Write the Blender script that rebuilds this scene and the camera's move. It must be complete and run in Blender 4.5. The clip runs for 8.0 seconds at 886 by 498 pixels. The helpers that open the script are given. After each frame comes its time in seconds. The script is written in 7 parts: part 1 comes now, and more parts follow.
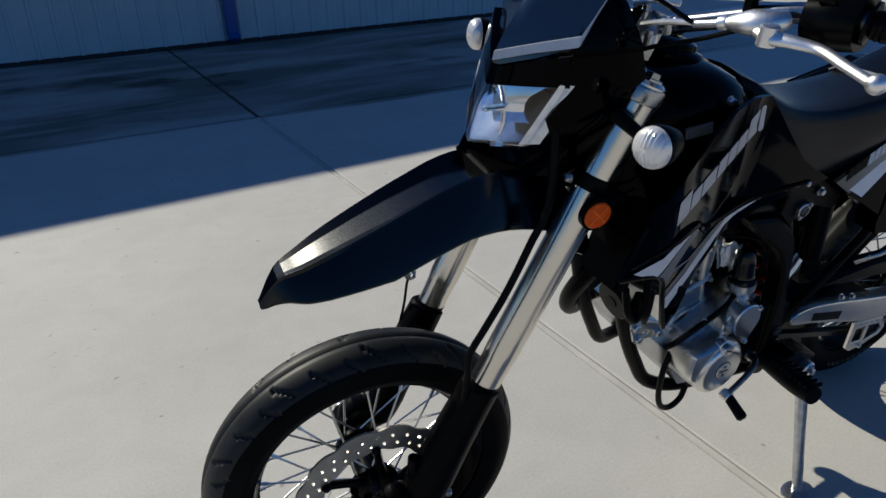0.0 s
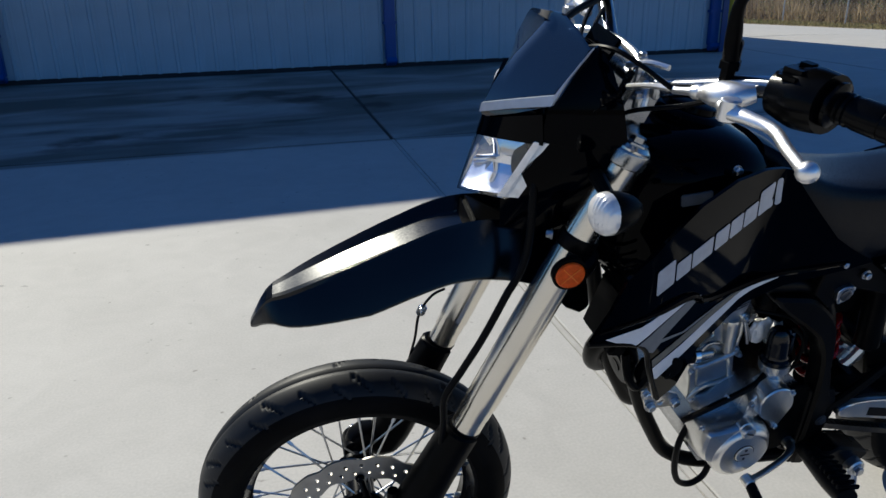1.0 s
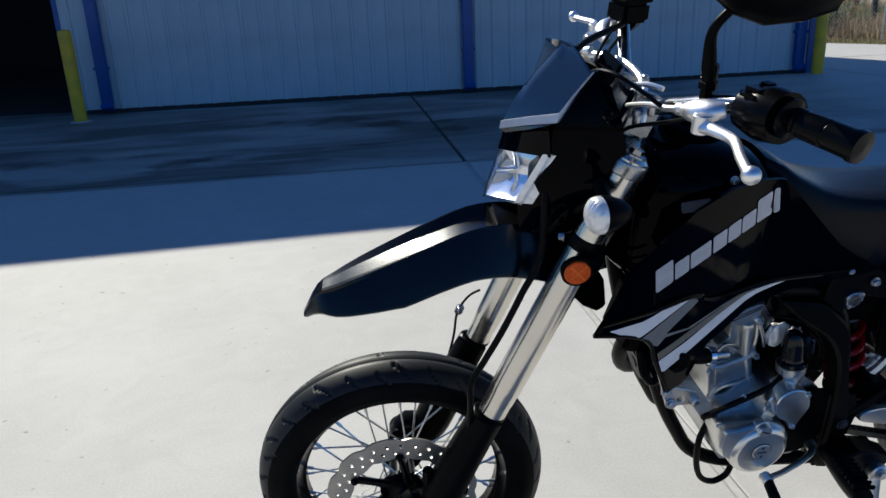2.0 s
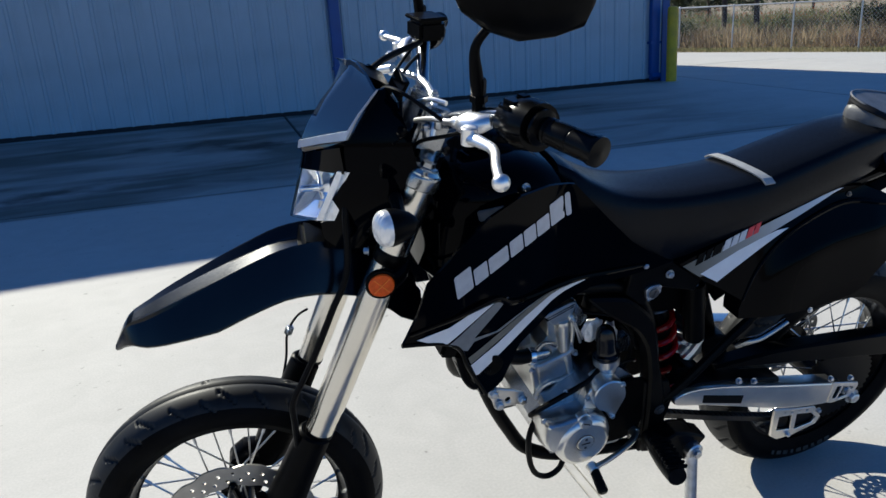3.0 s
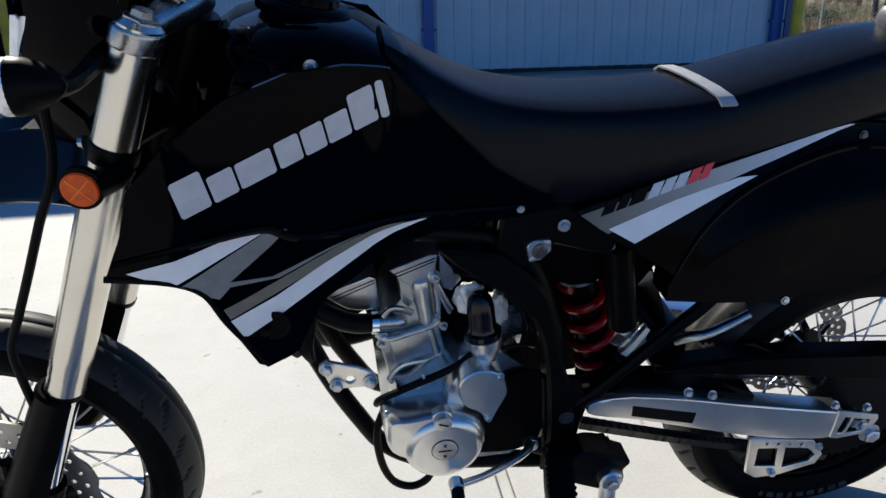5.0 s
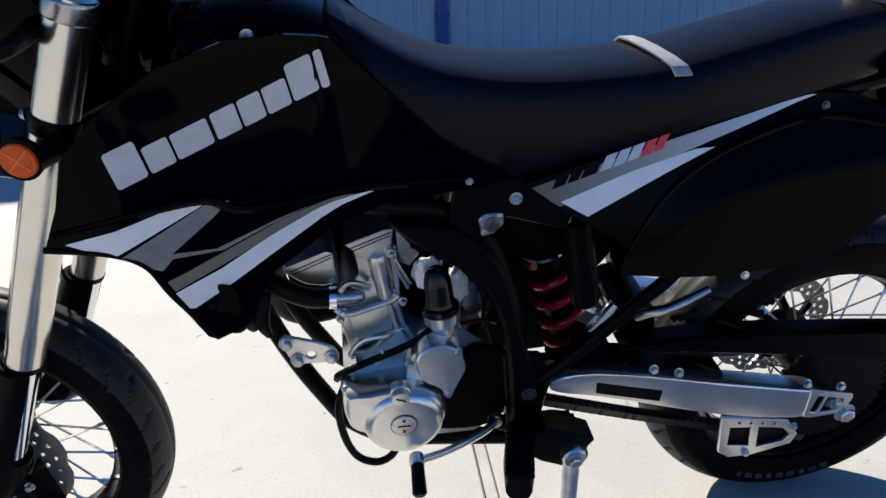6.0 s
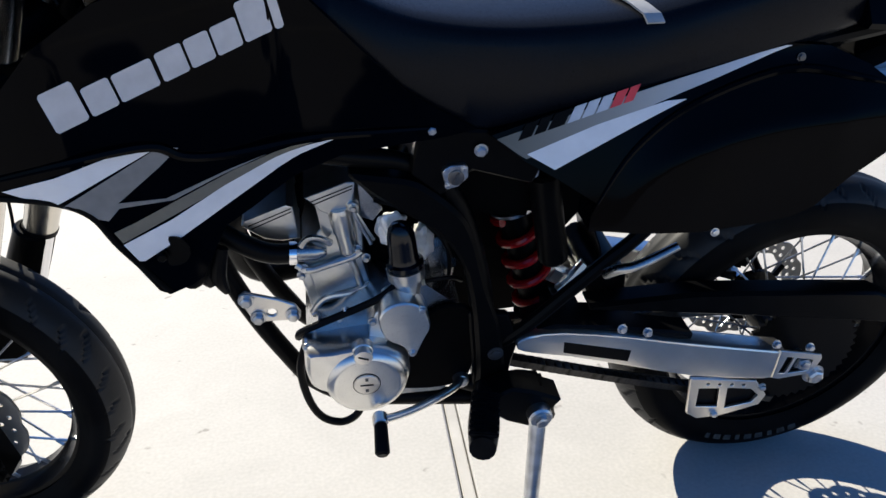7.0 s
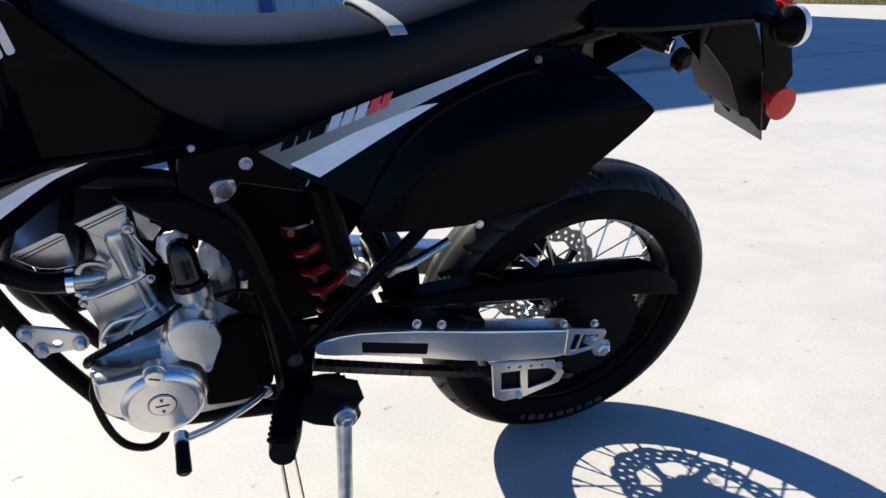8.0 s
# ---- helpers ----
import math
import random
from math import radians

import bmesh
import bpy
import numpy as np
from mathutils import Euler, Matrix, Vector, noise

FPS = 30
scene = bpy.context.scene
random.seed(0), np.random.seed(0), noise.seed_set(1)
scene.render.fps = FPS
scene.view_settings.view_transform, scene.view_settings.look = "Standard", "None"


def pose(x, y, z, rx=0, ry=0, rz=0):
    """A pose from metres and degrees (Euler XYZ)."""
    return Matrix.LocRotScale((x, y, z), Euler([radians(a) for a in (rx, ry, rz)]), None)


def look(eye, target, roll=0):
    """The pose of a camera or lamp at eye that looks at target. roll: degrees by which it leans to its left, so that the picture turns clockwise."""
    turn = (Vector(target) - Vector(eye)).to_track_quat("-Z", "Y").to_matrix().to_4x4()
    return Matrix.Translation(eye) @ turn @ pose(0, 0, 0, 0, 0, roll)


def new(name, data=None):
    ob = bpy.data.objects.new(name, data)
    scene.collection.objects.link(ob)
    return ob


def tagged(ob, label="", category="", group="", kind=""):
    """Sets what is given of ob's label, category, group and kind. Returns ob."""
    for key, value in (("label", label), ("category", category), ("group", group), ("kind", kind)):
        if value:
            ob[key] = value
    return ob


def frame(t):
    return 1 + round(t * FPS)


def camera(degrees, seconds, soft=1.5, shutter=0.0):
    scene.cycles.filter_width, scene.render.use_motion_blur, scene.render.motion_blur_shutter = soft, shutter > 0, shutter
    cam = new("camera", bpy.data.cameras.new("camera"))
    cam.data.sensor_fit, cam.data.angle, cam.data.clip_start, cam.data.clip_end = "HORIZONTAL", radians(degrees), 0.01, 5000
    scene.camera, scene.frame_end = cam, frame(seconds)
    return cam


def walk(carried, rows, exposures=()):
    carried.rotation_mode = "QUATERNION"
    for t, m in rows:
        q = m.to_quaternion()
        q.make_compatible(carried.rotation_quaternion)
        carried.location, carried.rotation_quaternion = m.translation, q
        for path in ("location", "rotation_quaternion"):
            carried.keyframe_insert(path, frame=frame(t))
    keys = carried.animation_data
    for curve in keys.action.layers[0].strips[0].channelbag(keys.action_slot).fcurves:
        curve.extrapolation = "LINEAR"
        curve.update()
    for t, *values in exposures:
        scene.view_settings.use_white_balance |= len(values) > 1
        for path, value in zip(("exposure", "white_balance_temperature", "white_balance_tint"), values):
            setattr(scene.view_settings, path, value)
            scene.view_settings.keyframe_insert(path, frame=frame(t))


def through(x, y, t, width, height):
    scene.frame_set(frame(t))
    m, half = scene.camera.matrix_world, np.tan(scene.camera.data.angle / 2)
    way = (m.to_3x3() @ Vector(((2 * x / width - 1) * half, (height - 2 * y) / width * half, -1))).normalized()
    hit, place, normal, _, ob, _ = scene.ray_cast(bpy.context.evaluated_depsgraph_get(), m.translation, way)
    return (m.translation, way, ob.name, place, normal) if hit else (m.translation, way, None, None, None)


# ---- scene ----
cam = camera(61.2, 8.0, soft=1.5)
PATH = [
    (0, (-1.097, -1.107, 1.181), (-0.226, 0.515, 0.399), -3.1),
    (0.5, (-0.953, -1.129, 1.183), (-0.195, 0.577, 0.466), -0.3),
    (1, (-0.877, -1.21, 1.201), (-0.356, 0.589, 0.5), -1.2),
    (1.2, (-0.866, -1.274, 1.215), (-0.449, 0.559, 0.532), -1.5),
    (2.3, (-0.812, -1.384, 1.213), (-0.497, 0.494, 0.602), -2.7),
    (2.5, (-0.796, -1.394, 1.216), (-0.431, 0.48, 0.62), -2.6),
    (3, (-0.699, -1.428, 1.21), (-0.106, 0.383, 0.603), -3.7),
    (3.5, (-0.522, -1.362, 1.159), (0.196, 0.409, 0.569), -2.1),
    (4, (-0.385, -1.284, 1.104), (0.355, 0.497, 0.572), 1.4),
    (4.5, (-0.293, -1.236, 1.047), (0.152, 0.623, 0.46), 2.5),
    (4.7, (-0.255, -1.196, 1.02), (0.12, 0.664, 0.389), 0.5),
    (5.8, (-0.112, -1.22, 0.988), (0.145, 0.651, 0.33), -1.9),
    (6, (-0.111, -1.214, 0.981), (0.143, 0.651, 0.304), -1.8),
    (6.5, (-0.099, -1.198, 0.969), (0.128, 0.652, 0.242), -0.4),
    (7, (-0.083, -1.195, 0.953), (0.21, 0.633, 0.195), -0.9),
    (7.5, (-0.032, -1.217, 0.945), (0.444, 0.573, 0.191), 0.1),
    (8, (0.033, -1.273, 0.952), (0.649, 0.485, 0.223), -2.2),
]
EXPOSURES = [(0.0, 0.12, 5050, 6), (1.0, 0.38, 4980, 6), (2.5, 0.64, 4940, 6.5), (3.5, 0.80, 4920, 5), (4.5, 0.87, 4980, 6), (6.5, 1.00, 5080, 9), (8.0, 1.15, 5100, 9)]
walk(cam, [(t, look(eye, target, roll)) for t, eye, target, roll in PATH], EXPOSURES)

# ---- light ----
SUN_TO = Vector((-0.1355, 0.393, 0.3215)).normalized()
world = bpy.data.worlds.new("sky")
scene.world = world
world.use_nodes = True
wn = world.node_tree.nodes
sky = wn.new("ShaderNodeTexSky")
sky.sky_type = "NISHITA"
sky.sun_disc = False
sky.dust_density = 0.3
sky.ozone_density = 9.0
sky.sun_elevation = math.asin(SUN_TO.z)
sky.sun_rotation = math.atan2(SUN_TO.x, SUN_TO.y)
wn["Background"].inputs["Strength"].default_value = 0.054
world.node_tree.links.new(sky.outputs["Color"], wn["Background"].inputs["Color"])
sun = new("sun", bpy.data.lights.new("sun", "SUN"))
sun.data.energy = 4.9
sun.data.angle = radians(0.53)
sun.data.color = (1.0, 0.79, 0.51)
sun.matrix_world = look((0, 0, 20), Vector((0, 0, 20)) - SUN_TO)


# ---- materials ----
def material(name, color, rough=0.5, metal=0.0, spread=0.15, size=30.0, bump=0.0, fine=250.0, coat=0.0, stain=None, stain_size=4.0, shine=0.5):
    """A surface with variation at two scales; stain: a second colour in soft patches."""
    m = bpy.data.materials.new(name)
    m.use_nodes = True
    nodes, links = m.node_tree.nodes, m.node_tree.links
    b = nodes["Principled BSDF"]
    b.inputs["Metallic"].default_value = metal
    b.inputs["Coat Weight"].default_value = coat
    b.inputs["Specular IOR Level"].default_value = shine
    b.inputs["Coat Roughness"].default_value = 0.04
    place = nodes.new("ShaderNodeTexCoord")
    big = nodes.new("ShaderNodeTexNoise")
    big.inputs["Scale"].default_value = size
    big.inputs["Detail"].default_value = 6.0
    small = nodes.new("ShaderNodeTexNoise")
    small.inputs["Scale"].default_value = fine
    small.inputs["Detail"].default_value = 3.0
    for n in (big, small):
        links.new(place.outputs["Object"], n.inputs["Vector"])
    ramp = nodes.new("ShaderNodeMapRange")
    ramp.inputs["From Min"].default_value, ramp.inputs["From Max"].default_value = 0.3, 0.7
    ramp.inputs["To Min"].default_value, ramp.inputs["To Max"].default_value = 1 - spread, 1 + spread
    links.new(big.outputs["Fac"], ramp.inputs["Value"])
    tint = nodes.new("ShaderNodeVectorMath")
    tint.operation = "SCALE"
    tint.inputs[0].default_value = color
    links.new(ramp.outputs["Result"], tint.inputs["Scale"])
    out = tint.outputs["Vector"]
    if stain:
        patch = nodes.new("ShaderNodeTexNoise")
        patch.inputs["Scale"].default_value = stain_size
        patch.inputs["Detail"].default_value = 8.0
        links.new(place.outputs["Object"], patch.inputs["Vector"])
        cut = nodes.new("ShaderNodeMapRange")
        cut.inputs["From Min"].default_value, cut.inputs["From Max"].default_value = 0.5, 0.72
        links.new(patch.outputs["Fac"], cut.inputs["Value"])
        mix = nodes.new("ShaderNodeMix")
        mix.data_type = "RGBA"
        links.new(cut.outputs["Result"], mix.inputs["Factor"])
        links.new(out, mix.inputs["A"])
        mix.inputs["B"].default_value = (*stain, 1)
        out = mix.outputs["Result"]
    links.new(out, b.inputs["Base Color"])
    rr = nodes.new("ShaderNodeMapRange")
    rr.inputs["To Min"].default_value, rr.inputs["To Max"].default_value = rough * 0.8, min(1.0, rough * 1.25)
    links.new(small.outputs["Fac"], rr.inputs["Value"])
    links.new(rr.outputs["Result"], b.inputs["Roughness"])
    if bump:
        bp = nodes.new("ShaderNodeBump")
        bp.inputs["Strength"].default_value = bump
        bp.inputs["Distance"].default_value = min(0.002, 0.25 / fine)
        links.new(small.outputs["Fac"], bp.inputs["Height"])
        links.new(bp.outputs["Normal"], b.inputs["Normal"])
    return m


def glass(name, color, rough=0.02, through=1.0, ior=1.45):
    m = material(name, color, rough, 0.0, 0.03, 20.0)
    m.node_tree.nodes["Principled BSDF"].inputs["Transmission Weight"].default_value = through
    m.node_tree.nodes["Principled BSDF"].inputs["IOR"].default_value = ior
    return m


GLOSS = material("black_gloss_plastic", (0.0005, 0.0007, 0.0016), 0.05, 0, 0.3, 12, 0, 300, 0.0, shine=0.048)
# black plastic darkened so that the machine's recesses read as shade
SHADE_PLASTIC = material("shade_black_plastic", (0.0016, 0.0016, 0.0018), 0.55, 0, 0.3, 20, 0.2, 500, shine=0.03)
MATTE = material("black_matte_plastic", (0.0026, 0.0026, 0.0028), 0.32, 0, 0.3, 40, 0.15, 700, shine=0.05)
FRAME = material("black_painted_steel", (0.0020, 0.0020, 0.0022), 0.34, 0, 0.25, 30, 0.05, 500, shine=0.07)
RUBBER = material("tyre_rubber", (0.0030, 0.0031, 0.0035), 0.5, 0, 0.35, 25, 0.3, 900, stain=(0.006, 0.006, 0.006), stain_size=9, shine=0.04)
SOFT = material("soft_rubber", (0.006, 0.006, 0.0065), 0.36, 0, 0.3, 60, 0.4, 1200, shine=0.06)
VINYL = material("seat_vinyl", (0.0011, 0.0020, 0.0046), 0.28, 0, 0.25, 14, 0.3, 900, shine=0.125)
VINYL.node_tree.nodes["Principled BSDF"].inputs["Sheen Weight"].default_value = 0.02
FORK = material("champagne_anodised", (0.74, 0.71, 0.64), 0.21, 1.0, 0.05, 12, 0, 120)
CHROME = material("bright_chrome", (0.86, 0.86, 0.88), 0.07, 1.0, 0.05, 30)
STEEL = material("zinc_steel", (0.55, 0.56, 0.58), 0.3, 1.0, 0.2, 60, 0.1, 500)
ALLOY = material("cast_alloy_paint", (0.76, 0.755, 0.735), 0.29, 1.0, 0.06, 35, 0.03, 900)
ALLOY_RAW = material("cast_alloy_skin", (0.63, 0.63, 0.61), 0.31, 1.0, 0.12, 40, 0.15, 900)
ALLOY_DARK = material("dark_cast_alloy", (0.10, 0.10, 0.105), 0.32, 0.7, 0.2, 40, 0.2, 800)
ALLOY_DULL = material("raw_cast_alloy", (0.40, 0.405, 0.41), 0.25, 1.0, 0.2, 30, 0.15, 700)
SWING = material("brushed_alloy", (0.80, 0.775, 0.73), 0.30, 1.0, 0.08, 18, 0.08, 500)
LEVER = material("polished_alloy", (0.90, 0.89, 0.88), 0.36, 1.0, 0.06, 40)
# white for glare: light caught in the lens and bright ground between parts
GLARE_WHITE = material("glare_white", (0.95, 0.94, 0.92), 0.38, 0.25, 0.1, 90, 0.6, 220)
ORANGE = material("orange_reflector", (0.62, 0.085, 0.002), 0.3, 0, 0.15, 160, 0.5, 500, 0.0, shine=0.25)
AMBER = material("pale_amber_facet", (0.80, 0.22, 0.03), 0.25, 0, 0.1, 160, 0.2, 500, 0.0, shine=0.4)
RED_LENS = material("red_lens", (0.55, 0.03, 0.02), 0.25, 0, 0.12, 120, 0.3, 500, 0.0, shine=0.25)
RED = material("red_spring_paint", (0.26, 0.002, 0.004), 0.22, 0, 0.12, 30, 0, 300, 0.0, shine=0.4)
WHITE = material("white_decal", (0.74, 0.74, 0.76), 0.3, 0, 0.05, 40, 0, 300, 0.2)
SILVER = material("silver_decal", (0.50, 0.51, 0.55), 0.35, 0.25, 0.08, 60, 0, 300)
GREY = material("grey_decal", (0.20, 0.20, 0.20), 0.35, 0.1, 0.1, 60, 0.2, 900)
OLIVE = material("taupe_decal", (0.16, 0.15, 0.12), 0.35, 0.1, 0.1, 60)
RED_DECAL = material("red_decal", (0.60, 0.03, 0.04), 0.35, 0, 0.06, 60)
LENS = glass("clear_lens", (0.95, 0.96, 0.97), 0.03)
SCREEN = glass("smoked_screen", (0.012, 0.018, 0.035), 0.03, 0.35, 1.9)
CHAIN = material("oily_chain", (0.05, 0.048, 0.045), 0.35, 0.8, 0.4, 90)
DISC = material("brake_disc_steel", (0.42, 0.40, 0.36), 0.42, 0.8, 0.12, 40, 0.1, 700)
# lighter copy of the bag's nylon, with the sunlight put into its colour
BAG_LIT = material("lit_nylon", (0.105, 0.106, 0.110), 0.42, 0, 0.35, 25, 0.8, 420, shine=0.5)
BAG_SIDE = material("black_nylon", (0.008, 0.008, 0.009), 0.5, 0, 0.3, 25, 0.5, 420, shine=0.15)
PIPING = material("grey_piping", (0.16, 0.16, 0.165), 0.5, 0, 0.2, 60, 0.3, 600)
RIM = material("black_rim", (0.003, 0.003, 0.0035), 0.22, 0.0, 0.2, 30, shine=0.1)
GRIP = material("grip_rubber", (0.0018, 0.0018, 0.0020), 0.22, 0, 0.3, 60, 0.25, 1400, shine=0.09)
HOSE = material("black_hose", (0.003, 0.003, 0.0035), 0.38, 0, 0.2, 60, shine=0.07)
WALLP = material("pale_blue_siding", (0.42, 0.48, 0.53), 0.38, 0.0, 0.05, 2.0, 0.05, 60, 0, (0.34, 0.39, 0.43), 0.8)
BLUE = material("blue_trim_paint", (0.012, 0.06, 0.26), 0.35, 0, 0.12, 6, 0.05, 80)
YELLOW = material("yellow_bollard_paint", (0.62, 0.42, 0.01), 0.45, 0, 0.12, 10, 0.2, 120, 0, (0.40, 0.28, 0.03), 5)
# near-black colour stands in for shade: the unlit room and the base gap
SHADE_DARK = material("shade_dark_paint", (0.02, 0.02, 0.022), 0.8, 0, 0.3, 3)
GALV = material("galvanised_pipe", (0.52, 0.53, 0.54), 0.4, 0.6, 0.1, 10)
BARK = material("pine_bark", (0.075, 0.058, 0.045), 0.9, 0, 0.35, 6, 0.8, 30)
LEAF = material("dark_leaves", (0.035, 0.055, 0.018), 0.6, 0, 0.5, 0.7)
LEAF2 = material("olive_leaves", (0.075, 0.085, 0.030), 0.6, 0, 0.5, 0.7)
BRUSH = material("dry_brush", (0.27, 0.215, 0.135), 0.85, 0, 0.4, 0.5, 0, 30, 0, (0.21, 0.15, 0.105), 0.4)
WEEDS = material("olive_weeds", (0.17, 0.185, 0.085), 0.8, 0, 0.4, 0.5, 0, 30, 0, (0.25, 0.22, 0.13), 0.4)
RUST = material("rusty_seed_heads", (0.36, 0.12, 0.05), 0.8, 0, 0.35, 0.8)
GRASS = material("dry_grass", (0.20, 0.18, 0.09), 0.9, 0, 0.35, 1.2, 0.5, 40, 0, (0.10, 0.12, 0.045), 0.5)
DIRT = material("field_soil", (0.26, 0.21, 0.14), 0.9, 0, 0.25, 0.6, 0.4, 25, 0, (0.15, 0.14, 0.06), 0.25)


def thin(m, share=0.5):
    """Leaves and stalks that glow when the sun stands behind them."""
    nodes, links = m.node_tree.nodes, m.node_tree.links
    b = nodes["Principled BSDF"]
    t = nodes.new("ShaderNodeBsdfTranslucent")
    links.new(b.inputs["Base Color"].links[0].from_socket, t.inputs["Color"])
    mix = nodes.new("ShaderNodeMixShader")
    mix.inputs["Fac"].default_value = share
    links.new(b.outputs["BSDF"], mix.inputs[1])
    links.new(t.outputs["BSDF"], mix.inputs[2])
    links.new(mix.outputs["Shader"], nodes["Material Output"].inputs["Surface"])


for m in (LEAF, LEAF2, BRUSH, WEEDS, RUST, GRASS):
    thin(m)


def concrete():
    m = material("brushed_concrete", (0.455, 0.44, 0.41), 0.75, 0, 0.05, 1.3, 0.12, 260)
    nodes, links = m.node_tree.nodes, m.node_tree.links
    b = nodes["Principled BSDF"]
    old = b.inputs["Base Color"].links[0].from_socket
    place = nodes.new("ShaderNodeTexCoord")
    stretch = nodes.new("ShaderNodeMapping")
    stretch.inputs["Scale"].default_value = (0.55, 1.5, 1)
    links.new(place.outputs["Object"], stretch.inputs["Vector"])
    n1 = nodes.new("ShaderNodeTexNoise")
    n1.inputs["Scale"].default_value, n1.inputs["Detail"].default_value = 0.9, 9.0
    n1.inputs["Distortion"].default_value = 0.8
    links.new(stretch.outputs["Vector"], n1.inputs["Vector"])
    cut = nodes.new("ShaderNodeMapRange")
    cut.inputs["From Min"].default_value, cut.inputs["From Max"].default_value = 0.38, 0.62
    cut.inputs["To Min"].default_value = 0.36
    links.new(n1.outputs["Fac"], cut.inputs["Value"])
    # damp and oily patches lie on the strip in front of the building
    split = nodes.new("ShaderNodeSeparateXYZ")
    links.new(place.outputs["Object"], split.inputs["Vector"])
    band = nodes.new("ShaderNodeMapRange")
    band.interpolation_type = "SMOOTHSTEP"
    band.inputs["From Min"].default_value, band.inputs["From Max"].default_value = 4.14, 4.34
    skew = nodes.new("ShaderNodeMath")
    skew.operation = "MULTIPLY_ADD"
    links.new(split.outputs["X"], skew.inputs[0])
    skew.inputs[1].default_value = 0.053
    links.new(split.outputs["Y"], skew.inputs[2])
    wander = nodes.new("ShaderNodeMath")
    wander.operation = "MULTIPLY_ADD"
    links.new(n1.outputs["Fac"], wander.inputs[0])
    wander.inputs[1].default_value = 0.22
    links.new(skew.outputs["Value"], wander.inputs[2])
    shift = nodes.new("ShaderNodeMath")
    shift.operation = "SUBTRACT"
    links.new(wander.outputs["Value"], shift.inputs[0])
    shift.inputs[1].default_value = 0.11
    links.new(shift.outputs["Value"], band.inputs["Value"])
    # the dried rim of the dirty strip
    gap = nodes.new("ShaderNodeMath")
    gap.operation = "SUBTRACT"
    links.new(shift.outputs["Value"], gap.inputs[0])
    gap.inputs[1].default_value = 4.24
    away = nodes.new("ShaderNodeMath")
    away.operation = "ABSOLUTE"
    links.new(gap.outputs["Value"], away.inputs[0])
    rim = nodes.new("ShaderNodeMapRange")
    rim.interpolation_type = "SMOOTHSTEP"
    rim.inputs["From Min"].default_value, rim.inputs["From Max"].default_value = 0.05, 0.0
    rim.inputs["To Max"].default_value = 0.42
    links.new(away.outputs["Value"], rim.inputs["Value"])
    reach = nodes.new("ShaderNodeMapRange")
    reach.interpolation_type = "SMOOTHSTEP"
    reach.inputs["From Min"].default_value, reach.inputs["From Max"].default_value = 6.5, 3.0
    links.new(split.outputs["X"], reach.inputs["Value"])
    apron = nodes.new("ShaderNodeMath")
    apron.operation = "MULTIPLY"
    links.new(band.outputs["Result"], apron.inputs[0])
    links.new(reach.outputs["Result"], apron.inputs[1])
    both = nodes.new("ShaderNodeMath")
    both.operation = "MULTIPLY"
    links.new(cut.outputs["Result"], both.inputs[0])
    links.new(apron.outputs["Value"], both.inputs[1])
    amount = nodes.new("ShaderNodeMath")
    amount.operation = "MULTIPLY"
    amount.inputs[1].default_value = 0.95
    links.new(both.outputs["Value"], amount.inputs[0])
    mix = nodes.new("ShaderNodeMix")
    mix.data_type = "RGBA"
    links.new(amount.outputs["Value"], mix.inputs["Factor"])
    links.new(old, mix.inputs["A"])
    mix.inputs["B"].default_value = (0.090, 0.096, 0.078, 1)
    # oil spills with ragged outlines
    ragged = nodes.new("ShaderNodeTexNoise")
    ragged.inputs["Scale"].default_value, ragged.inputs["Detail"].default_value = 2.2, 8.0
    links.new(place.outputs["Object"], ragged.inputs["Vector"])
    edge = nodes.new("ShaderNodeMath")
    edge.operation = "MULTIPLY"
    links.new(rim.outputs["Result"], edge.inputs[0])
    links.new(reach.outputs["Result"], edge.inputs[1])
    total = edge.outputs["Value"]
    for cx, cy, rx, ry, much in ((-0.40, 6.95, 0.75, 0.42, 0.8), (0.12, 6.38, 0.70, 0.34, 1.0), (0.50, 5.88, 0.32, 0.26, 0.9), (-1.75, 5.15, 0.72, 0.26, 0.9), (-1.15, 7.05, 0.24, 0.2, 0.7), (-1.3, 4.80, 1.3, 0.13, 0.5), (-1.0, 5.32, 1.2, 0.12, 0.5), (-3.2, 5.6, 1.2, 0.3, 0.7), (2.6, 5.6, 0.8, 0.2, 0.6), (3.2, 6.7, 1.0, 0.22, 0.6)):
        off = nodes.new("ShaderNodeVectorMath")
        off.operation = "SUBTRACT"
        links.new(place.outputs["Object"], off.inputs[0])
        off.inputs[1].default_value = (cx, cy, 0)
        size = nodes.new("ShaderNodeVectorMath")
        size.operation = "MULTIPLY"
        links.new(off.outputs["Vector"], size.inputs[0])
        size.inputs[1].default_value = (1 / rx, 1 / ry, 0)
        far = nodes.new("ShaderNodeVectorMath")
        far.operation = "LENGTH"
        links.new(size.outputs["Vector"], far.inputs[0])
        rough = nodes.new("ShaderNodeMath")
        rough.operation = "MULTIPLY_ADD"
        links.new(ragged.outputs["Fac"], rough.inputs[0])
        rough.inputs[1].default_value = 2.6
        links.new(far.outputs["Value"], rough.inputs[2])
        fade = nodes.new("ShaderNodeMapRange")
        fade.interpolation_type = "SMOOTHSTEP"
        fade.inputs["From Min"].default_value, fade.inputs["From Max"].default_value = 2.15, 1.45
        fade.inputs["To Max"].default_value = much
        links.new(rough.outputs["Value"], fade.inputs["Value"])
        top = nodes.new("ShaderNodeMath")
        top.operation = "MAXIMUM"
        links.new(total, top.inputs[0])
        links.new(fade.outputs["Result"], top.inputs[1])
        total = top.outputs["Value"]
    spill = nodes.new("ShaderNodeMix")
    spill.data_type = "RGBA"
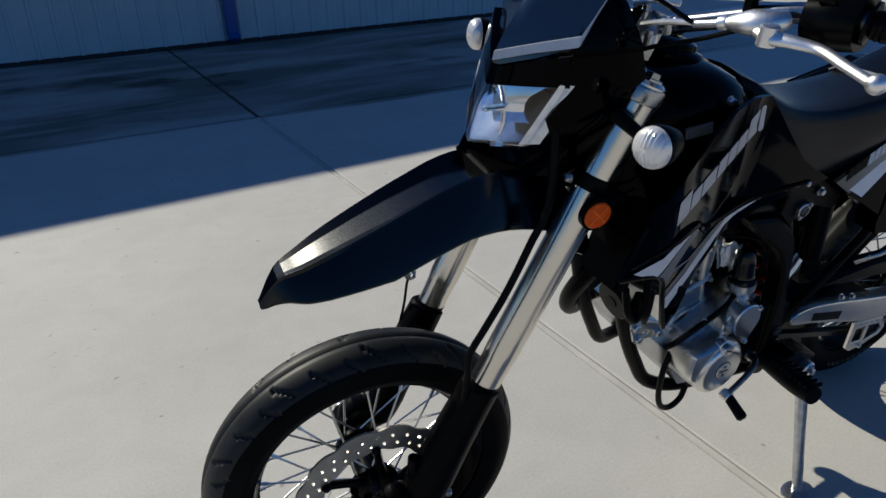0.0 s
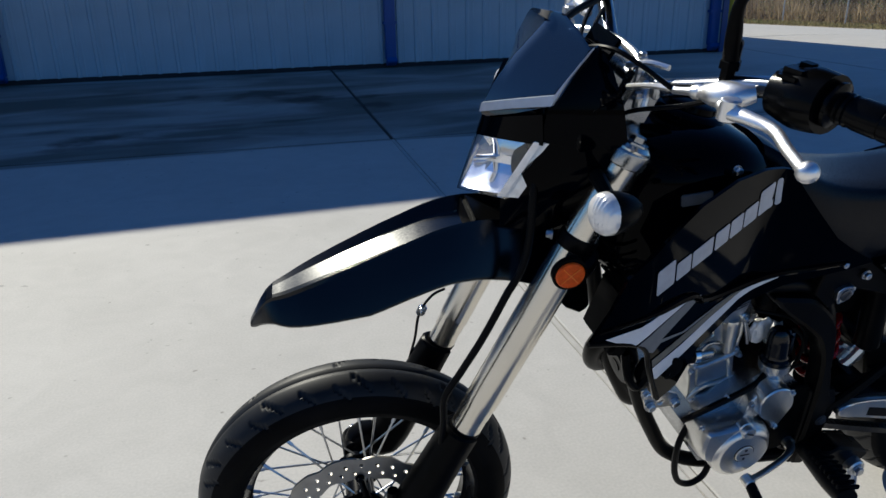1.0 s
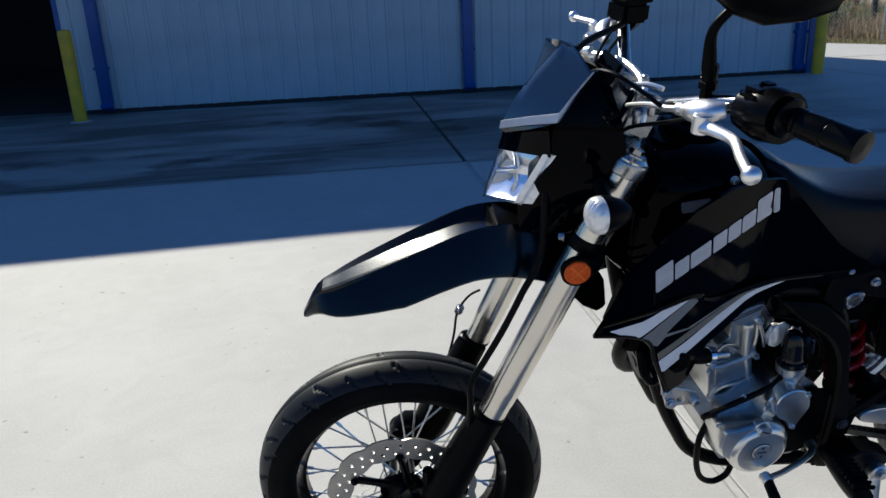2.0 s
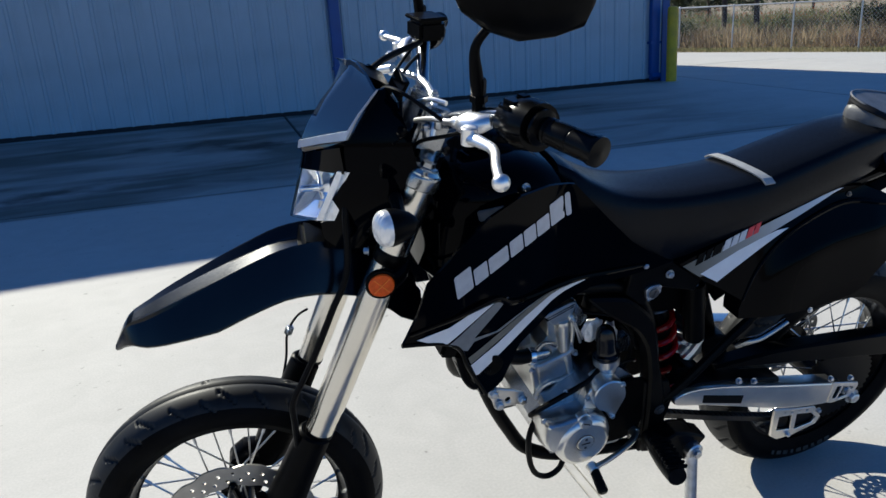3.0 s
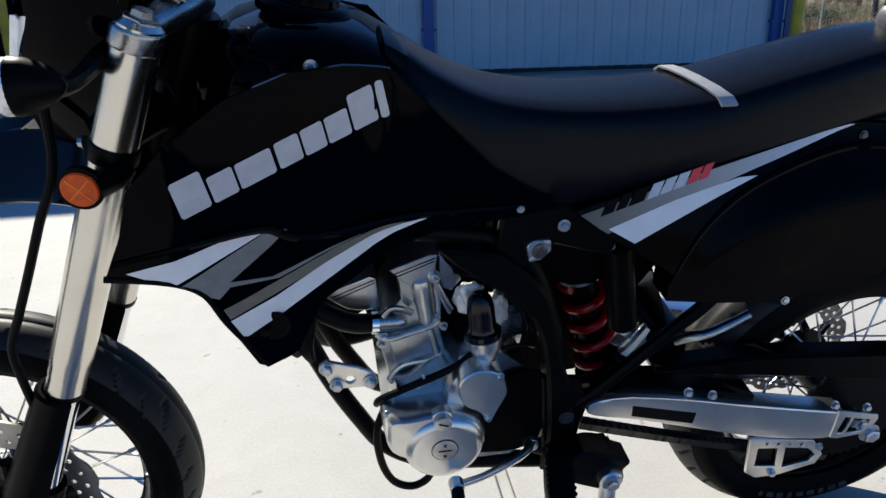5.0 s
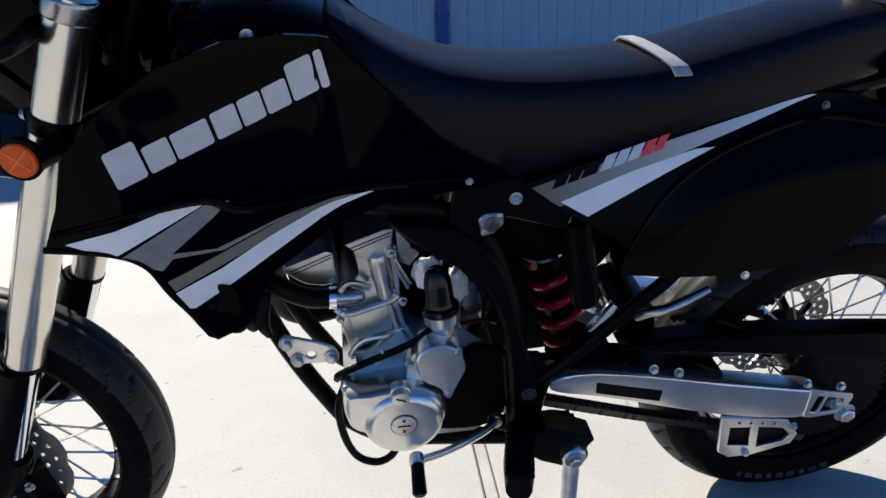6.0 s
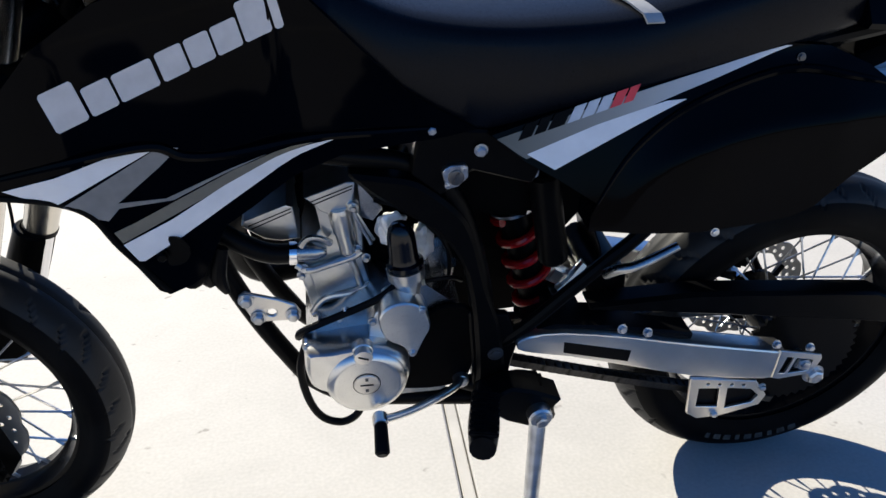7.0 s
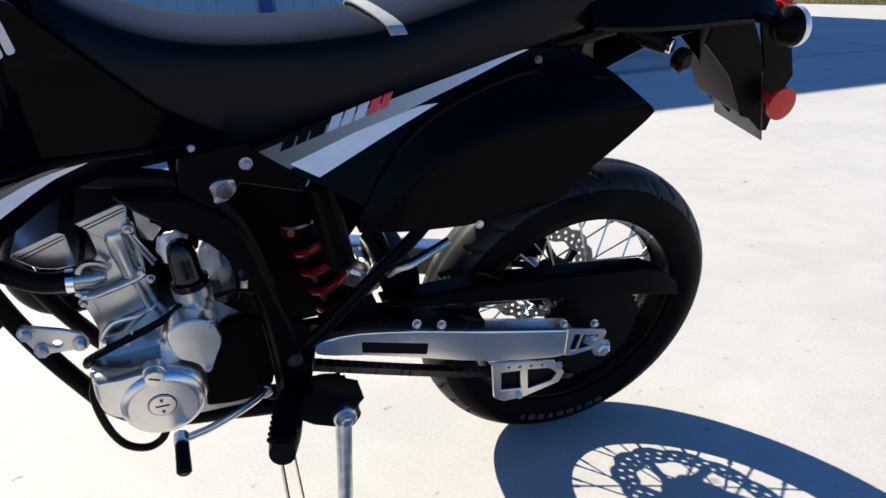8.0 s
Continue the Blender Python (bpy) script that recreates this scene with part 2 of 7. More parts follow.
    links.new(total, spill.inputs["Factor"])
    links.new(mix.outputs["Result"], spill.inputs["A"])
    spill.inputs["B"].default_value = (0.030, 0.030, 0.024, 1)
    mix = spill
    # small dark specks everywhere
    n2 = nodes.new("ShaderNodeTexNoise")
    n2.inputs["Scale"].default_value, n2.inputs["Detail"].default_value = 22.0, 2.0
    links.new(place.outputs["Object"], n2.inputs["Vector"])
    dots = nodes.new("ShaderNodeMapRange")
    dots.inputs["From Min"].default_value, dots.inputs["From Max"].default_value = 0.705, 0.76
    links.new(n2.outputs["Fac"], dots.inputs["Value"])
    soft = nodes.new("ShaderNodeMath")
    soft.operation = "MULTIPLY"
    soft.inputs[1].default_value = 0.55
    links.new(dots.outputs["Result"], soft.inputs[0])
    mix2 = nodes.new("ShaderNodeMix")
    mix2.data_type = "RGBA"
    links.new(soft.outputs["Value"], mix2.inputs["Factor"])
    links.new(mix.outputs["Result"], mix2.inputs["A"])
    mix2.inputs["B"].default_value = (0.13, 0.12, 0.10, 1)
    # sandy grain and pale trowel marks
    n3 = nodes.new("ShaderNodeTexNoise")
    n3.inputs["Scale"].default_value, n3.inputs["Detail"].default_value = 130.0, 4.0
    links.new(place.outputs["Object"], n3.inputs["Vector"])
    n4 = nodes.new("ShaderNodeTexNoise")
    n4.inputs["Scale"].default_value, n4.inputs["Detail"].default_value = 5.5, 7.0
    n4.inputs["Distortion"].default_value = 1.2
    links.new(place.outputs["Object"], n4.inputs["Vector"])
    shade = []
    for n, lo, hi in ((n3, 0.93, 1.06), (n4, 0.95, 1.04)):
        g = nodes.new("ShaderNodeMapRange")
        g.inputs["From Min"].default_value, g.inputs["From Max"].default_value = 0.3, 0.7
        g.inputs["To Min"].default_value, g.inputs["To Max"].default_value = lo, hi
        links.new(n.outputs["Fac"], g.inputs["Value"])
        shade.append(g)
    prod = nodes.new("ShaderNodeMath")
    prod.operation = "MULTIPLY"
    links.new(shade[0].outputs["Result"], prod.inputs[0])
    links.new(shade[1].outputs["Result"], prod.inputs[1])
    grain = nodes.new("ShaderNodeVectorMath")
    grain.operation = "SCALE"
    links.new(mix2.outputs["Result"], grain.inputs[0])
    links.new(prod.outputs["Value"], grain.inputs["Scale"])
    links.new(grain.outputs["Vector"], b.inputs["Base Color"])
    return m


SIDEWALL = material("worn_sidewall_lettering", (0.05, 0.05, 0.048), 0.6, 0, 0.4, 80, 0.3, 600, shine=0.15)
TREAD = material("dusty_tread", (0.010, 0.0105, 0.0115), 0.50, 0, 0.3, 22, 0.3, 900, stain=(0.019, 0.0185, 0.018), stain_size=10, shine=0.28)
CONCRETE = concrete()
WING = material("black_gloss_wing", (0.0003, 0.0008, 0.0028), 0.18, 0, 0.3, 12, 0, 300, 0.0, shine=0.36)
BAR_GREY = material("grey_anodised_bar", (0.30, 0.31, 0.33), 0.2, 1.0, 0.08, 30)
RIBBED = material("ribbed_clear_lens", (0.86, 0.85, 0.84), 0.22, 0.4, 0.04, 60, 0.0, 150)


def fading_decal():
    """A printed film that fades from dark taupe to silver along the machine."""
    m = material("fading_silver_decal", (0.5, 0.5, 0.5), 0.35, 0.1, 0.06, 60)
    nodes, links = m.node_tree.nodes, m.node_tree.links
    place = nodes.new("ShaderNodeTexCoord")
    axes = nodes.new("ShaderNodeSeparateXYZ")
    links.new(place.outputs["Object"], axes.inputs["Vector"])
    ramp = nodes.new("ShaderNodeValToRGB")
    span = nodes.new("ShaderNodeMapRange")
    span.inputs["From Min"].default_value, span.inputs["From Max"].default_value = 0.12, 0.46
    links.new(axes.outputs["X"], span.inputs["Value"])
    links.new(span.outputs["Result"], ramp.inputs["Fac"])
    e = ramp.color_ramp.elements
    e[0].color = (0.085, 0.080, 0.062, 1)
    e[1].color = (0.66, 0.66, 0.68, 1)
    mid = e.new(0.45)
    mid.color = (0.27, 0.265, 0.25, 1)
    links.new(ramp.outputs["Color"], nodes["Principled BSDF"].inputs["Base Color"])
    return m


FADE = fading_decal()
FILLER = material("joint_filler", (0.44, 0.425, 0.395), 0.8, 0, 0.12, 8, 0.3, 200)
# dark copy of the filler, with the building's shade put into its colour
JOINT_SHADE = material("joint_shade", (0.030, 0.028, 0.024), 0.9, 0, 0.3, 8, 0.3, 200)
STRAP = material("woven_strap", (0.36, 0.36, 0.35), 0.6, 0, 0.15, 60, 0.6, 700)


# ---- mesh tools ----
def part(name, bm, mat, parent=None, label="", angle=35, double=False, weigh=True):
    me = bpy.data.meshes.new(name)
    if double:
        bmesh.ops.recalc_face_normals(bm, faces=bm.faces)
    for f in bm.faces:
        f.smooth = True
    bm.to_mesh(me)
    bm.free()
    me.set_sharp_from_angle(angle=radians(angle))
    me.materials.append(mat)
    ob = new(name, me)
    if weigh:
        w = ob.modifiers.new("flat_faces", "WEIGHTED_NORMAL")
        w.keep_sharp = True
    if parent:
        ob.parent = parent
    if label:
        ob["label"] = label
    return ob


def join(*many):
    """Several bmeshes of one part in one."""
    out = many[0]
    for b in many[1:]:
        me = bpy.data.meshes.new("t")
        b.to_mesh(me)
        b.free()
        out.from_mesh(me)
        bpy.data.meshes.remove(me)
    return out


def curve(points, n=6):
    """A smooth line through the points."""
    p = [Vector(v) for v in points]
    out = []
    for i in range(len(p) - 1):
        a, b, c, d = p[max(i - 1, 0)], p[i], p[i + 1], p[min(i + 2, len(p) - 1)]
        for k in range(n):
            t = k / n
            out.append(0.5 * (2 * b + (c - a) * t + (2 * a - 5 * b + 4 * c - d) * t * t + (3 * b - a - 3 * c + d) * t ** 3))
    return out + [p[-1]]


def loft(rings, closed=True, caps=True):
    bm = bmesh.new()
    vs = [[bm.verts.new(p) for p in r] for r in rings]
    m = len(rings[0])
    for a, b in zip(vs, vs[1:]):
        for i in range(m if closed else m - 1):
            j = (i + 1) % m
            bm.faces.new((a[i], a[j], b[j], b[i]))
    if caps and closed:
        bm.faces.new(vs[0][::-1])
        bm.faces.new(vs[-1])
    bmesh.ops.recalc_face_normals(bm, faces=bm.faces)
    return bm


def tube(points, r, segs=12, n=6, flat=1.0):
    """A round bar along a smooth line; r: one radius or one per point."""
    pts = curve(points, n) if n > 1 else [Vector(p) for p in points]
    if hasattr(r, "__len__"):
        rs = [v.x for v in curve([(v, 0, 0) for v in r], n)] if n > 1 else list(r)
    else:
        rs = [r] * len(pts)
    rings, side = [], None
    for i, p in enumerate(pts):
        d = (pts[min(i + 1, len(pts) - 1)] - pts[max(i - 1, 0)]).normalized()
        if side is None:
            side = d.orthogonal().normalized()
        side = (side - d * side.dot(d)).normalized()
        up = d.cross(side)
        rings.append([p + rs[i] * (math.cos(2 * math.pi * k / segs) * side + flat * math.sin(2 * math.pi * k / segs) * up) for k in range(segs)])
    return loft(rings)


def turned(p0, p1, profile, segs=24):
    """A lathe-turned body from p0 to p1; profile: (metres along, radius)."""
    p0, p1 = Vector(p0), Vector(p1)
    d = (p1 - p0).normalized()
    s = d.orthogonal().normalized()
    u = d.cross(s)
    rings = [[p0 + d * a + max(r, 1e-4) * (math.cos(2 * math.pi * k / segs) * s + math.sin(2 * math.pi * k / segs) * u) for k in range(segs)] for a, r in profile]
    return loft(rings)


def rod(p0, p1, r, segs=12, edge=0.0015):
    n = (Vector(p1) - Vector(p0)).length
    e = min(edge, r * 0.4, n * 0.3)
    return turned(p0, p1, [(0, r - e), (e, r), (n - e, r), (n, r - e)], segs)


def bolt(p, toward, r=0.008, h=0.007):
    """A hex-headed bolt with a washer."""
    p, d = Vector(p), Vector(toward).normalized()
    return join(turned(p, p + d, [(0, r * 1.35), (0.0015, r * 1.35), (0.0017, r)], 16), turned(p + d * 0.0015, p + d, [(0, r), (h * 0.8, r), (h, r * 0.75)], 6))


def plate(outline, y0, y1, edge=0.002, holes=(), cuts=()):
    """A flat plate cut to an outline in x, z; holes: (x, z, r); cuts: outlines of openings."""
    bm = bmesh.new()
    if not holes and not cuts:
        f = bm.faces.new([bm.verts.new((x, y0, z)) for x, z in outline])
    else:
        loops = [[bm.verts.new((x, y0, z)) for x, z in outline]]
        for cx, cz, r in holes:
            loops.append([bm.verts.new((cx + r * math.cos(k * math.pi / 6), y0, cz + r * math.sin(k * math.pi / 6))) for k in range(12)])
        loops += [[bm.verts.new((x, y0, z)) for x, z in c] for c in cuts]
        edges = [bm.edges.new((lp[i], lp[(i + 1) % len(lp)])) for lp in loops for i in range(len(lp))]
        bmesh.ops.triangle_fill(bm, edges=edges, use_beauty=True)
    geo = bmesh.ops.extrude_face_region(bm, geom=list(bm.faces))
    bmesh.ops.translate(bm, vec=(0, y1 - y0, 0), verts=[g for g in geo["geom"] if isinstance(g, bmesh.types.BMVert)])
    bmesh.ops.recalc_face_normals(bm, faces=bm.faces)
    if edge:
        sharp = [e for e in bm.edges if len(e.link_faces) == 2 and e.calc_face_angle() > 0.6]
        bmesh.ops.bevel(bm, geom=sharp, offset=edge, segments=1, affect="EDGES", clamp_overlap=True)
    return bm


def panel(outline, lat, thick=0.003, cell=0.02, lift=0.0):
    """A thin curved panel over an outline in x, z, whose outer face lies at y = lat(x, z)."""
    bm = bmesh.new()
    bm.faces.new([bm.verts.new((x, 0, z)) for x, z in outline])
    xs, zs = [p[0] for p in outline], [p[1] for p in outline]
    for axis, lo, hi in ((0, min(xs), max(xs)), (2, min(zs), max(zs))):
        k = math.ceil(lo / cell)
        while k * cell < hi:
            co, no = [0, 0, 0], [0, 0, 0]
            co[axis], no[axis] = k * cell, 1
            bmesh.ops.bisect_plane(bm, geom=bm.verts[:] + bm.edges[:] + bm.faces[:], plane_co=co, plane_no=no)
            k += 1
    sign = -1 if lat(xs[0], zs[0]) < 0 else 1
    geo = bmesh.ops.extrude_face_region(bm, geom=list(bm.faces))
    far = {g for g in geo["geom"] if isinstance(g, bmesh.types.BMVert)}
    for v in bm.verts:
        v.co.y = lat(v.co.x, v.co.z) + sign * lift - (0 if v in far else sign * thick)
    bmesh.ops.recalc_face_normals(bm, faces=bm.faces)
    return bm


def box(centre, size, turn=None, edge=0.003):
    bm = bmesh.new()
    bmesh.ops.create_cube(bm, size=1.0)
    bmesh.ops.scale(bm, vec=size, verts=bm.verts)
    if edge:
        bmesh.ops.bevel(bm, geom=list(bm.edges), offset=edge, segments=2, affect="EDGES", clamp_overlap=True)
    m = Matrix.Translation(centre)
    if turn:
        m = m @ Euler([radians(a) for a in turn]).to_matrix().to_4x4()
    bm.transform(m)
    return bm


def moved(bm, by):
    bm.transform(Matrix.Translation(by))
    return bm


def ball(centre, r, scale=(1, 1, 1), u=16, v=10):
    bm = bmesh.new()
    bmesh.ops.create_uvsphere(bm, u_segments=u, v_segments=v, radius=r)
    bm.transform(Matrix.Translation(centre) @ Matrix.Diagonal((*scale, 1)))
    return bm


def thing(name, label, category, group="", where=None):
    ob = new(name)
    if where is not None:
        ob.matrix_world = where
    return tagged(ob, label, category, group)


# ---- ground ----
FALL = Vector((0.924, 0.383))        # the yard falls away towards the fence


def ground_height(x, y):
    d = FALL.x * x + FALL.y * y - 12.4
    return -0.071 * min(max(d, 0.0), 19.0) - 0.006


def ground_sheet():
    bm = bmesh.new()
    steps = [-2500, -900, -300, -100, -40, -20, -10, -5, 0, 4, 8, 10, 12, 14, 16, 18, 20, 22, 24, 26, 28, 31, 34, 38, 45, 60, 100, 200, 500, 1200, 2500]
    grid = [[bm.verts.new((x, y, ground_height(x, y) - (0.06 if FALL.x * x + FALL.y * y < 25.0 else 0.0))) for y in steps] for x in steps]
    for i in range(len(steps) - 1):
        for j in range(len(steps) - 1):
            bm.faces.new((grid[i][j], grid[i + 1][j], grid[i + 1][j + 1], grid[i][j + 1]))
    return part("ground", bm, DIRT, None, "", 60, False, False)


tagged(ground_sheet(), "dry field of sandy soil and grass around the yard", "ground", "", "structure")

# ---- pavement of concrete slabs ----
SLAB, GRID_TURN, JOINT = 6.1, radians(-2.6), 0.030
GRID_AT = Vector((0.336, 4.30))
pavement = tagged(new("pavement"), "pale broom-finished concrete yard in large jointed slabs", "pavement", "", "structure")


def grid_point(u, v):
    """From metres along the slab grid to the plan."""
    c, s = math.cos(GRID_TURN), math.sin(GRID_TURN)
    return GRID_AT.x + c * u - s * v, GRID_AT.y + s * u + c * v


def slab(i, j):
    h = JOINT / 2
    bm = bmesh.new()
    n = 6
    us = [i * SLAB + h + (SLAB - JOINT) * k / n for k in range(n + 1)]
    vs = [j * SLAB + h + (SLAB - JOINT) * k / n for k in range(n + 1)]
    g = [[bm.verts.new((*grid_point(u, v), 0)) for v in vs] for u in us]
    for a in range(n):
        for b in range(n):
            bm.faces.new((g[a][b], g[a + 1][b], g[a + 1][b + 1], g[a][b + 1]))
    bmesh.ops.bisect_plane(bm, geom=bm.verts[:] + bm.edges[:] + bm.faces[:], plane_co=(FALL.x * 26.6, FALL.y * 26.6, 0), plane_no=(FALL.x, FALL.y, 0), clear_outer=True)
    if not bm.faces:
        bm.free()
        return
    for v in bm.verts:
        v.co.z = ground_height(v.co.x, v.co.y) + 0.006
    geo = bmesh.ops.extrude_face_region(bm, geom=list(bm.faces))
    for v in geo["geom"]:
        if isinstance(v, bmesh.types.BMVert):
            v.co.z -= 0.12
    bmesh.ops.recalc_face_normals(bm, faces=bm.faces)
    rim = [e for e in bm.edges if len(e.link_faces) == 2 and e.calc_face_angle() > 1.2 and (e.verts[0].co.z + e.verts[1].co.z) / 2 > ground_height(*((e.verts[0].co.xy + e.verts[1].co.xy) / 2)) - 0.02]
    bmesh.ops.bevel(bm, geom=rim, offset=0.004, segments=1, affect="EDGES")
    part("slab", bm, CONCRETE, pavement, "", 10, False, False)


for i in range(-4, 5):
    for j in range(-3, 5):
        slab(i, j)
# joints on the building's side are darkened to stand for shade
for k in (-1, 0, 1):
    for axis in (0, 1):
        runs = ((grid_point(k * SLAB, -18), grid_point(k * SLAB, -0.012), FILLER), (grid_point(k * SLAB, 0.012), grid_point(k * SLAB, 9), JOINT_SHADE)) if axis else ((grid_point(-16, k * SLAB), grid_point(9 if k < 1 else 7, k * SLAB), FILLER if k < 0 else JOINT_SHADE),)
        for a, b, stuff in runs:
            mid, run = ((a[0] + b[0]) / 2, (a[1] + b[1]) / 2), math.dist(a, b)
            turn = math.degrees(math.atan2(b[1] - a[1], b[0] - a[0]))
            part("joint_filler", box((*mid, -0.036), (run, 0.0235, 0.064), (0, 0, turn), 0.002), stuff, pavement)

# ---- the metal building ----
WALL_Y, WALL_SLOPE = 8.720, -0.0640
WALL_TURN = math.atan(WALL_SLOPE)
EAVE = 4.45
DOOR_L, DOOR_R, CORNER = -7.7, -3.74, 6.15


def on_wall(x, out=0.0, z=0.0):
    """A place on the front wall; out: metres in front of it."""
    return Vector((x + math.sin(WALL_TURN) * out, WALL_Y + WALL_SLOPE * x - math.cos(WALL_TURN) * out, z))


SHEET = 0.92
def sheet_mesh(width, height):
    """Ribbed siding: tall ribs with two low ones between."""
    bm = bmesh.new()
    prof = [(0, 0)]
    pitch = 0.23
    x = 0.0
    while x < width - 0.01:
        for dx, o in ((0.085, 0.0), (0.097, 0.016), (0.127, 0.016), (0.139, 0.0), (0.175, 0.0), (0.18, 0.003), (0.195, 0.003), (0.20, 0.0)):
            if x + dx < width:
                prof.append((x + dx, o))
        x += pitch
    prof.append((width, 0))
    front = [[bm.verts.new((px, -o, z)) for px, o in prof] for z in (0.05, height)]
    back = [[bm.verts.new((px, 0.004, z)) for px, o in prof] for z in (0.05, height)]
    for i in range(len(prof) - 1):
        bm.faces.new((front[0][i], front[0][i + 1], front[1][i + 1], front[1][i]))
        bm.faces.new((back[0][i + 1], back[0][i], back[1][i], back[1][i + 1]))
        bm.faces.new((back[0][i], back[0][i + 1], front[0][i + 1], front[0][i]))
        bm.faces.new((front[1][i], front[1][i + 1], back[1][i + 1], back[1][i]))
    return bm


wall_north = tagged(new("wall_north"), "pale blue ribbed metal siding of a workshop building, in shade", "wall", "", "structure")


def structure_box(name, x0, x1, z0, z1, y0, y1, mat, parent=None, edge=0.004):
    """A box that follows the front wall; y: metres behind its face."""
    c = on_wall((x0 + x1) / 2, -(y0 + y1) / 2, (z0 + z1) / 2)
    return part(name, box(c, (x1 - x0, y1 - y0, z1 - z0), (0, 0, math.degrees(WALL_TURN)), edge), mat, parent)


structure_box("wall_core", DOOR_R, CORNER - 0.02, 0.0, EAVE - 0.05, 0.02, 0.2, WALLP, wall_north)
structure_box("wall_core", -14.0, DOOR_L, 0.0, EAVE - 0.05, 0.02, 0.2, WALLP, wall_north)
structure_box("wall_core", DOOR_L, DOOR_R, 3.7, EAVE - 0.05, 0.02, 0.2, WALLP, wall_north)
shared = None
x = DOOR_R
while x < CORNER - 0.1:
    w = min(SHEET, CORNER - 0.03 - x)
    if shared is None or w < SHEET - 1e-6:
        ob = part("siding_sheet", sheet_mesh(w, EAVE), WALLP, wall_north, "", 12, False, False)
        shared = shared or ob.data
    else:
        ob = new("siding_sheet", shared)
        ob.parent = wall_north
    ob.matrix_local = Matrix.Translation(on_wall(x, 0.0)) @ Matrix.Rotation(WALL_TURN, 4, "Z")
    x += SHEET
x = -14.0
while x < DOOR_L - SHEET:
    ob = new("siding_sheet", shared)
    ob.parent = wall_north
    ob.matrix_local = Matrix.Translation(on_wall(x, 0.0)) @ Matrix.Rotation(WALL_TURN, 4, "Z")
    x += SHEET
# dark strip painted for the shadow gap at the base, blue uprights and corner
structure_box("base_shadow_strip", DOOR_R, CORNER, 0.0, 0.055, -0.012, 0.02, SHADE_DARK, wall_north)


def downpipe(x, width=0.14):
    """A folded blue upright with rounded edges, straps and an elbow at its foot."""
    pipe = structure_box("downpipe", x - width / 2, x + width / 2, 0.10, EAVE, -0.105, -0.018, BLUE, wall_north, 0.012)
    pipe["label"] = "blue folded metal downpipe"
    a = on_wall(x, 0.07, 0.13)
    foot = part("elbow", box(a + Vector((0, -0.03, -0.045)), (width, 0.13, 0.07), (-28, 0, math.degrees(WALL_TURN)), 0.012), BLUE, pipe)
    for z in (0.55, 2.2, 3.8):
        structure_box("strap", x - width / 2 - 0.02, x + width / 2 + 0.02, z, z + 0.035, -0.108, -0.014, BLUE, pipe)


for x in (-3.33, 1.31, 5.93):
    downpipe(x)
structure_box("corner_trim", 5.99, 6.07, 0.05, EAVE, -0.020, 0.0, WALLP, wall_north)
structure_box("corner_trim", 6.07, 6.19, 0.0, EAVE, -0.035, 0.12, BLUE, wall_north)


def eave_height(x):
    """The unseen roof line falls gently to the east, to place its shadow edge."""
    return 4.87 - 0.058 * x


def sloped(name, x0, x1, depth, y0, y1, mat, parent=None, floor=None, skew=0.0):
    """A beam or sheet under the falling roof line; skew: how its east end runs in towards the rear."""
    v = []
    for x in (x0, x1):
        for y in (y0, y1):
            p = on_wall(x - (skew * y if x == x1 else 0.0), -y)
            top = eave_height(x)
            v += [(p.x, p.y, floor if floor is not None else top - depth), (p.x, p.y, top)]
    bm = bmesh.new()
    q = [bm.verts.new(c) for c in v]
    for f in ((0, 1, 3, 2), (4, 6, 7, 5), (0, 4, 5, 1), (2, 3, 7, 6), (0, 2, 6, 4), (1, 5, 7, 3)):
        bm.faces.new([q[i] for i in f])
    bmesh.ops.recalc_face_normals(bm, faces=bm.faces)
    bmesh.ops.bevel(bm, geom=list(bm.edges), offset=0.006, segments=1, affect="EDGES")
    return part(name, bm, mat, parent)


sloped("gable_sheet", -14.0, CORNER, 0.0, 0.0, 0.15, WALLP, wall_north, 4.38)
sloped("eave_trim", -14.1, CORNER + 0.06, 0.16, -0.12, 0.0, BLUE, wall_north)
# the other walls, roof and floor behind
# unseen east end skewed and roof overhung to shape the shadow edge on the ground
SHADOW_SKEW = 0.26
wall_east = part("wall_east", box(on_wall(6.05 - SHADOW_SKEW * 9.1, -9.1, (EAVE - 0.1) / 2), (0.17, 18.2, EAVE - 0.1), (0, 0, math.degrees(WALL_TURN) + math.degrees(math.atan(SHADOW_SKEW))), 0.004), WALLP)
tagged(wall_east, "unseen pale metal end wall of the workshop", "wall", "", "structure")
wall_west = tagged(structure_box("wall_west", -14.0, -13.83, 0.0, EAVE - 0.1, 0.2, 18.0, WALLP), "unseen pale metal end wall of the workshop", "wall", "", "structure")
wall_back = tagged(structure_box("wall_south", -14.0, 1.2, 0.0, EAVE - 0.1, 17.8, 18.0, WALLP), "pale metal rear wall of the workshop", "wall", "", "structure")
tagged(sloped("roof", -14.1, CORNER + 1.25, 0.1, 0.001, 18.1, WALLP, None, None, SHADOW_SKEW), "unseen low metal roof of the workshop, shaped for its shadow edge", "roof", "", "structure")
# inner room added behind the doorway, its unlit dark put into the colour
tagged(structure_box("wall_partition", -13.8, 3.5, 0.0, EAVE - 0.1, 9.0, 9.1, SHADE_DARK), "inner wall of the workshop, painted near-black for unlit shade", "wall", "", "structure")
tagged(structure_box("wall_side_inner", -3.72, -3.62, 0.0, EAVE - 0.1, 0.25, 9.0, SHADE_DARK), "inner wall beside the doorway, painted near-black for unlit shade", "wall", "", "structure")
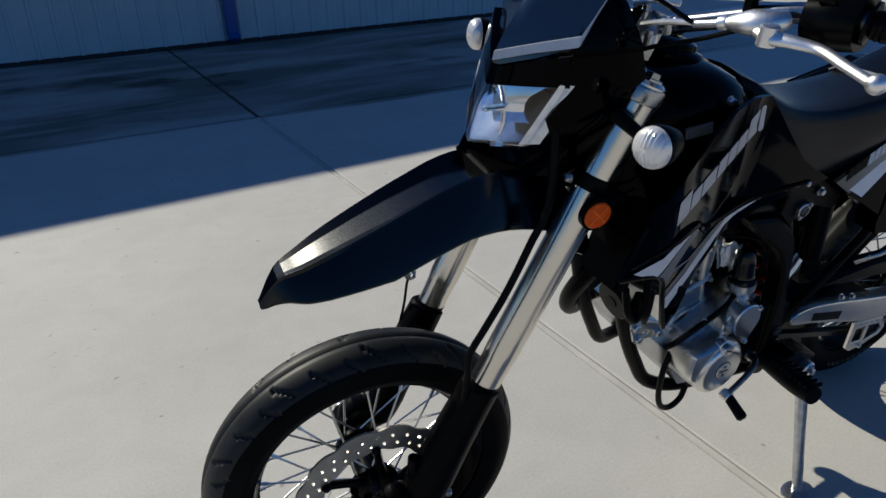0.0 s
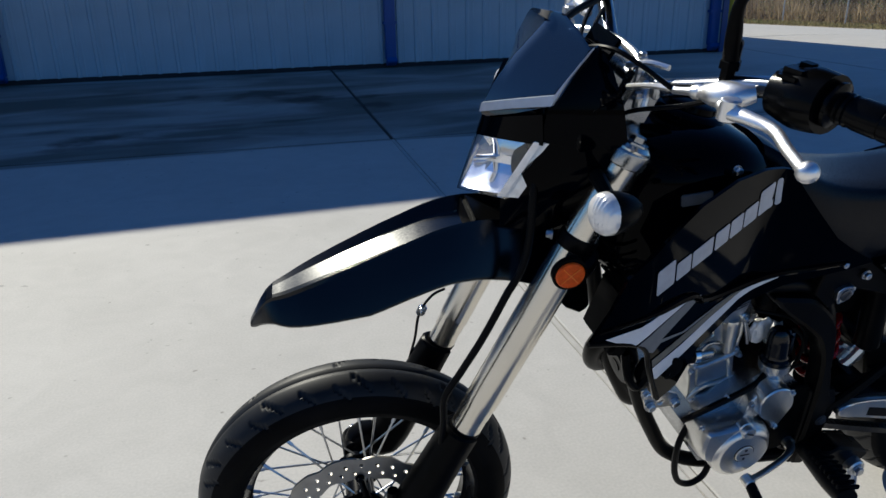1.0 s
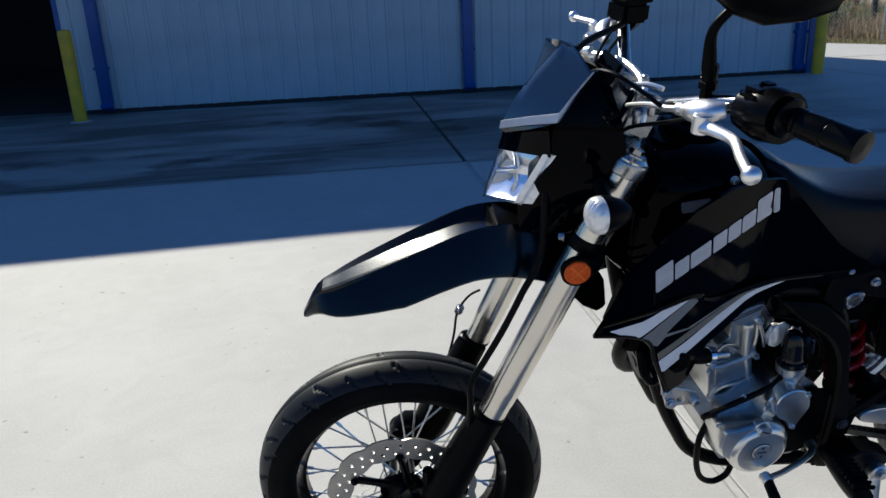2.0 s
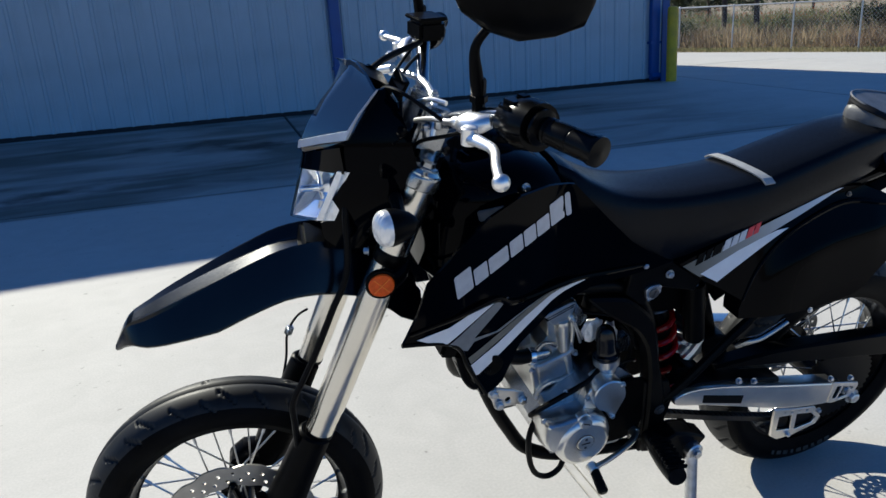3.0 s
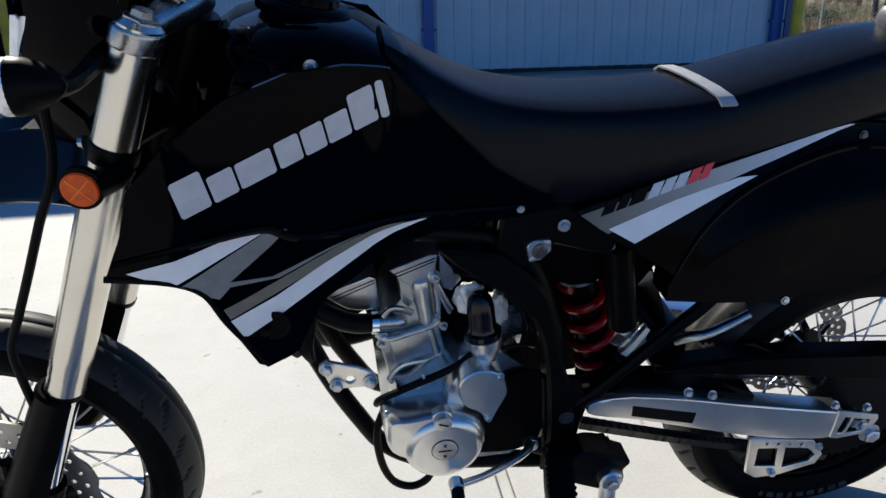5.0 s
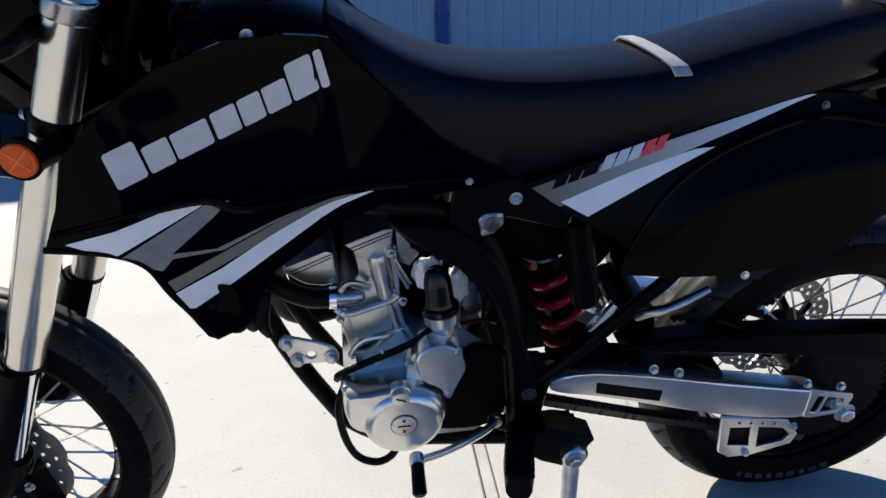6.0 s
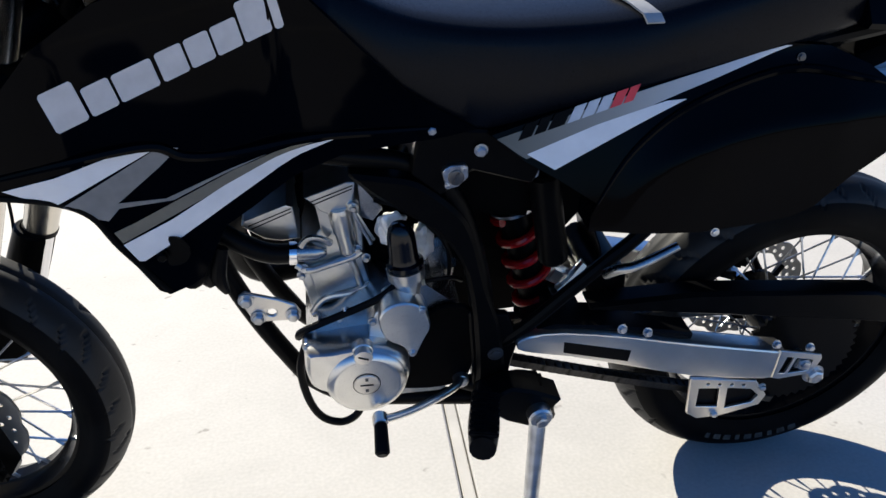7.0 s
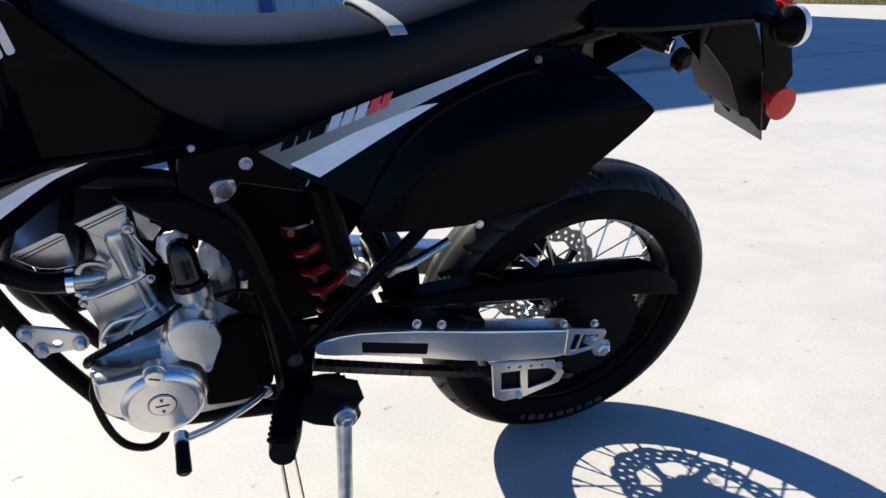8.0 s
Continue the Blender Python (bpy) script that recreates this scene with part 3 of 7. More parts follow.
tagged(structure_box("floor", -13.8, 3.6, 0.001, 0.012, 0.3, 9.0, SHADE_DARK), "workshop floor, painted near-black for unlit shade", "floor", "", "structure")
door = tagged(new("door_1"), "open workshop doorway with blue jamb trim", "door", "", "structure")
structure_box("jamb", DOOR_R - 0.06, DOOR_R, 0.0, 3.7, -0.01, 0.24, BLUE, door)
structure_box("jamb", DOOR_L, DOOR_L + 0.06, 0.0, 3.7, -0.01, 0.24, BLUE, door)
structure_box("lintel", DOOR_L, DOOR_R, 3.64, 3.7, -0.01, 0.24, BLUE, door)
structure_box("rolled_curtain", DOOR_L, DOOR_R, 3.3, 3.65, 0.24, 0.6, SHADE_DARK, door, 0.1)


def bollard(x, y, label):
    b = thing("bollard", label, "bollard", "bollards at the building", Matrix.Translation((x, y, 0)))
    r, h = 0.075, 1.065
    part("post", turned((0, 0, 0), (0, 0, h), [(0, r), (h - 0.05, r), (h - 0.02, r * 0.9), (h - 0.006, r * 0.6), (h, 0.004)], 28), YELLOW, b)
    part("collar", turned((0, 0, 0), (0, 0, 0.03), [(0, r + 0.05), (0.008, r + 0.045), (0.014, r + 0.002)], 28), FILLER, b, "low concrete collar")


bollard(-3.52, 8.26, "yellow painted steel bollard beside the dark doorway")
bollard(6.08, 8.06, "yellow painted steel bollard at the building corner")

# ---- fence, field and trees ----
FENCE_N = FALL
FENCE_T = Vector((-FALL.y, FALL.x))
FENCE_D = 28.9


def fence_point(s):
    p = FENCE_N * FENCE_D + FENCE_T * s
    return Vector((p.x, p.y, ground_height(p.x, p.y)))


fence = thing("chain_link_fence", "galvanised chain-link fence with a top rail along the field", "fence")
FROM, TO, STEP, HIGH = -26.72, 62.0, 2.45, 1.83
s = FROM
while s <= TO:
    p = fence_point(s)
    part("post", join(rod(p, p + Vector((0, 0, HIGH + 0.05)), 0.03, 10), ball(p + Vector((0, 0, HIGH + 0.05)), 0.032, (1, 1, 0.7), 10, 6)), GALV, fence)
    s += STEP
part("top_rail", rod(fence_point(FROM) + Vector((0, 0, HIGH)), fence_point(TO) + Vector((0, 0, HIGH)), 0.028, 10), GALV, fence)
bm = bmesh.new()
s = FROM
while s < TO:
    for sign in (1, -1):
        a, b = fence_point(s), fence_point(s + HIGH * 0.9 * sign)
        v = [bm.verts.new(a + Vector((0, 0, 0.03))), bm.verts.new(a + FENCE_T.to_3d() * 0.006 + Vector((0, 0, 0.03))), bm.verts.new(b + FENCE_T.to_3d() * 0.006 + Vector((0, 0, HIGH))), bm.verts.new(b + Vector((0, 0, HIGH)))]
        bm.faces.new(v)
    s += 0.14
part("wire_mesh", bm, GALV, fence)


def clumps(count, place, size, rng, spread=(1, 1, 1), quads=7):
    """Many small leaf tufts: place(rng) gives a point, size(rng) its radius."""
    verts, faces = [], []
    for _ in range(count):
        c, r = place(rng), size(rng)
        for _ in range(quads):
            d = Vector((rng.gauss(0, 1), rng.gauss(0, 1), rng.gauss(0, 1))).normalized()
            e = d.orthogonal().normalized() * r * rng.uniform(0.25, 0.5)
            o = Vector((rng.gauss(0, 0.5) * spread[0], rng.gauss(0, 0.5) * spread[1], rng.gauss(0, 0.5) * spread[2])) * r
            k = len(verts)
            f = d * r * rng.uniform(0.5, 0.9)
            verts += [c + o - f * 0.5, c + o + e, c + o + f * 0.6, c + o - e]
            faces.append((k, k + 1, k + 2, k + 3))
    return verts, faces


def leafy(name, verts, faces, mat, parent=None, label=""):
    me = bpy.data.meshes.new(name)
    me.from_pydata([tuple(v) for v in verts], [], faces)
    me.materials.append(mat)
    ob = new(name, me)
    ob.parent = parent
    if label:
        ob["label"] = label
    return ob


def tree(x, y, height, girth, crown, seed, mat, label, low=0.35, gap=0.5):
    rng = random.Random(seed)
    base = Vector((x, y, ground_height(x, y)))
    t = thing("tree", label, "tree", "trees behind the fence", Matrix.Translation(base))
    lean = Vector((rng.uniform(-0.05, 0.05), rng.uniform(-0.05, 0.05), 1))
    spine = [Vector((lean.x * z + rng.uniform(-0.1, 0.1), lean.y * z + rng.uniform(-0.1, 0.1), z)) for z in [height * k / 6 for k in range(7)]]
    spine[0] = Vector((0, 0, -0.1))
    trunk = part("trunk", tube(spine, [girth * (1 - 0.13 * k) for k in range(7)], 9, 3), BARK, t)
    tips = []
    for k in range(14):
        f = rng.uniform(low, 0.97)
        a = spine[0].lerp(spine[-1], f)
        ang = rng.uniform(0, 2 * math.pi)
        reach = crown * rng.uniform(0.5, 1.0) * (1.15 - 0.6 * f)
        b = a + Vector((math.cos(ang) * reach, math.sin(ang) * reach, reach * rng.uniform(0.1, 0.7)))
        m = a.lerp(b, 0.5) + Vector((0, 0, -0.12 * reach))
        part("limb", tube([a, m, b], [girth * 0.35, girth * 0.2, girth * 0.06], 6, 3), BARK, t)
        tips += [b, m.lerp(b, 0.6)]
    def place(r):
        q = r.choice(tips)
        return q + Vector((r.gauss(0, 1), r.gauss(0, 1), r.gauss(0, 0.8))) * crown * 0.22
    v, f = clumps(int(3300 * gap), place, lambda r: r.uniform(0.05, 0.15), rng, (1, 1, 1.3), 6)
    leafy("crown", v, f, mat, t)
    return t


def bush(x, y, size, seed, mat, label):
    rng = random.Random(seed)
    base = Vector((x, y, ground_height(x, y)))
    t = thing("bush", label, "bush", "bushes behind the fence", Matrix.Translation(base))
    for k in range(5):
        a = rng.uniform(0, 6.28)
        part("stem", tube([(0, 0, -0.05), (math.cos(a) * size * 0.25, math.sin(a) * size * 0.25, size * 0.5), (math.cos(a) * size * 0.5, math.sin(a) * size * 0.5, size * 0.95)], [0.04, 0.025, 0.01], 6, 3), BARK, t)
    v, f = clumps(1500, lambda r: Vector((r.gauss(0, 0.42) * size, r.gauss(0, 0.42) * size, abs(r.gauss(0.5, 0.3)) * size)), lambda r: r.uniform(0.04, 0.11), rng)
    leafy("foliage", v, f, mat, t)


def field_point(d, s):
    p = FENCE_N * d + FENCE_T * s
    return p.x, p.y


rng = random.Random(5)


def blades(count, place, tall, rng, wide=0.02):
    """Thin upright stalks with a slight lean, each from the ground to its tip."""
    verts, faces = [], []
    for _ in range(count):
        p, h = place(rng), tall(rng)
        lean = Vector((rng.gauss(0, 0.22), rng.gauss(0, 0.22), 1)) * h
        a = rng.uniform(0, math.pi)
        e = Vector((math.cos(a), math.sin(a), 0)) * wide * rng.uniform(0.6, 1.6)
        k = len(verts)
        verts += [p - e * 0.5, p + e * 0.5, p + lean * 0.6 + e, p + lean, p + lean * 0.55 - e]
        faces.append((k, k + 1, k + 2, k + 3, k + 4))
    return verts, faces


# dry brush behind the fence, a grass verge in front of it
def brush_place(r):
    d, s = 30.2 + abs(r.gauss(0, 1)) * 13, r.uniform(-32, 70)
    x, y = field_point(d, s)
    return Vector((x, y, ground_height(x, y)))


def brush_tall(r):
    return r.uniform(0.35, 1.25)


v, f = blades(90000, brush_place, brush_tall, rng, 0.016)
tagged(leafy("dry_brush", v, f, BRUSH), "tall dry brown and reddish brush in the field", "brush", "", "stuff")
PATCH = [(rng.uniform(31, 52), rng.uniform(-30, 66)) for _ in range(90)]


def weed_place(r):
    d, s = r.choice(PATCH)
    x, y = field_point(d + r.gauss(0, 0.7), s + r.gauss(0, 1.6))
    return Vector((x, y, ground_height(x, y)))


v, f = blades(42000, weed_place, lambda r: r.uniform(0.5, 1.6), rng, 0.018)
tagged(leafy("olive_weeds", v, f, WEEDS), "olive green weeds between the dry brush", "weeds", "", "stuff")
v, f = clumps(4200, lambda r: weed_place(r) + Vector((r.gauss(0, 0.5), r.gauss(0, 0.5), r.uniform(0.8, 1.5))), lambda r: r.uniform(0.04, 0.1), rng)
v2, f2 = clumps(9000, lambda r: brush_place(r) + Vector((0, 0, r.uniform(0.2, 1.2))), lambda r: r.uniform(0.06, 0.16), rng)
tagged(leafy("olive_scrub", v2, f2, WEEDS), "soft olive scrub among the dry brush", "scrub", "", "stuff")
tagged(leafy("seed_heads", v, f, RUST), "rusty red seed heads above the brush", "brush", "", "stuff")


def verge_place(r):
    x, y = field_point(26.2 + abs(r.gauss(0, 1.4)), r.uniform(-30, 66))
    return Vector((x, y, ground_height(x, y) + r.uniform(0.0, 0.1)))


v, f = blades(30000, verge_place, lambda r: r.uniform(0.04, 0.16), rng, 0.012)
tagged(leafy("grass_verge", v, f, GRASS), "rough dry grass verge at the fence", "grass", "", "stuff")


def far_wood(r):
    d, s = 120 + r.uniform(0, 40), r.uniform(-180, 260)
    x, y = field_point(d, s)
    top = 1.9 + 1.6 * noise.noise((s * 0.05, 0.3, 0)) + 1.2 * noise.noise((s * 0.21, 1.3, 0))
    return Vector((x, y, ground_height(x, y) + r.uniform(0, 1) ** 0.7 * top))


v, f = clumps(22000, far_wood, lambda r: r.uniform(0.15, 0.5), rng, (1, 1, 0.7), 5)
tagged(leafy("far_woods", v, f, LEAF), "distant line of dark green woods", "woods", "", "stuff")


# ---- hazy sky low over the field, far behind everything ----
def haze():
    m = bpy.data.materials.new("hazy_sky")
    m.use_nodes = True
    nodes, links = m.node_tree.nodes, m.node_tree.links
    nodes.remove(nodes["Principled BSDF"])
    e = nodes.new("ShaderNodeEmission")
    place = nodes.new("ShaderNodeTexCoord")
    split = nodes.new("ShaderNodeSeparateXYZ")
    rise = nodes.new("ShaderNodeMapRange")
    rise.inputs["From Max"].default_value = 160.0
    mix = nodes.new("ShaderNodeMix")
    mix.data_type = "RGBA"
    mix.inputs["A"].default_value = (0.50, 0.49, 0.46, 1)
    mix.inputs["B"].default_value = (0.34, 0.40, 0.43, 1)
    links.new(place.outputs["Object"], split.inputs["Vector"])
    links.new(split.outputs["Z"], rise.inputs["Value"])
    links.new(rise.outputs["Result"], mix.inputs["Factor"])
    links.new(mix.outputs["Result"], e.inputs["Color"])
    links.new(e.outputs["Emission"], nodes["Material Output"].inputs["Surface"])
    return m


bm = bmesh.new()
rows = [[bm.verts.new((1900 * math.cos(radians(a)), 1900 * math.sin(radians(a)), z)) for a in range(18, 79, 3)] for z in (-60, 0, 40, 90, 170)]
for a, b in zip(rows, rows[1:]):
    for i in range(len(a) - 1):
        bm.faces.new((a[i], b[i], b[i + 1], a[i + 1]))
tagged(part("backdrop", bm, haze()), "pale hazy sky low over the distant field", "sky", "", "structure")

tree(26.0, 31.6, 10.5, 0.15, 2.0, 11, LEAF, "tall thin-crowned pine with a dark bare trunk", 0.22, 0.9)
tree(27.2, 30.6, 10.5, 0.15, 1.5, 13, LEAF, "tall dark-trunked pine behind the fence", 0.22, 0.6)
tree(38.0, 50.5, 4.0, 0.16, 1.7, 12, LEAF2, "low olive-leaved tree in the field", 0.3, 0.8)
tree(36.0, 45.6, 4.6, 0.18, 1.6, 14, LEAF2, "slender olive-leaved tree in the field", 0.25, 0.7)
tree(39.0, 44.6, 4.2, 0.18, 1.5, 15, LEAF, "dark leafy tree in the field", 0.25, 0.8)
tree(50.0, 39.0, 8.5, 0.20, 3.2, 16, LEAF, "broad dark leafy tree in the field", 0.16, 2.6)
tree(44.0, 21.0, 8.0, 0.25, 3.2, 17, LEAF2, "broad olive-leaved tree in the field", 0.25, 1.2)
for k, (d, s, size) in enumerate(((33, 4, 1.5), (35, -3, 1.7), (36, 12, 1.8), (33, 20, 1.4), (40, -9, 2.0), (38, 28, 1.9), (36, -18, 1.6))):
    bx, by = field_point(d, s)
    bush(bx, by, size, 40 + k, LEAF2 if k % 2 else LEAF, "rounded green bush among dry brush" if k % 2 else "dark green bush among dry brush")
pole = thing("utility_pole", "distant wooden utility pole with a crossarm", "pole", "", Matrix.Translation((62.5, 63.1, -1.1)))
part("shaft", tube([(0, 0, 0), (0, 0, 3.5), (0.02, 0, 7.0)], [0.15, 0.12, 0.09], 10, 3), BARK, pole)
part("crossarm", box((0, 0, 6.75), (1.3, 0.12, 0.14), (0, 0, -45), 0.01), BARK, pole)

# ---- the motorcycle: x to its rear, y to its right, z up, leaning on its stand ----
LEAN = radians(12.67)
LEANED = Matrix.Rotation(LEAN, 4, "X")
bike = thing("motorcycle", "black supermoto motorcycle with silver forks leaning on its side stand", "motorcycle", "", LEANED)
STEER_AXIS = Vector((0.362, 0, 0.932))
STEERED = Matrix.Translation((-0.004, 0.004, 0.001)) @ Matrix.Translation((-0.496, 0, 0.552)) @ Matrix.Rotation(radians(-7), 4, STEER_AXIS) @ Matrix.Translation((0.496, 0, -0.552))


def steered(bm):
    bm.transform(STEERED)
    for v in bm.verts:                          # the turned front leans a little further
        v.co.y -= 0.055 * max(0.0, v.co.z - 0.5)
    return bm


# wheels
def tyre_mesh(R, width, bead, seed, turns=34):
    """A road tyre with short slanted cuts on both flanks of the tread and a fine centre groove."""
    half = width / 2
    prof = []
    m = 34
    for k in range(m + 1):
        a = -1 + 2 * k / m                      # across, from bead to bead
        ang = a * 1.95
        y = half * math.sin(min(max(ang, -1.57), 1.57)) if abs(ang) < 1.57 else math.copysign(half - (abs(ang) - 1.57) * half * 0.55, a)
        h = math.cos(min(abs(ang), 1.57)) ** 0.85 if abs(ang) < 1.57 else 0
        crown = R - half * 0.92
        r = crown + (R - crown) * h if abs(ang) < 1.57 else crown - (abs(ang) - 1.57) / 0.38 * (crown - bead)
        prof.append((y, r, ang))
    n = 816
    verts, faces = [], []
    for i in range(n):
        th = 2 * math.pi * i / n
        for y, r, ang in prof:
            s = abs(ang) / 1.3
            dip = 0.0
            if 0.20 < s < 0.86:
                turn = th * turns / (2 * math.pi) + (0.5 if ang < 0 else 0.0) + 1.5 * s
                reach = (0.62, 0.86, 0.74)[int(turn) % 3]
                if abs(turn % 1.0 - 0.5) < 0.065 and reach - 0.36 < s < reach:
                    dip = 0.0045
            if s < 0.035:
                dip = 0.0035
            verts.append(((r - dip) * math.cos(th), y, (r - dip) * math.sin(th)))
    w = len(prof)
    for i in range(n):
        j = (i + 1) % n
        for k in range(w - 1):
            faces.append((i * w + k, i * w + k + 1, j * w + k + 1, j * w + k))
    me = bpy.data.meshes.new("t")
    me.from_pydata(verts, [], faces)
    bm = bmesh.new()
    bm.from_mesh(me)
    bpy.data.meshes.remove(me)
    bm.faces.ensure_lookup_table()
    for i, f in enumerate(bm.faces):
        k = i % (w - 1)
        f.material_index = 1 if abs(prof[k][2] + prof[k + 1][2]) / 2 < 1.08 else 0
    bmesh.ops.recalc_face_normals(bm, faces=bm.faces)
    return bm


def ring(profile, segs=72):
    """A ring about the wheel's axle; profile: closed (radius, y)."""
    rings = [[(r * math.cos(2 * math.pi * i / segs), y, r * math.sin(2 * math.pi * i / segs)) for r, y in profile] for i in range(segs)]
    bm = loft(rings + [rings[0]], True, False)
    bmesh.ops.remove_doubles(bm, verts=bm.verts, dist=1e-6)
    bmesh.ops.recalc_face_normals(bm, faces=bm.faces)
    return bm


def petal_disc(r_out, r_in, y, thick, petals, holes):
    """A wavy brake disc with drilled holes."""
    bm = bmesh.new()
    n = petals * 12
    def loop(fn, rev=False):
        return [bm.verts.new((fn(2 * math.pi * i / n) * math.cos(2 * math.pi * i / n), y, fn(2 * math.pi * i / n) * math.sin(2 * math.pi * i / n))) for i in range(n)]
    loops = [loop(lambda a: r_out - 0.006 * (0.5 + 0.5 * math.cos(a * petals)) ** 3), loop(lambda a: r_in + 0.005 * (0.5 + 0.5 * math.cos(a * petals)))]
    for k in range(holes):
        a = 2 * math.pi * k / holes
        for rr, da in ((r_in + (r_out - r_in) * 0.30, 0.0), (r_in + (r_out - r_in) * 0.62, math.pi / holes)):
            c = (rr * math.cos(a + da), rr * math.sin(a + da))
            loops.append([bm.verts.new((c[0] + 0.0042 * math.cos(q * math.pi / 4), y, c[1] + 0.0042 * math.sin(q * math.pi / 4))) for q in range(8)])
    edges = [bm.edges.new((lp[i], lp[(i + 1) % len(lp)])) for lp in loops for i in range(len(lp))]
    bmesh.ops.triangle_fill(bm, edges=edges, use_beauty=True)
    geo = bmesh.ops.extrude_face_region(bm, geom=list(bm.faces))
    bmesh.ops.translate(bm, vec=(0, thick, 0), verts=[g for g in geo["geom"] if isinstance(g, bmesh.types.BMVert)])
    bmesh.ops.recalc_face_normals(bm, faces=bm.faces)
    return bm


def wheel(name, m, R, width, hub_r, hub_w, disc_r, disc_y, seed):
    """Tyre, rim, spokes, hub and disc about an axle at the origin, set by m."""
    def put(bm):
        bm.transform(m)
        return bm
    bead, rh = 0.218, width * 0.36
    tyre = part("tyre", put(tyre_mesh(R, width, bead, seed)), RUBBER, bike, "black road tyre with curved grooves", 50)
    tyre.data.materials.append(TREAD)
    part("rim", put(ring([(0.224, -rh), (0.226, -rh + 0.004), (0.216, -rh + 0.012), (0.207, -rh * 0.4), (0.200, -0.01), (0.200, 0.01), (0.207, rh * 0.4), (0.216, rh - 0.012), (0.226, rh - 0.004), (0.224, rh), (0.212, rh - 0.003), (0.203, rh * 0.45), (0.195, 0.012), (0.195, -0.012), (0.203, -rh * 0.45), (0.212, -rh + 0.003)])), RIM, tyre, "black alloy rim")
    part("hub", put(turned((0, -hub_w / 2, 0), (0, hub_w / 2, 0), [(0, 0.02), (0.004, hub_r), (0.012, hub_r), (0.018, hub_r * 0.6), (hub_w - 0.018, hub_r * 0.6), (hub_w - 0.012, hub_r), (hub_w - 0.004, hub_r), (hub_w, 0.02)], 28)), RIM, tyre, "black wheel hub")
    count = 36
    for k in range(count):
        side = -1 if k % 2 else 1
        a = 2 * math.pi * k / count
        off = (0.42 if (k // 2) % 2 else -0.42)
        p = Vector((hub_r * 0.95 * math.cos(a + off), side * (hub_w / 2 - 0.008), hub_r * 0.95 * math.sin(a + off)))
        q = Vector((0.199 * math.cos(a), side * 0.008, 0.199 * math.sin(a)))
        d = (q - p).normalized()
        part("spoke", put(join(rod(p, q, 0.0019, 6, 0.0), rod(q - d * 0.018, q, 0.0032, 6, 0.0))), STEEL, tyre)
    disc = part("brake_disc", put(petal_disc(disc_r, disc_r * 0.66, disc_y, 0.004, 12, 30)), DISC, bike, "wavy drilled steel brake disc", 30)
    for k in range(6):
        a = 2 * math.pi * k / 6 + 0.2
        p, q = Vector((hub_r * 0.8 * math.cos(a), disc_y * 0.9, hub_r * 0.8 * math.sin(a))), Vector((disc_r * 0.70 * math.cos(a + 0.35), disc_y + 0.002, disc_r * 0.70 * math.sin(a + 0.35)))
        part("carrier_arm", put(join(tube([p, p.lerp(q, 0.5), q], [0.010, 0.007, 0.008], 8, 3), bolt(q - Vector((0, 0.004, 0)) if disc_y < 0 else q, (0, -1 if disc_y < 0 else 1, 0), 0.006))), RIM, disc)
    part("axle", put(join(rod((0, -0.155, 0), (0, 0.155, 0), 0.010), bolt((0, -0.15, 0), (0, -1, 0), 0.014, 0.012), bolt((0, 0.15, 0), (0, 1, 0), 0.014, 0.012))), STEEL, tyre, "steel axle")
    return tyre


front_m = STEERED @ Matrix.Translation((-0.7095, 0, 0.291))
rear_m = Matrix.Translation((0.7065, 0, 0.307))
wheel("front", front_m, 0.290, 0.112, 0.045, 0.11, 0.150, -0.068, 1)
rear_tyre = wheel("rear", rear_m, 0.307, 0.132, 0.058, 0.15, 0.120, 0.095, 2)
# worn writing on the side wall as plain raised bars
for k in range(9):
    a = radians(-112 + 5.2 * k)
    bm = box((0, 0, 0), (0.016 if k % 3 else 0.010, 0.002, 0.012), None, 0.0006)
    bm.transform(rear_m @ Matrix.Translation((0.252 * math.cos(a), -0.0655, 0.252 * math.sin(a))) @ Matrix.Rotation(-a - math.pi / 2, 4, "Y") @ Matrix.Rotation(radians(-16), 4, "X"))
    part("sidewall_bar", bm, SIDEWALL, rear_tyre)

# fork legs
def fork_axis(s, y):
    """s metres up the leg from its lower lip."""
    return Vector((-0.537, y, 0.552)) + STEER_AXIS * s


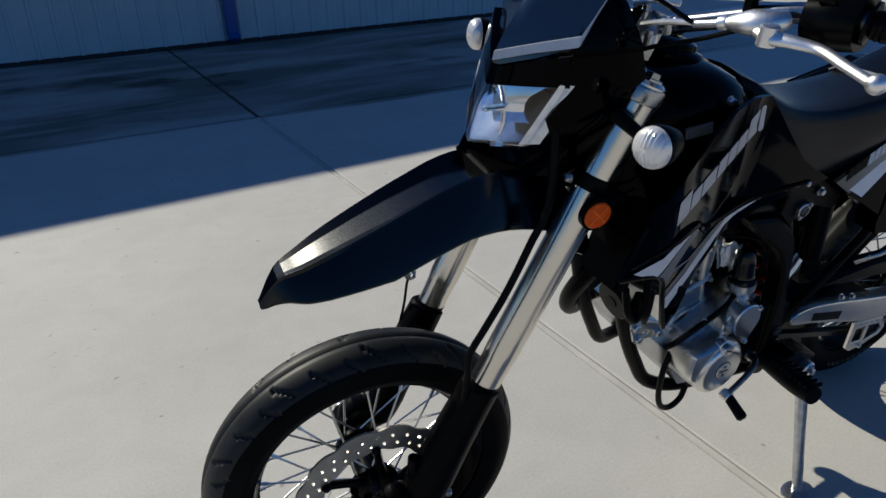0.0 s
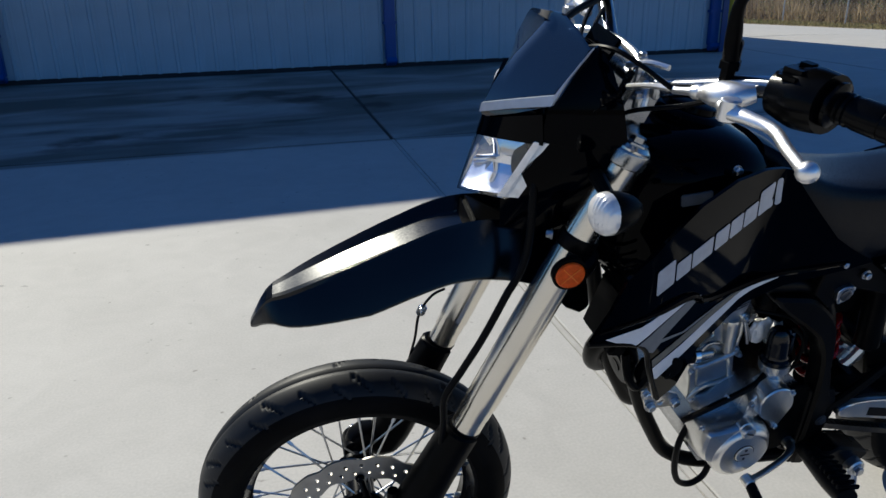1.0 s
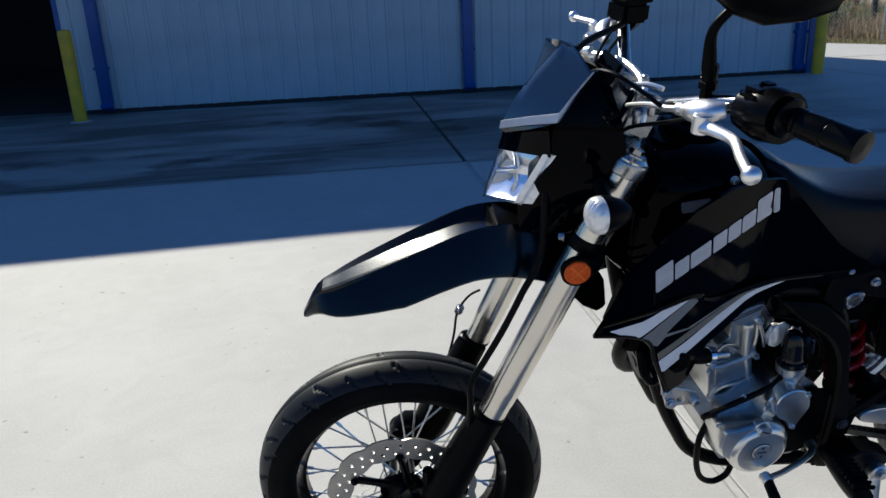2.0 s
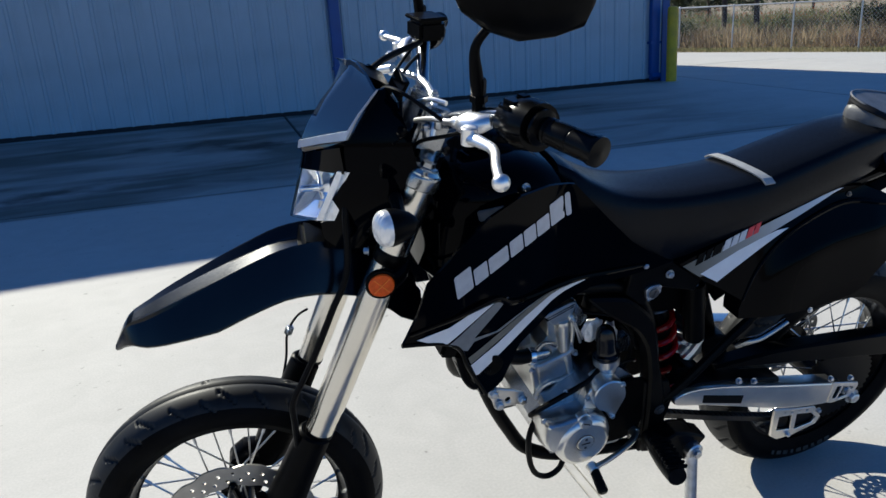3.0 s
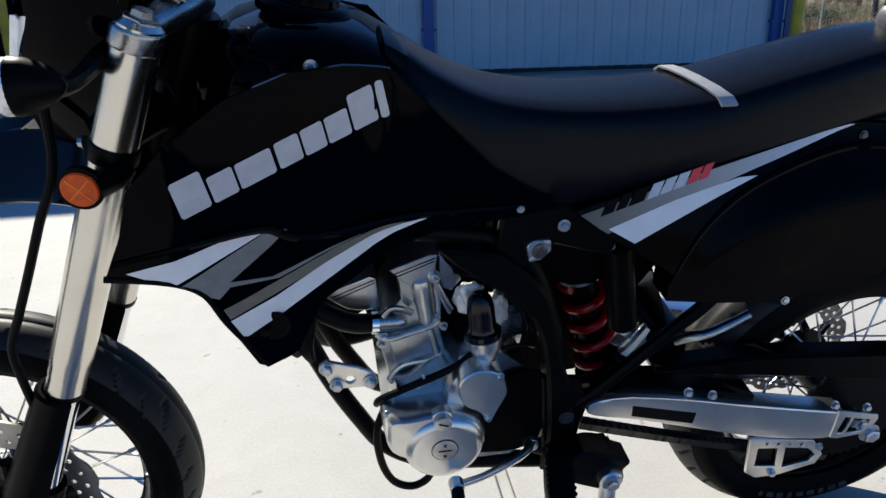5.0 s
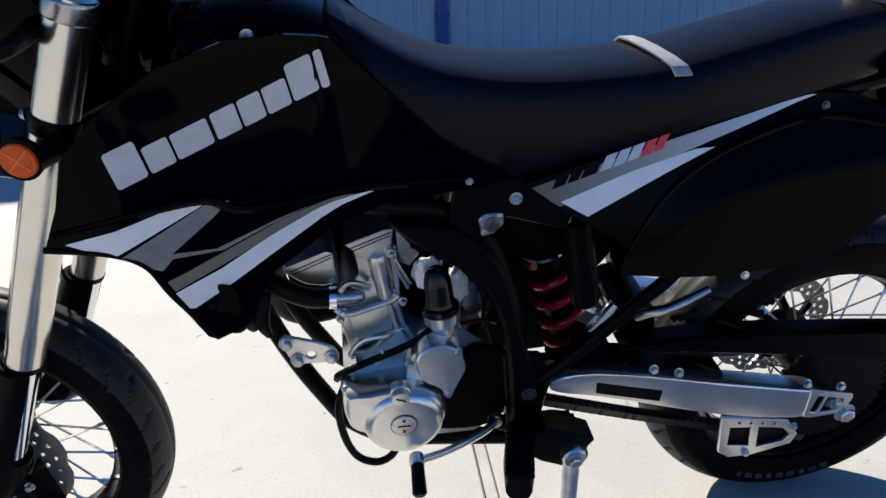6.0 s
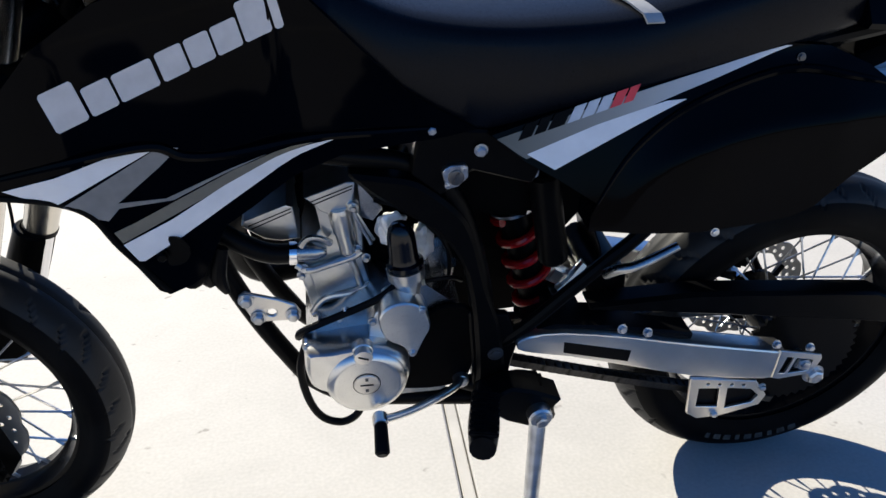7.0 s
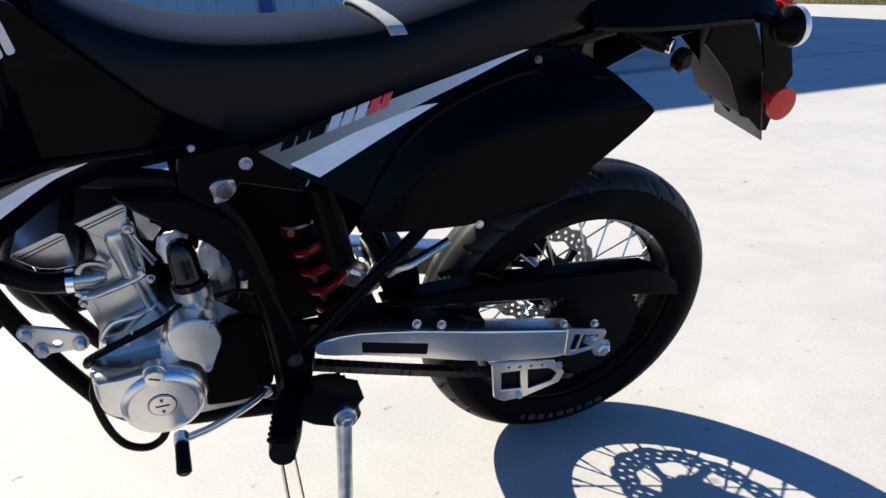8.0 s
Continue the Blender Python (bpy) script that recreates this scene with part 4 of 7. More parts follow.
for y in (-0.115, 0.115):
    out = 1 if y > 0 else -1
    leg = part("fork_tube", steered(turned(fork_axis(-0.014, y), fork_axis(1, y), [(0, 0.0235), (0.002, 0.0255), (0.030, 0.0250), (0.032, 0.0260), (0.050, 0.0260), (0.056, 0.0272), (0.068, 0.0274), (0.224, 0.0276), (0.314, 0.0270), (0.349, 0.0262), (0.480, 0.0252), (0.524, 0.0252), (0.529, 0.020)], 28)), FORK, bike, "champagne anodised fork tube")
    part("dust_seal", steered(turned(fork_axis(-0.026, y), fork_axis(1, y), [(0, 0.021), (0.004, 0.0255), (0.013, 0.0265)], 24)), SOFT, leg)
    part("cap", steered(turned(fork_axis(0.513, y), fork_axis(1, y), [(0, 0.019), (0.005, 0.019), (0.006, 0.012), (0.013, 0.011)], 6)), ALLOY_DULL, leg)
    part("slider", steered(rod(fork_axis(-0.285, y), fork_axis(0.0, y), 0.0215, 24)), CHROME, bike, "polished inner fork tube")
    foot = Vector((-0.705, y, 0.293))
    part("fork_lug", steered(join(tube([fork_axis(-0.20, y), fork_axis(-0.27, y) + Vector((-0.012, 0, 0)), foot + Vector((0.012, 0, 0.02)), foot + Vector((-0.004, 0, -0.012))], [0.029, 0.031, 0.032, 0.024], 16, 5), turned(foot + Vector((0, -0.026, 0)), foot + Vector((0, 0.026, 0)), [(0, 0.027), (0.003, 0.030), (0.049, 0.030), (0.052, 0.027)], 20))), FRAME, bike, "black cast axle lug")
    # plastic guard in front of the slider
    rings = []
    for s, r in ((-0.016, 0.029), (-0.020, 0.033), (-0.05, 0.034), (-0.12, 0.036), (-0.22, 0.040), (-0.27, 0.036)):
        c = fork_axis(s, y) + Vector((-0.004 - 0.05 * (0.0 - s), 0, 0))
        u, v = Vector((-0.932, 0, 0.362)), Vector((0, 1, 0))
        outer = [c + r * (math.cos(a) * u + math.sin(a) * v) for a in [math.radians(q) for q in range(-133, 134, 19)]]
        inner = [c + (r - 0.004) * (math.cos(a) * u + math.sin(a) * v) for a in [math.radians(q) for q in range(133, -134, -19)]]
        rings.append(outer + inner)
    part("fork_guard", steered(loft(rings)), MATTE, bike, "black plastic fork guard")

# triple clamps and steering head
def clamp(s, name):
    a, b = fork_axis(s, -0.115), fork_axis(s, 0.115)
    mid = fork_axis(s, 0) + Vector((0.03, 0, 0.01))
    bms = [turned(p - STEER_AXIS * 0.018, p + STEER_AXIS, [(0, 0.0265), (0.003, 0.0285), (0.020, 0.0285), (0.023, 0.0265)], 26) for p in (a, b)]
    bms.append(tube([a, a.lerp(mid, 0.5), mid, mid.lerp(b, 0.5), b], [0.016, 0.02, 0.026, 0.02, 0.016], 12, 4))
    return part(name, steered(join(*bms)), ALLOY_DULL if s > 0.4 else FRAME, bike, "grey cast alloy fork clamp" if s > 0.4 else "black fork clamp")


low, top = clamp(0.365, "lower_clamp"), clamp(0.502, "upper_clamp")
for s, p in ((0.365, low), (0.502, top)):
    for y in (-0.115, 0.115):
        q = fork_axis(s, y) + Vector((-0.036, 0.012 * (1 if y < 0 else -1), 0))
        part("pinch_bolt", steered(bolt(q, (-1, 0.2 if y < 0 else -0.2, 0), 0.006)), STEEL, p)
part("steering_stem", steered(rod(fork_axis(0.30, 0) + Vector((0.035, 0, 0)), fork_axis(0.50, 0) + Vector((0.035, 0, 0)), 0.028, 20)), FRAME, bike)

# front wing
FW = [(-0.872, 0.703, 0.008, 0.004), (-0.845, 0.750, 0.028, 0.036), (-0.812, 0.769, 0.046, 0.052), (-0.765, 0.794, 0.060, 0.066), (-0.694, 0.829, 0.070, 0.086), (-0.640, 0.855, 0.072, 0.086), (-0.580, 0.880, 0.073, 0.088), (-0.520, 0.888, 0.070, 0.096), (-0.450, 0.876, 0.064, 0.105), (-0.412, 0.852, 0.054, 0.118), (-0.385, 0.820, 0.050, 0.112), (-0.360, 0.788, 0.047, 0.090), (-0.342, 0.760, 0.040, 0.045)]
outer = []
for i, p in enumerate(curve([(x, z, w) for x, z, w, drop in FW], 3)):
    x, z, w = p
    lo, hi = FW[i // 3], FW[min(i // 3 + 1, len(FW) - 1)]
    drop = lo[3] + (hi[3] - lo[3]) * (i % 3) / 3
    k = min(1.0, drop / 0.05)
    deep = 0.020 * min(1.0, max(0.0, (x + 0.850) / 0.30))      # the channel between the two ridges
    sec = [(1.28, -drop * 0.80), (1.25, -drop * 0.74), (0.96, -drop * 0.38), (0.68, -0.006 * k), (0.63, 0.0), (0.60, -deep * 0.06), (0.36, -deep * 0.94), (0.32, -deep), (0.0, -deep)]
    sec = [(-a, dz) for a, dz in sec] + sec[-2::-1]
    outer.append([(x, w * a, z + dz) for a, dz in sec] + [(x + 0.002, w * a * 0.95, z + dz - 0.004) for a, dz in reversed(sec)])
part("front_wing", steered(loft(outer)), WING, bike, "glossy black pointed front wing", 13)
part("wing_bracket", steered(box((-0.49, 0, 0.855), (0.12, 0.09, 0.03), (0, 20, 0), 0.006)), MATTE, bike)

# headlight, mask and screen
lamp = part("headlight", steered(loft([[(-0.500 + 0.02 * abs(math.sin(a)), 0.088 * math.sin(a) * 1.0, zc + h * math.cos(a)) if k == 0 else (-0.44, 0.07 * math.sin(a), zc + 0.8 * h * math.cos(a)) for a in [2 * math.pi * q / 24 for q in range(24)]] for k, zc, h in ((0, 0.985, 0.058), (1, 0.985, 0.055))])), MATTE, bike, "clear-lensed headlight in a black shell")
def lens_row(f, off=0.0, grow=1.0):
    """Across the lamp glass at the share f of its height, from side to side."""
    row = []
    for a in [-1 + 2 * k / 16 for k in range(17)]:
        q = abs(a)
        low, high = 0.921 + 0.022 * q, 1.010 + 0.026 * q
        xf, xs, w = -0.558 + 0.024 * f, -0.508 + 0.036 * f, 0.086 + 0.026 * f
        far = max(0.0, a)
        row.append((xf + (xs - xf) * q ** 1.2 + off - 0.006 * far, w * a * grow * (1 + 0.12 * far), low + (high - low) * f))
    return row


part("lens", steered(loft([lens_row(f) + [(x + 0.003, y * 0.975, z) for x, y, z in reversed(lens_row(f))] for f in (0, 0.08, 0.3, 0.55, 0.8, 0.94, 1.0)])), LENS, lamp, "clear plastic headlight lens").visible_shadow = False
BOWL = [(0.03, 0.006), (0.14, 0.020), (0.30, 0.034), (0.46, 0.040), (0.60, 0.038), (0.78, 0.024), (0.97, 0.007)]
part("reflector", steered(loft([lens_row(f, d, 0.93) + [(x + 0.004, y, z) for x, y, z in reversed(lens_row(f, d, 0.93))] for f, d in BOWL])), CHROME, lamp, "chromed reflector bowl", 12)
part("bulb_shade", steered(turned((-0.536, 0, 0.968), (-0.499, 0, 0.968), [(0, 0.003), (0.003, 0.0055), (0.033, 0.006)], 18)), CHROME, lamp)
# white strip paints the light that the lens edge catches
strip = []
for f in (0.02, 0.3, 0.6, 0.98):
    x, y, z = lens_row(f)[0]
    strip.append([(x - 0.012, y * 0.93, z), (x + 0.016, y * 1.02, z), (x + 0.017, y * 0.98, z), (x - 0.006, y * 0.88, z)])
part("lens_glint", steered(loft(strip)), GLARE_WHITE, lamp, "white strip painted for light caught in the lens edge")

# mask: cheeks beside the lamp and the tinted screen above it
for sgn in (-1, 1):
    rows = []
    for z, xf, yf, xb, yb in ((0.885, -0.505, 0.060, -0.40, 0.075), (0.935, -0.512, 0.072, -0.385, 0.105), (0.985, -0.494, 0.094, -0.370, 0.125), (1.035, -0.476, 0.106, -0.365, 0.125), (1.085, -0.470, 0.100, -0.375, 0.112), (1.130, -0.440, 0.082, -0.390, 0.086), (1.150, -0.425, 0.070, -0.405, 0.072)):
        f, b = Vector((xf + (0.012 if sgn > 0 else 0), sgn * yf, z)), Vector((xb, sgn * yb, z))
        m1, m2 = f.lerp(b, 0.33) + Vector((0, sgn * 0.010, 0)), f.lerp(b, 0.66) + Vector((0, sgn * 0.010, 0))
        rows.append([f, m1, m2, b, b + Vector((0, -sgn * 0.004, 0)), m2 + Vector((0, -sgn * 0.004, 0)), m1 + Vector((0, -sgn * 0.004, 0)), f + Vector((0.003, -sgn * 0.004, 0))])
    part("mask_cheek", steered(loft(rows)), GLOSS, bike, "glossy black headlight mask")
SC = [(1.034, -0.535, 0.010, -0.530), (1.052, -0.532, 0.050, -0.502), (1.080, -0.520, 0.102, -0.467), (1.115, -0.497, 0.095, -0.446), (1.145, -0.470, 0.083, -0.426), (1.162, -0.453, 0.050, -0.434), (1.174, -0.450, 0.016, -0.444)]


def far_sweep(z):
    """How far back and how much wider the screen's right half stands than its left."""
    f = min(1.0, max(0.0, (z - 1.040) / 0.10))
    return 0.022 - 0.050 * f, 0.14 + 0.10 * f


def screen_row(z, xf, w, xs):
    a = [(xf + (xs - xf) * abs(q) + far_sweep(z)[0] * max(0.0, q), w * q * (1 + far_sweep(z)[1] * max(0.0, q)), z) for q in [-1 + 2 * k / 12 for k in range(13)]]
    return a + [(x + 0.004, y * 0.96, zz) for x, y, zz in reversed(a)]


screen = part("flyscreen", steered(moved(loft([screen_row(*r) for r in SC]), (0.003, -0.004, 0.004))), SCREEN, bike, "smoked flyscreen with a silver edge")
low = curve([(-0.535, -0.002, 1.039), (-0.503, -0.052, 1.061), (-0.469, -0.103, 1.081), (-0.450, -0.099, 1.115), (-0.421, -0.087, 1.147)], 1)
high = curve([(-0.533, -0.002, 1.052), (-0.501, -0.050, 1.073), (-0.466, -0.100, 1.094), (-0.449, -0.098, 1.118), (-0.420, -0.086, 1.149)], 1)
part("edge_band", steered(moved(loft([[a + Vector((-0.004, -0.003, 0)), b + Vector((-0.004, -0.003, 0)), b, a] for a, b in zip(low, high)]), (0.003, -0.004, 0.004))), SILVER, screen, "silver edge band")
part("brow", steered(loft([[(x - 0.002, y, z - 0.004) for x, y, z in lens_row(1.0)], [(-0.530 + 0.052 * abs(y / 0.114) ** 1.2, y * 0.96, 1.030 + 0.044 * abs(y / 0.114)) for x, y, z in lens_row(1.0)], [(-0.519 + 0.052 * abs(y / 0.114) ** 1.2, y * 0.92, 1.030 + 0.044 * abs(y / 0.114)) for x, y, z in lens_row(1.0)], [(x + 0.01, y * 0.95, z - 0.002) for x, y, z in lens_row(1.0)]], False)), GLOSS, bike, "glossy black brow above the headlight")
part("clock_hood", steered(join(box((-0.408, 0.045, 1.115), (0.060, 0.130, 0.045), (0, 28, 0), 0.012), box((-0.412, 0.04, 1.142), (0.062, 0.10, 0.010), (0, 28, 0), 0.004))), MATTE, bike, "black instrument hood")
part("clock_face", steered(box((-0.372, 0, 1.135), (0.006, 0.095, 0.035), (0, 28, 0), 0.002)), GLOSS, bike)

# front indicators
def ribbed_dome(c, ax, r, h):
    """A shallow lens with upright ribs, bulging along ax."""
    ax = Vector(ax).normalized()
    side = ax.cross(Vector((0, 0, 1))).normalized()
    up = side.cross(ax)
    rings = []
    for k in range(15):
        f = k / 14
        rr = r * math.cos(f * 1.5)
        row = []
        for q in range(72):
            a = 2 * math.pi * q / 72
            off = side * rr * math.cos(a) + up * rr * math.sin(a)
            wave = 0.0007 * math.cos(2 * math.pi * off.dot(side) / 0.0055) if 0 < k < 14 else 0.0
            row.append(c + off + ax * (h * math.sin(f * 1.5) + wave))
        rings.append(row)
    back = [p - ax * 0.006 for p in rings[0]]
    return loft([back] + rings)


for sgn in (-1, 1):
    c = Vector((-0.433, sgn * 0.244, 1.000))
    ax = Vector((-1, sgn * 0.20, 0)).normalized()
    ind = part("front_indicator", steered(turned(c, c - ax, [(0, 0.026), (0.004, 0.0275), (0.016, 0.0255), (0.034, 0.018), (0.044, 0.009), (0.047, 0.002)], 26)), MATTE, bike, "black indicator body")
    part("lens", steered(ribbed_dome(c + ax * 0.002, ax, 0.0265, 0.016)), RIBBED, ind, "clear ribbed indicator lens")
    part("stalk", steered(tube([c - ax * 0.02 + Vector((0, 0, -0.006)), c + Vector((0.03, -sgn * 0.06, -0.014)), Vector((-0.40, sgn * 0.10, 0.995))], [0.011, 0.009, 0.012], 10, 4)), SOFT, ind)

# side reflectors on the fork
for sgn in (-1, 1):
    c = Vector((-0.431, sgn * 0.165, 0.862))
    r = part("reflector_mount", steered(join(turned(c - Vector((0, sgn * 0.012, 0)), c, [(0, 0.019), (0.003, 0.0245), (0.013, 0.025)], 26), tube([c + Vector((0.015, -sgn * 0.006, 0.0)), c + Vector((0.032, -sgn * 0.020, 0.004)), c + Vector((0.042, -sgn * 0.035, 0.010))], [0.015, 0.013, 0.010], 10, 4))), MATTE, bike)
    ref = part("reflector", steered(turned(c, c + Vector((0, sgn * 0.01, 0)), [(0, 0.0205), (0.003, 0.0205), (0.005, 0.019), (0.0055, 0.002)], 30)), ORANGE, r, "round orange reflector")
    for turn in (45, -45):
        part("facet", steered(box(c + Vector((0, sgn * 0.0056, 0)), (0.034, 0.0010, 0.0016), (0, turn, 0), 0.0003)), AMBER, r)

# handlebar and controls
BAR = [(-0.212, -0.408, 1.152), (-0.249, -0.333, 1.158), (-0.278, -0.25, 1.152), (-0.306, -0.13, 1.112), (-0.318, -0.06, 1.090), (-0.320, 0, 1.088), (-0.318, 0.06, 1.090), (-0.306, 0.13, 1.112), (-0.278, 0.25, 1.152), (-0.249, 0.333, 1.158), (-0.212, 0.408, 1.152)]
bar = part("handlebar", steered(tube(BAR, 0.0125, 14, 6)), BAR_GREY, bike, "grey anodised handlebar")
for y in (-0.05, 0.05):
    part("bar_clamp", steered(box((-0.330, y, 1.075), (0.05, 0.034, 0.07), (0, 21, 0), 0.006)), ALLOY_DULL, bar)
for sgn in (-1, 1):
    a, b = Vector((-0.254, sgn * 0.322, 1.158)), Vector((-0.212, sgn * 0.410, 1.152))
    run = (b - a).length
    grip = part("grip", steered(turned(a, b, [(0, 0.018), (0.002, 0.024), (0.006, 0.024), (0.009, 0.0160)] + [(0.012 + 0.003 * k, 0.0170 if k % 2 else 0.0158) for k in range(5)] + [(0.030, 0.0168), (0.052, 0.0170), (0.054, 0.0158), (0.056, 0.0170), (run - 0.014, 0.0172), (run - 0.010, 0.0190), (run - 0.002, 0.0185), (run, 0.002)], 24)), GRIP, bar, "black ribbed rubber grip")
    sw = part("switch_housing", steered(join(tube([(-0.274, sgn * 0.262, 1.152), (-0.262, sgn * 0.292, 1.154), (-0.253, sgn * 0.320, 1.156)], [0.026, 0.034, 0.031], 18, 4), box((-0.272, sgn * 0.285, 1.176), (0.042, 0.036, 0.018), (0, 0, -sgn * 18), 0.007))), GRIP, bar, "black switch housing")
    part("button", steered(box((-0.264, sgn * 0.283, 1.186), (0.016, 0.020, 0.006), (0, 0, -sgn * 18), 0.003)), MATTE if sgn < 0 else RED_LENS, sw)
    # lever and its rounded bracket
    pv = Vector((-0.326, sgn * 0.262, 1.131))
    perch = part("lever_perch", steered(join(tube([(-0.322, sgn * 0.190, 1.128), (-0.322, sgn * 0.205, 1.132), (-0.320, sgn * 0.228, 1.138), (-0.310, sgn * 0.248, 1.143), (-0.296, sgn * 0.256, 1.148)], [0.007, 0.011, 0.0165, 0.0155, 0.011], 16, 4, 0.8), turned(pv - Vector((0, 0, 0.012)), pv + Vector((0, 0, 0.014)), [(0, 0.008), (0.002, 0.011), (0.024, 0.011), (0.026, 0.008)], 16))), LEVER, bar, "polished lever bracket")
    part("lever", steered(join(tube([pv + Vector((0.004, -sgn * 0.030, 0.004)), pv, pv + Vector((0.006, sgn * 0.028, 0.002)), pv + Vector((0.014, sgn * 0.062, 0.002)), pv + Vector((0.004, sgn * 0.105, -0.001)), pv + Vector((-0.003, sgn * 0.142, -0.004))], [0.007, 0.0095, 0.0080, 0.0066, 0.0060, 0.0060], 12, 5, 0.75), ball(pv + Vector((-0.003, sgn * 0.150, -0.004)), 0.0108))), LEVER, bar, "polished alloy lever with a ball end")
# clutch cable with its adjuster, brake master cylinder
part("adjuster", steered(turned((-0.322, -0.196, 1.129), (-0.332, -0.150, 1.116), [(0, 0.007), (0.003, 0.009), (0.012, 0.009), (0.014, 0.006), (0.018, 0.005), (0.05, 0.0045)], 16)), LEVER, bar)
cables = [[(-0.332, -0.150, 1.116), (-0.390, -0.09, 1.150), (-0.400, 0.0, 1.120), (-0.360, 0.05, 1.04), (-0.30, 0.06, 0.95)], [(-0.30, 0.22, 1.150), (-0.355, 0.12, 1.125), (-0.385, 0.04, 1.09), (-0.385, -0.03, 1.01), (-0.35, -0.05, 0.93)], [(-0.29, 0.20, 1.14), (-0.345, 0.10, 1.128), (-0.365, 0.02, 1.105), (-0.375, -0.05, 1.05), (-0.37, -0.07, 0.97)], [(-0.27, -0.25, 1.15), (-0.32, -0.16, 1.10), (-0.36, -0.08, 1.06), (-0.35, -0.02, 0.99)]]
for c in cables:
    part("cable", steered(tube(c, 0.0032, 8, 6)), HOSE, bike)
part("brake_reservoir", steered(join(box((-0.285, 0.205, 1.178), (0.05, 0.065, 0.035), (0, 0, 12), 0.006), box((-0.285, 0.205, 1.199), (0.054, 0.069, 0.007), (0, 0, 12), 0.002))), MATTE, bike, "black brake fluid reservoir")
part("front_brake_hose", steered(tube([(-0.30, 0.18, 1.16), (-0.42, 0.06, 1.13), (-0.470, -0.08, 1.00), (-0.478, -0.115, 0.87), (-0.506, -0.125, 0.80), (-0.535, -0.130, 0.73), (-0.562, -0.130, 0.67), (-0.584, -0.130, 0.62), (-0.584, -0.132, 0.57), (-0.585, -0.125, 0.50), (-0.595, -0.115, 0.44)], 0.0058, 10, 6)), HOSE, bike, "black front brake hose")

part("braided_hose", steered(tube([(-0.354, 0.188, 1.106), (-0.340, 0.145, 1.116), (-0.324, 0.085, 1.121), (-0.318, 0.03, 1.119), (-0.320, -0.02, 1.112), (-0.330, -0.07, 1.094), (-0.336, -0.085, 1.07)], 0.0058, 10, 6)), LEVER, bike, "bright front brake line")
part("hose_union", steered(join(rod((-0.370, 0.215, 1.104), (-0.350, 0.178, 1.116), 0.008), box((-0.350, 0.20, 1.132), (0.02, 0.022, 0.018), None, 0.004))), LEVER, bike)
for pts in ([(-0.330, -0.155, 1.118), (-0.345, -0.12, 1.112), (-0.362, -0.085, 1.100)], [(-0.318, -0.10, 1.128), (-0.335, -0.075, 1.128), (-0.352, -0.05, 1.118)]):
    part("bright_cable", steered(tube(pts, 0.004, 8, 5)), LEVER, bike)
for x, y, z in ((-0.330, -0.100, 1.098), (-0.345, -0.085, 1.078), (-0.338, -0.06, 1.105), (-0.318, -0.02, 1.112)):
    part("fitting", steered(join(rod((x, y, z - 0.010), (x, y, z + 0.006), 0.006, 10), bolt((x, y, z + 0.006), (0, 0, 1), 0.0055))), STEEL, bike)

# mirrors
for sgn in (-1, 1):
    b0 = Vector((-0.322, sgn * 0.222, 1.175)) if sgn < 0 else Vector((-0.255, 0.235, 1.175))
    stem = [b0, b0 + Vector((-0.005, 0, 0.03)), b0 + Vector((-0.008, sgn * 0.002, 0.066)), b0 + Vector((0.008, sgn * 0.010, 0.094)), b0 + Vector((0.026, sgn * 0.020, 0.118))]
    mir = part("mirror", join(tube(stem, [0.0100, 0.0092, 0.0066, 0.0060, 0.0060], 12, 5), turned(b0 - Vector((0, 0, 0.040)), b0 + Vector((0, 0, 0.03)), [(0, 0.009), (0.030, 0.009), (0.031, 0.0125), (0.040, 0.0125), (0.042, 0.010), (0.060, 0.010), (0.064, 0.008)], 6)), MATTE, bike, "black mirror stem")
    c = b0 + Vector((0.040, sgn * 0.030, 0.122))
    head = []
    for k, (dx, zl, zh, th) in enumerate(((-0.088, 0.012, 0.020, 0.006), (-0.080, -0.004, 0.045, 0.016), (-0.045, -0.030, 0.066, 0.024), (0.0, -0.046, 0.074, 0.027), (0.050, -0.044, 0.074, 0.025), (0.090, -0.034, 0.066, 0.018), (0.104, -0.008, 0.040, 0.007))):
        head.append([c + Vector((dx, th * math.cos(a) * sgn, (zl + zh) / 2 + (zh - zl) / 2 * math.sin(a))) for a in [2 * math.pi * q / 16 for q in range(16)]])
    part("mirror_shell", loft(head), MATTE, mir, "black mirror shell")

# tank
TX = [(-0.345, 0.955, 0.060, 0.80), (-0.325, 0.985, 0.095, 0.78), (-0.285, 1.008, 0.128, 0.76), (-0.235, 1.018, 0.146, 0.76), (-0.185, 1.016, 0.148, 0.76), (-0.135, 1.000, 0.136, 0.76), (-0.090, 0.975, 0.112, 0.76), (-0.040, 0.930, 0.100, 0.76), (0.02, 0.880, 0.09, 0.76)]
rings = []
for x, z, w, zb in TX:
    sec = []
    for q in range(28):
        a = 2 * math.pi * q / 28
        c, s = math.cos(a), math.sin(a)
        yy = w * math.copysign(abs(c) ** 0.55, c)
        zz = (z + zb) / 2 + (z - zb) / 2 * math.copysign(abs(s) ** 0.6, s)
        sec.append((x, yy, zz))
    rings.append(sec)
tank = part("fuel_tank", loft(rings), GLOSS, bike, "glossy black fuel tank", 40)
part("fuel_cap", join(turned((-0.205, 0, 1.008), (-0.195, 0, 1.05), [(0, 0.058), (0.010, 0.060), (0.016, 0.054), (0.018, 0.044), (0.026, 0.042), (0.030, 0.034), (0.032, 0.004)], 34), box((-0.203, 0, 1.041), (0.05, 0.012, 0.008), None, 0.003)), GLOSS, tank, "round black locking fuel cap")
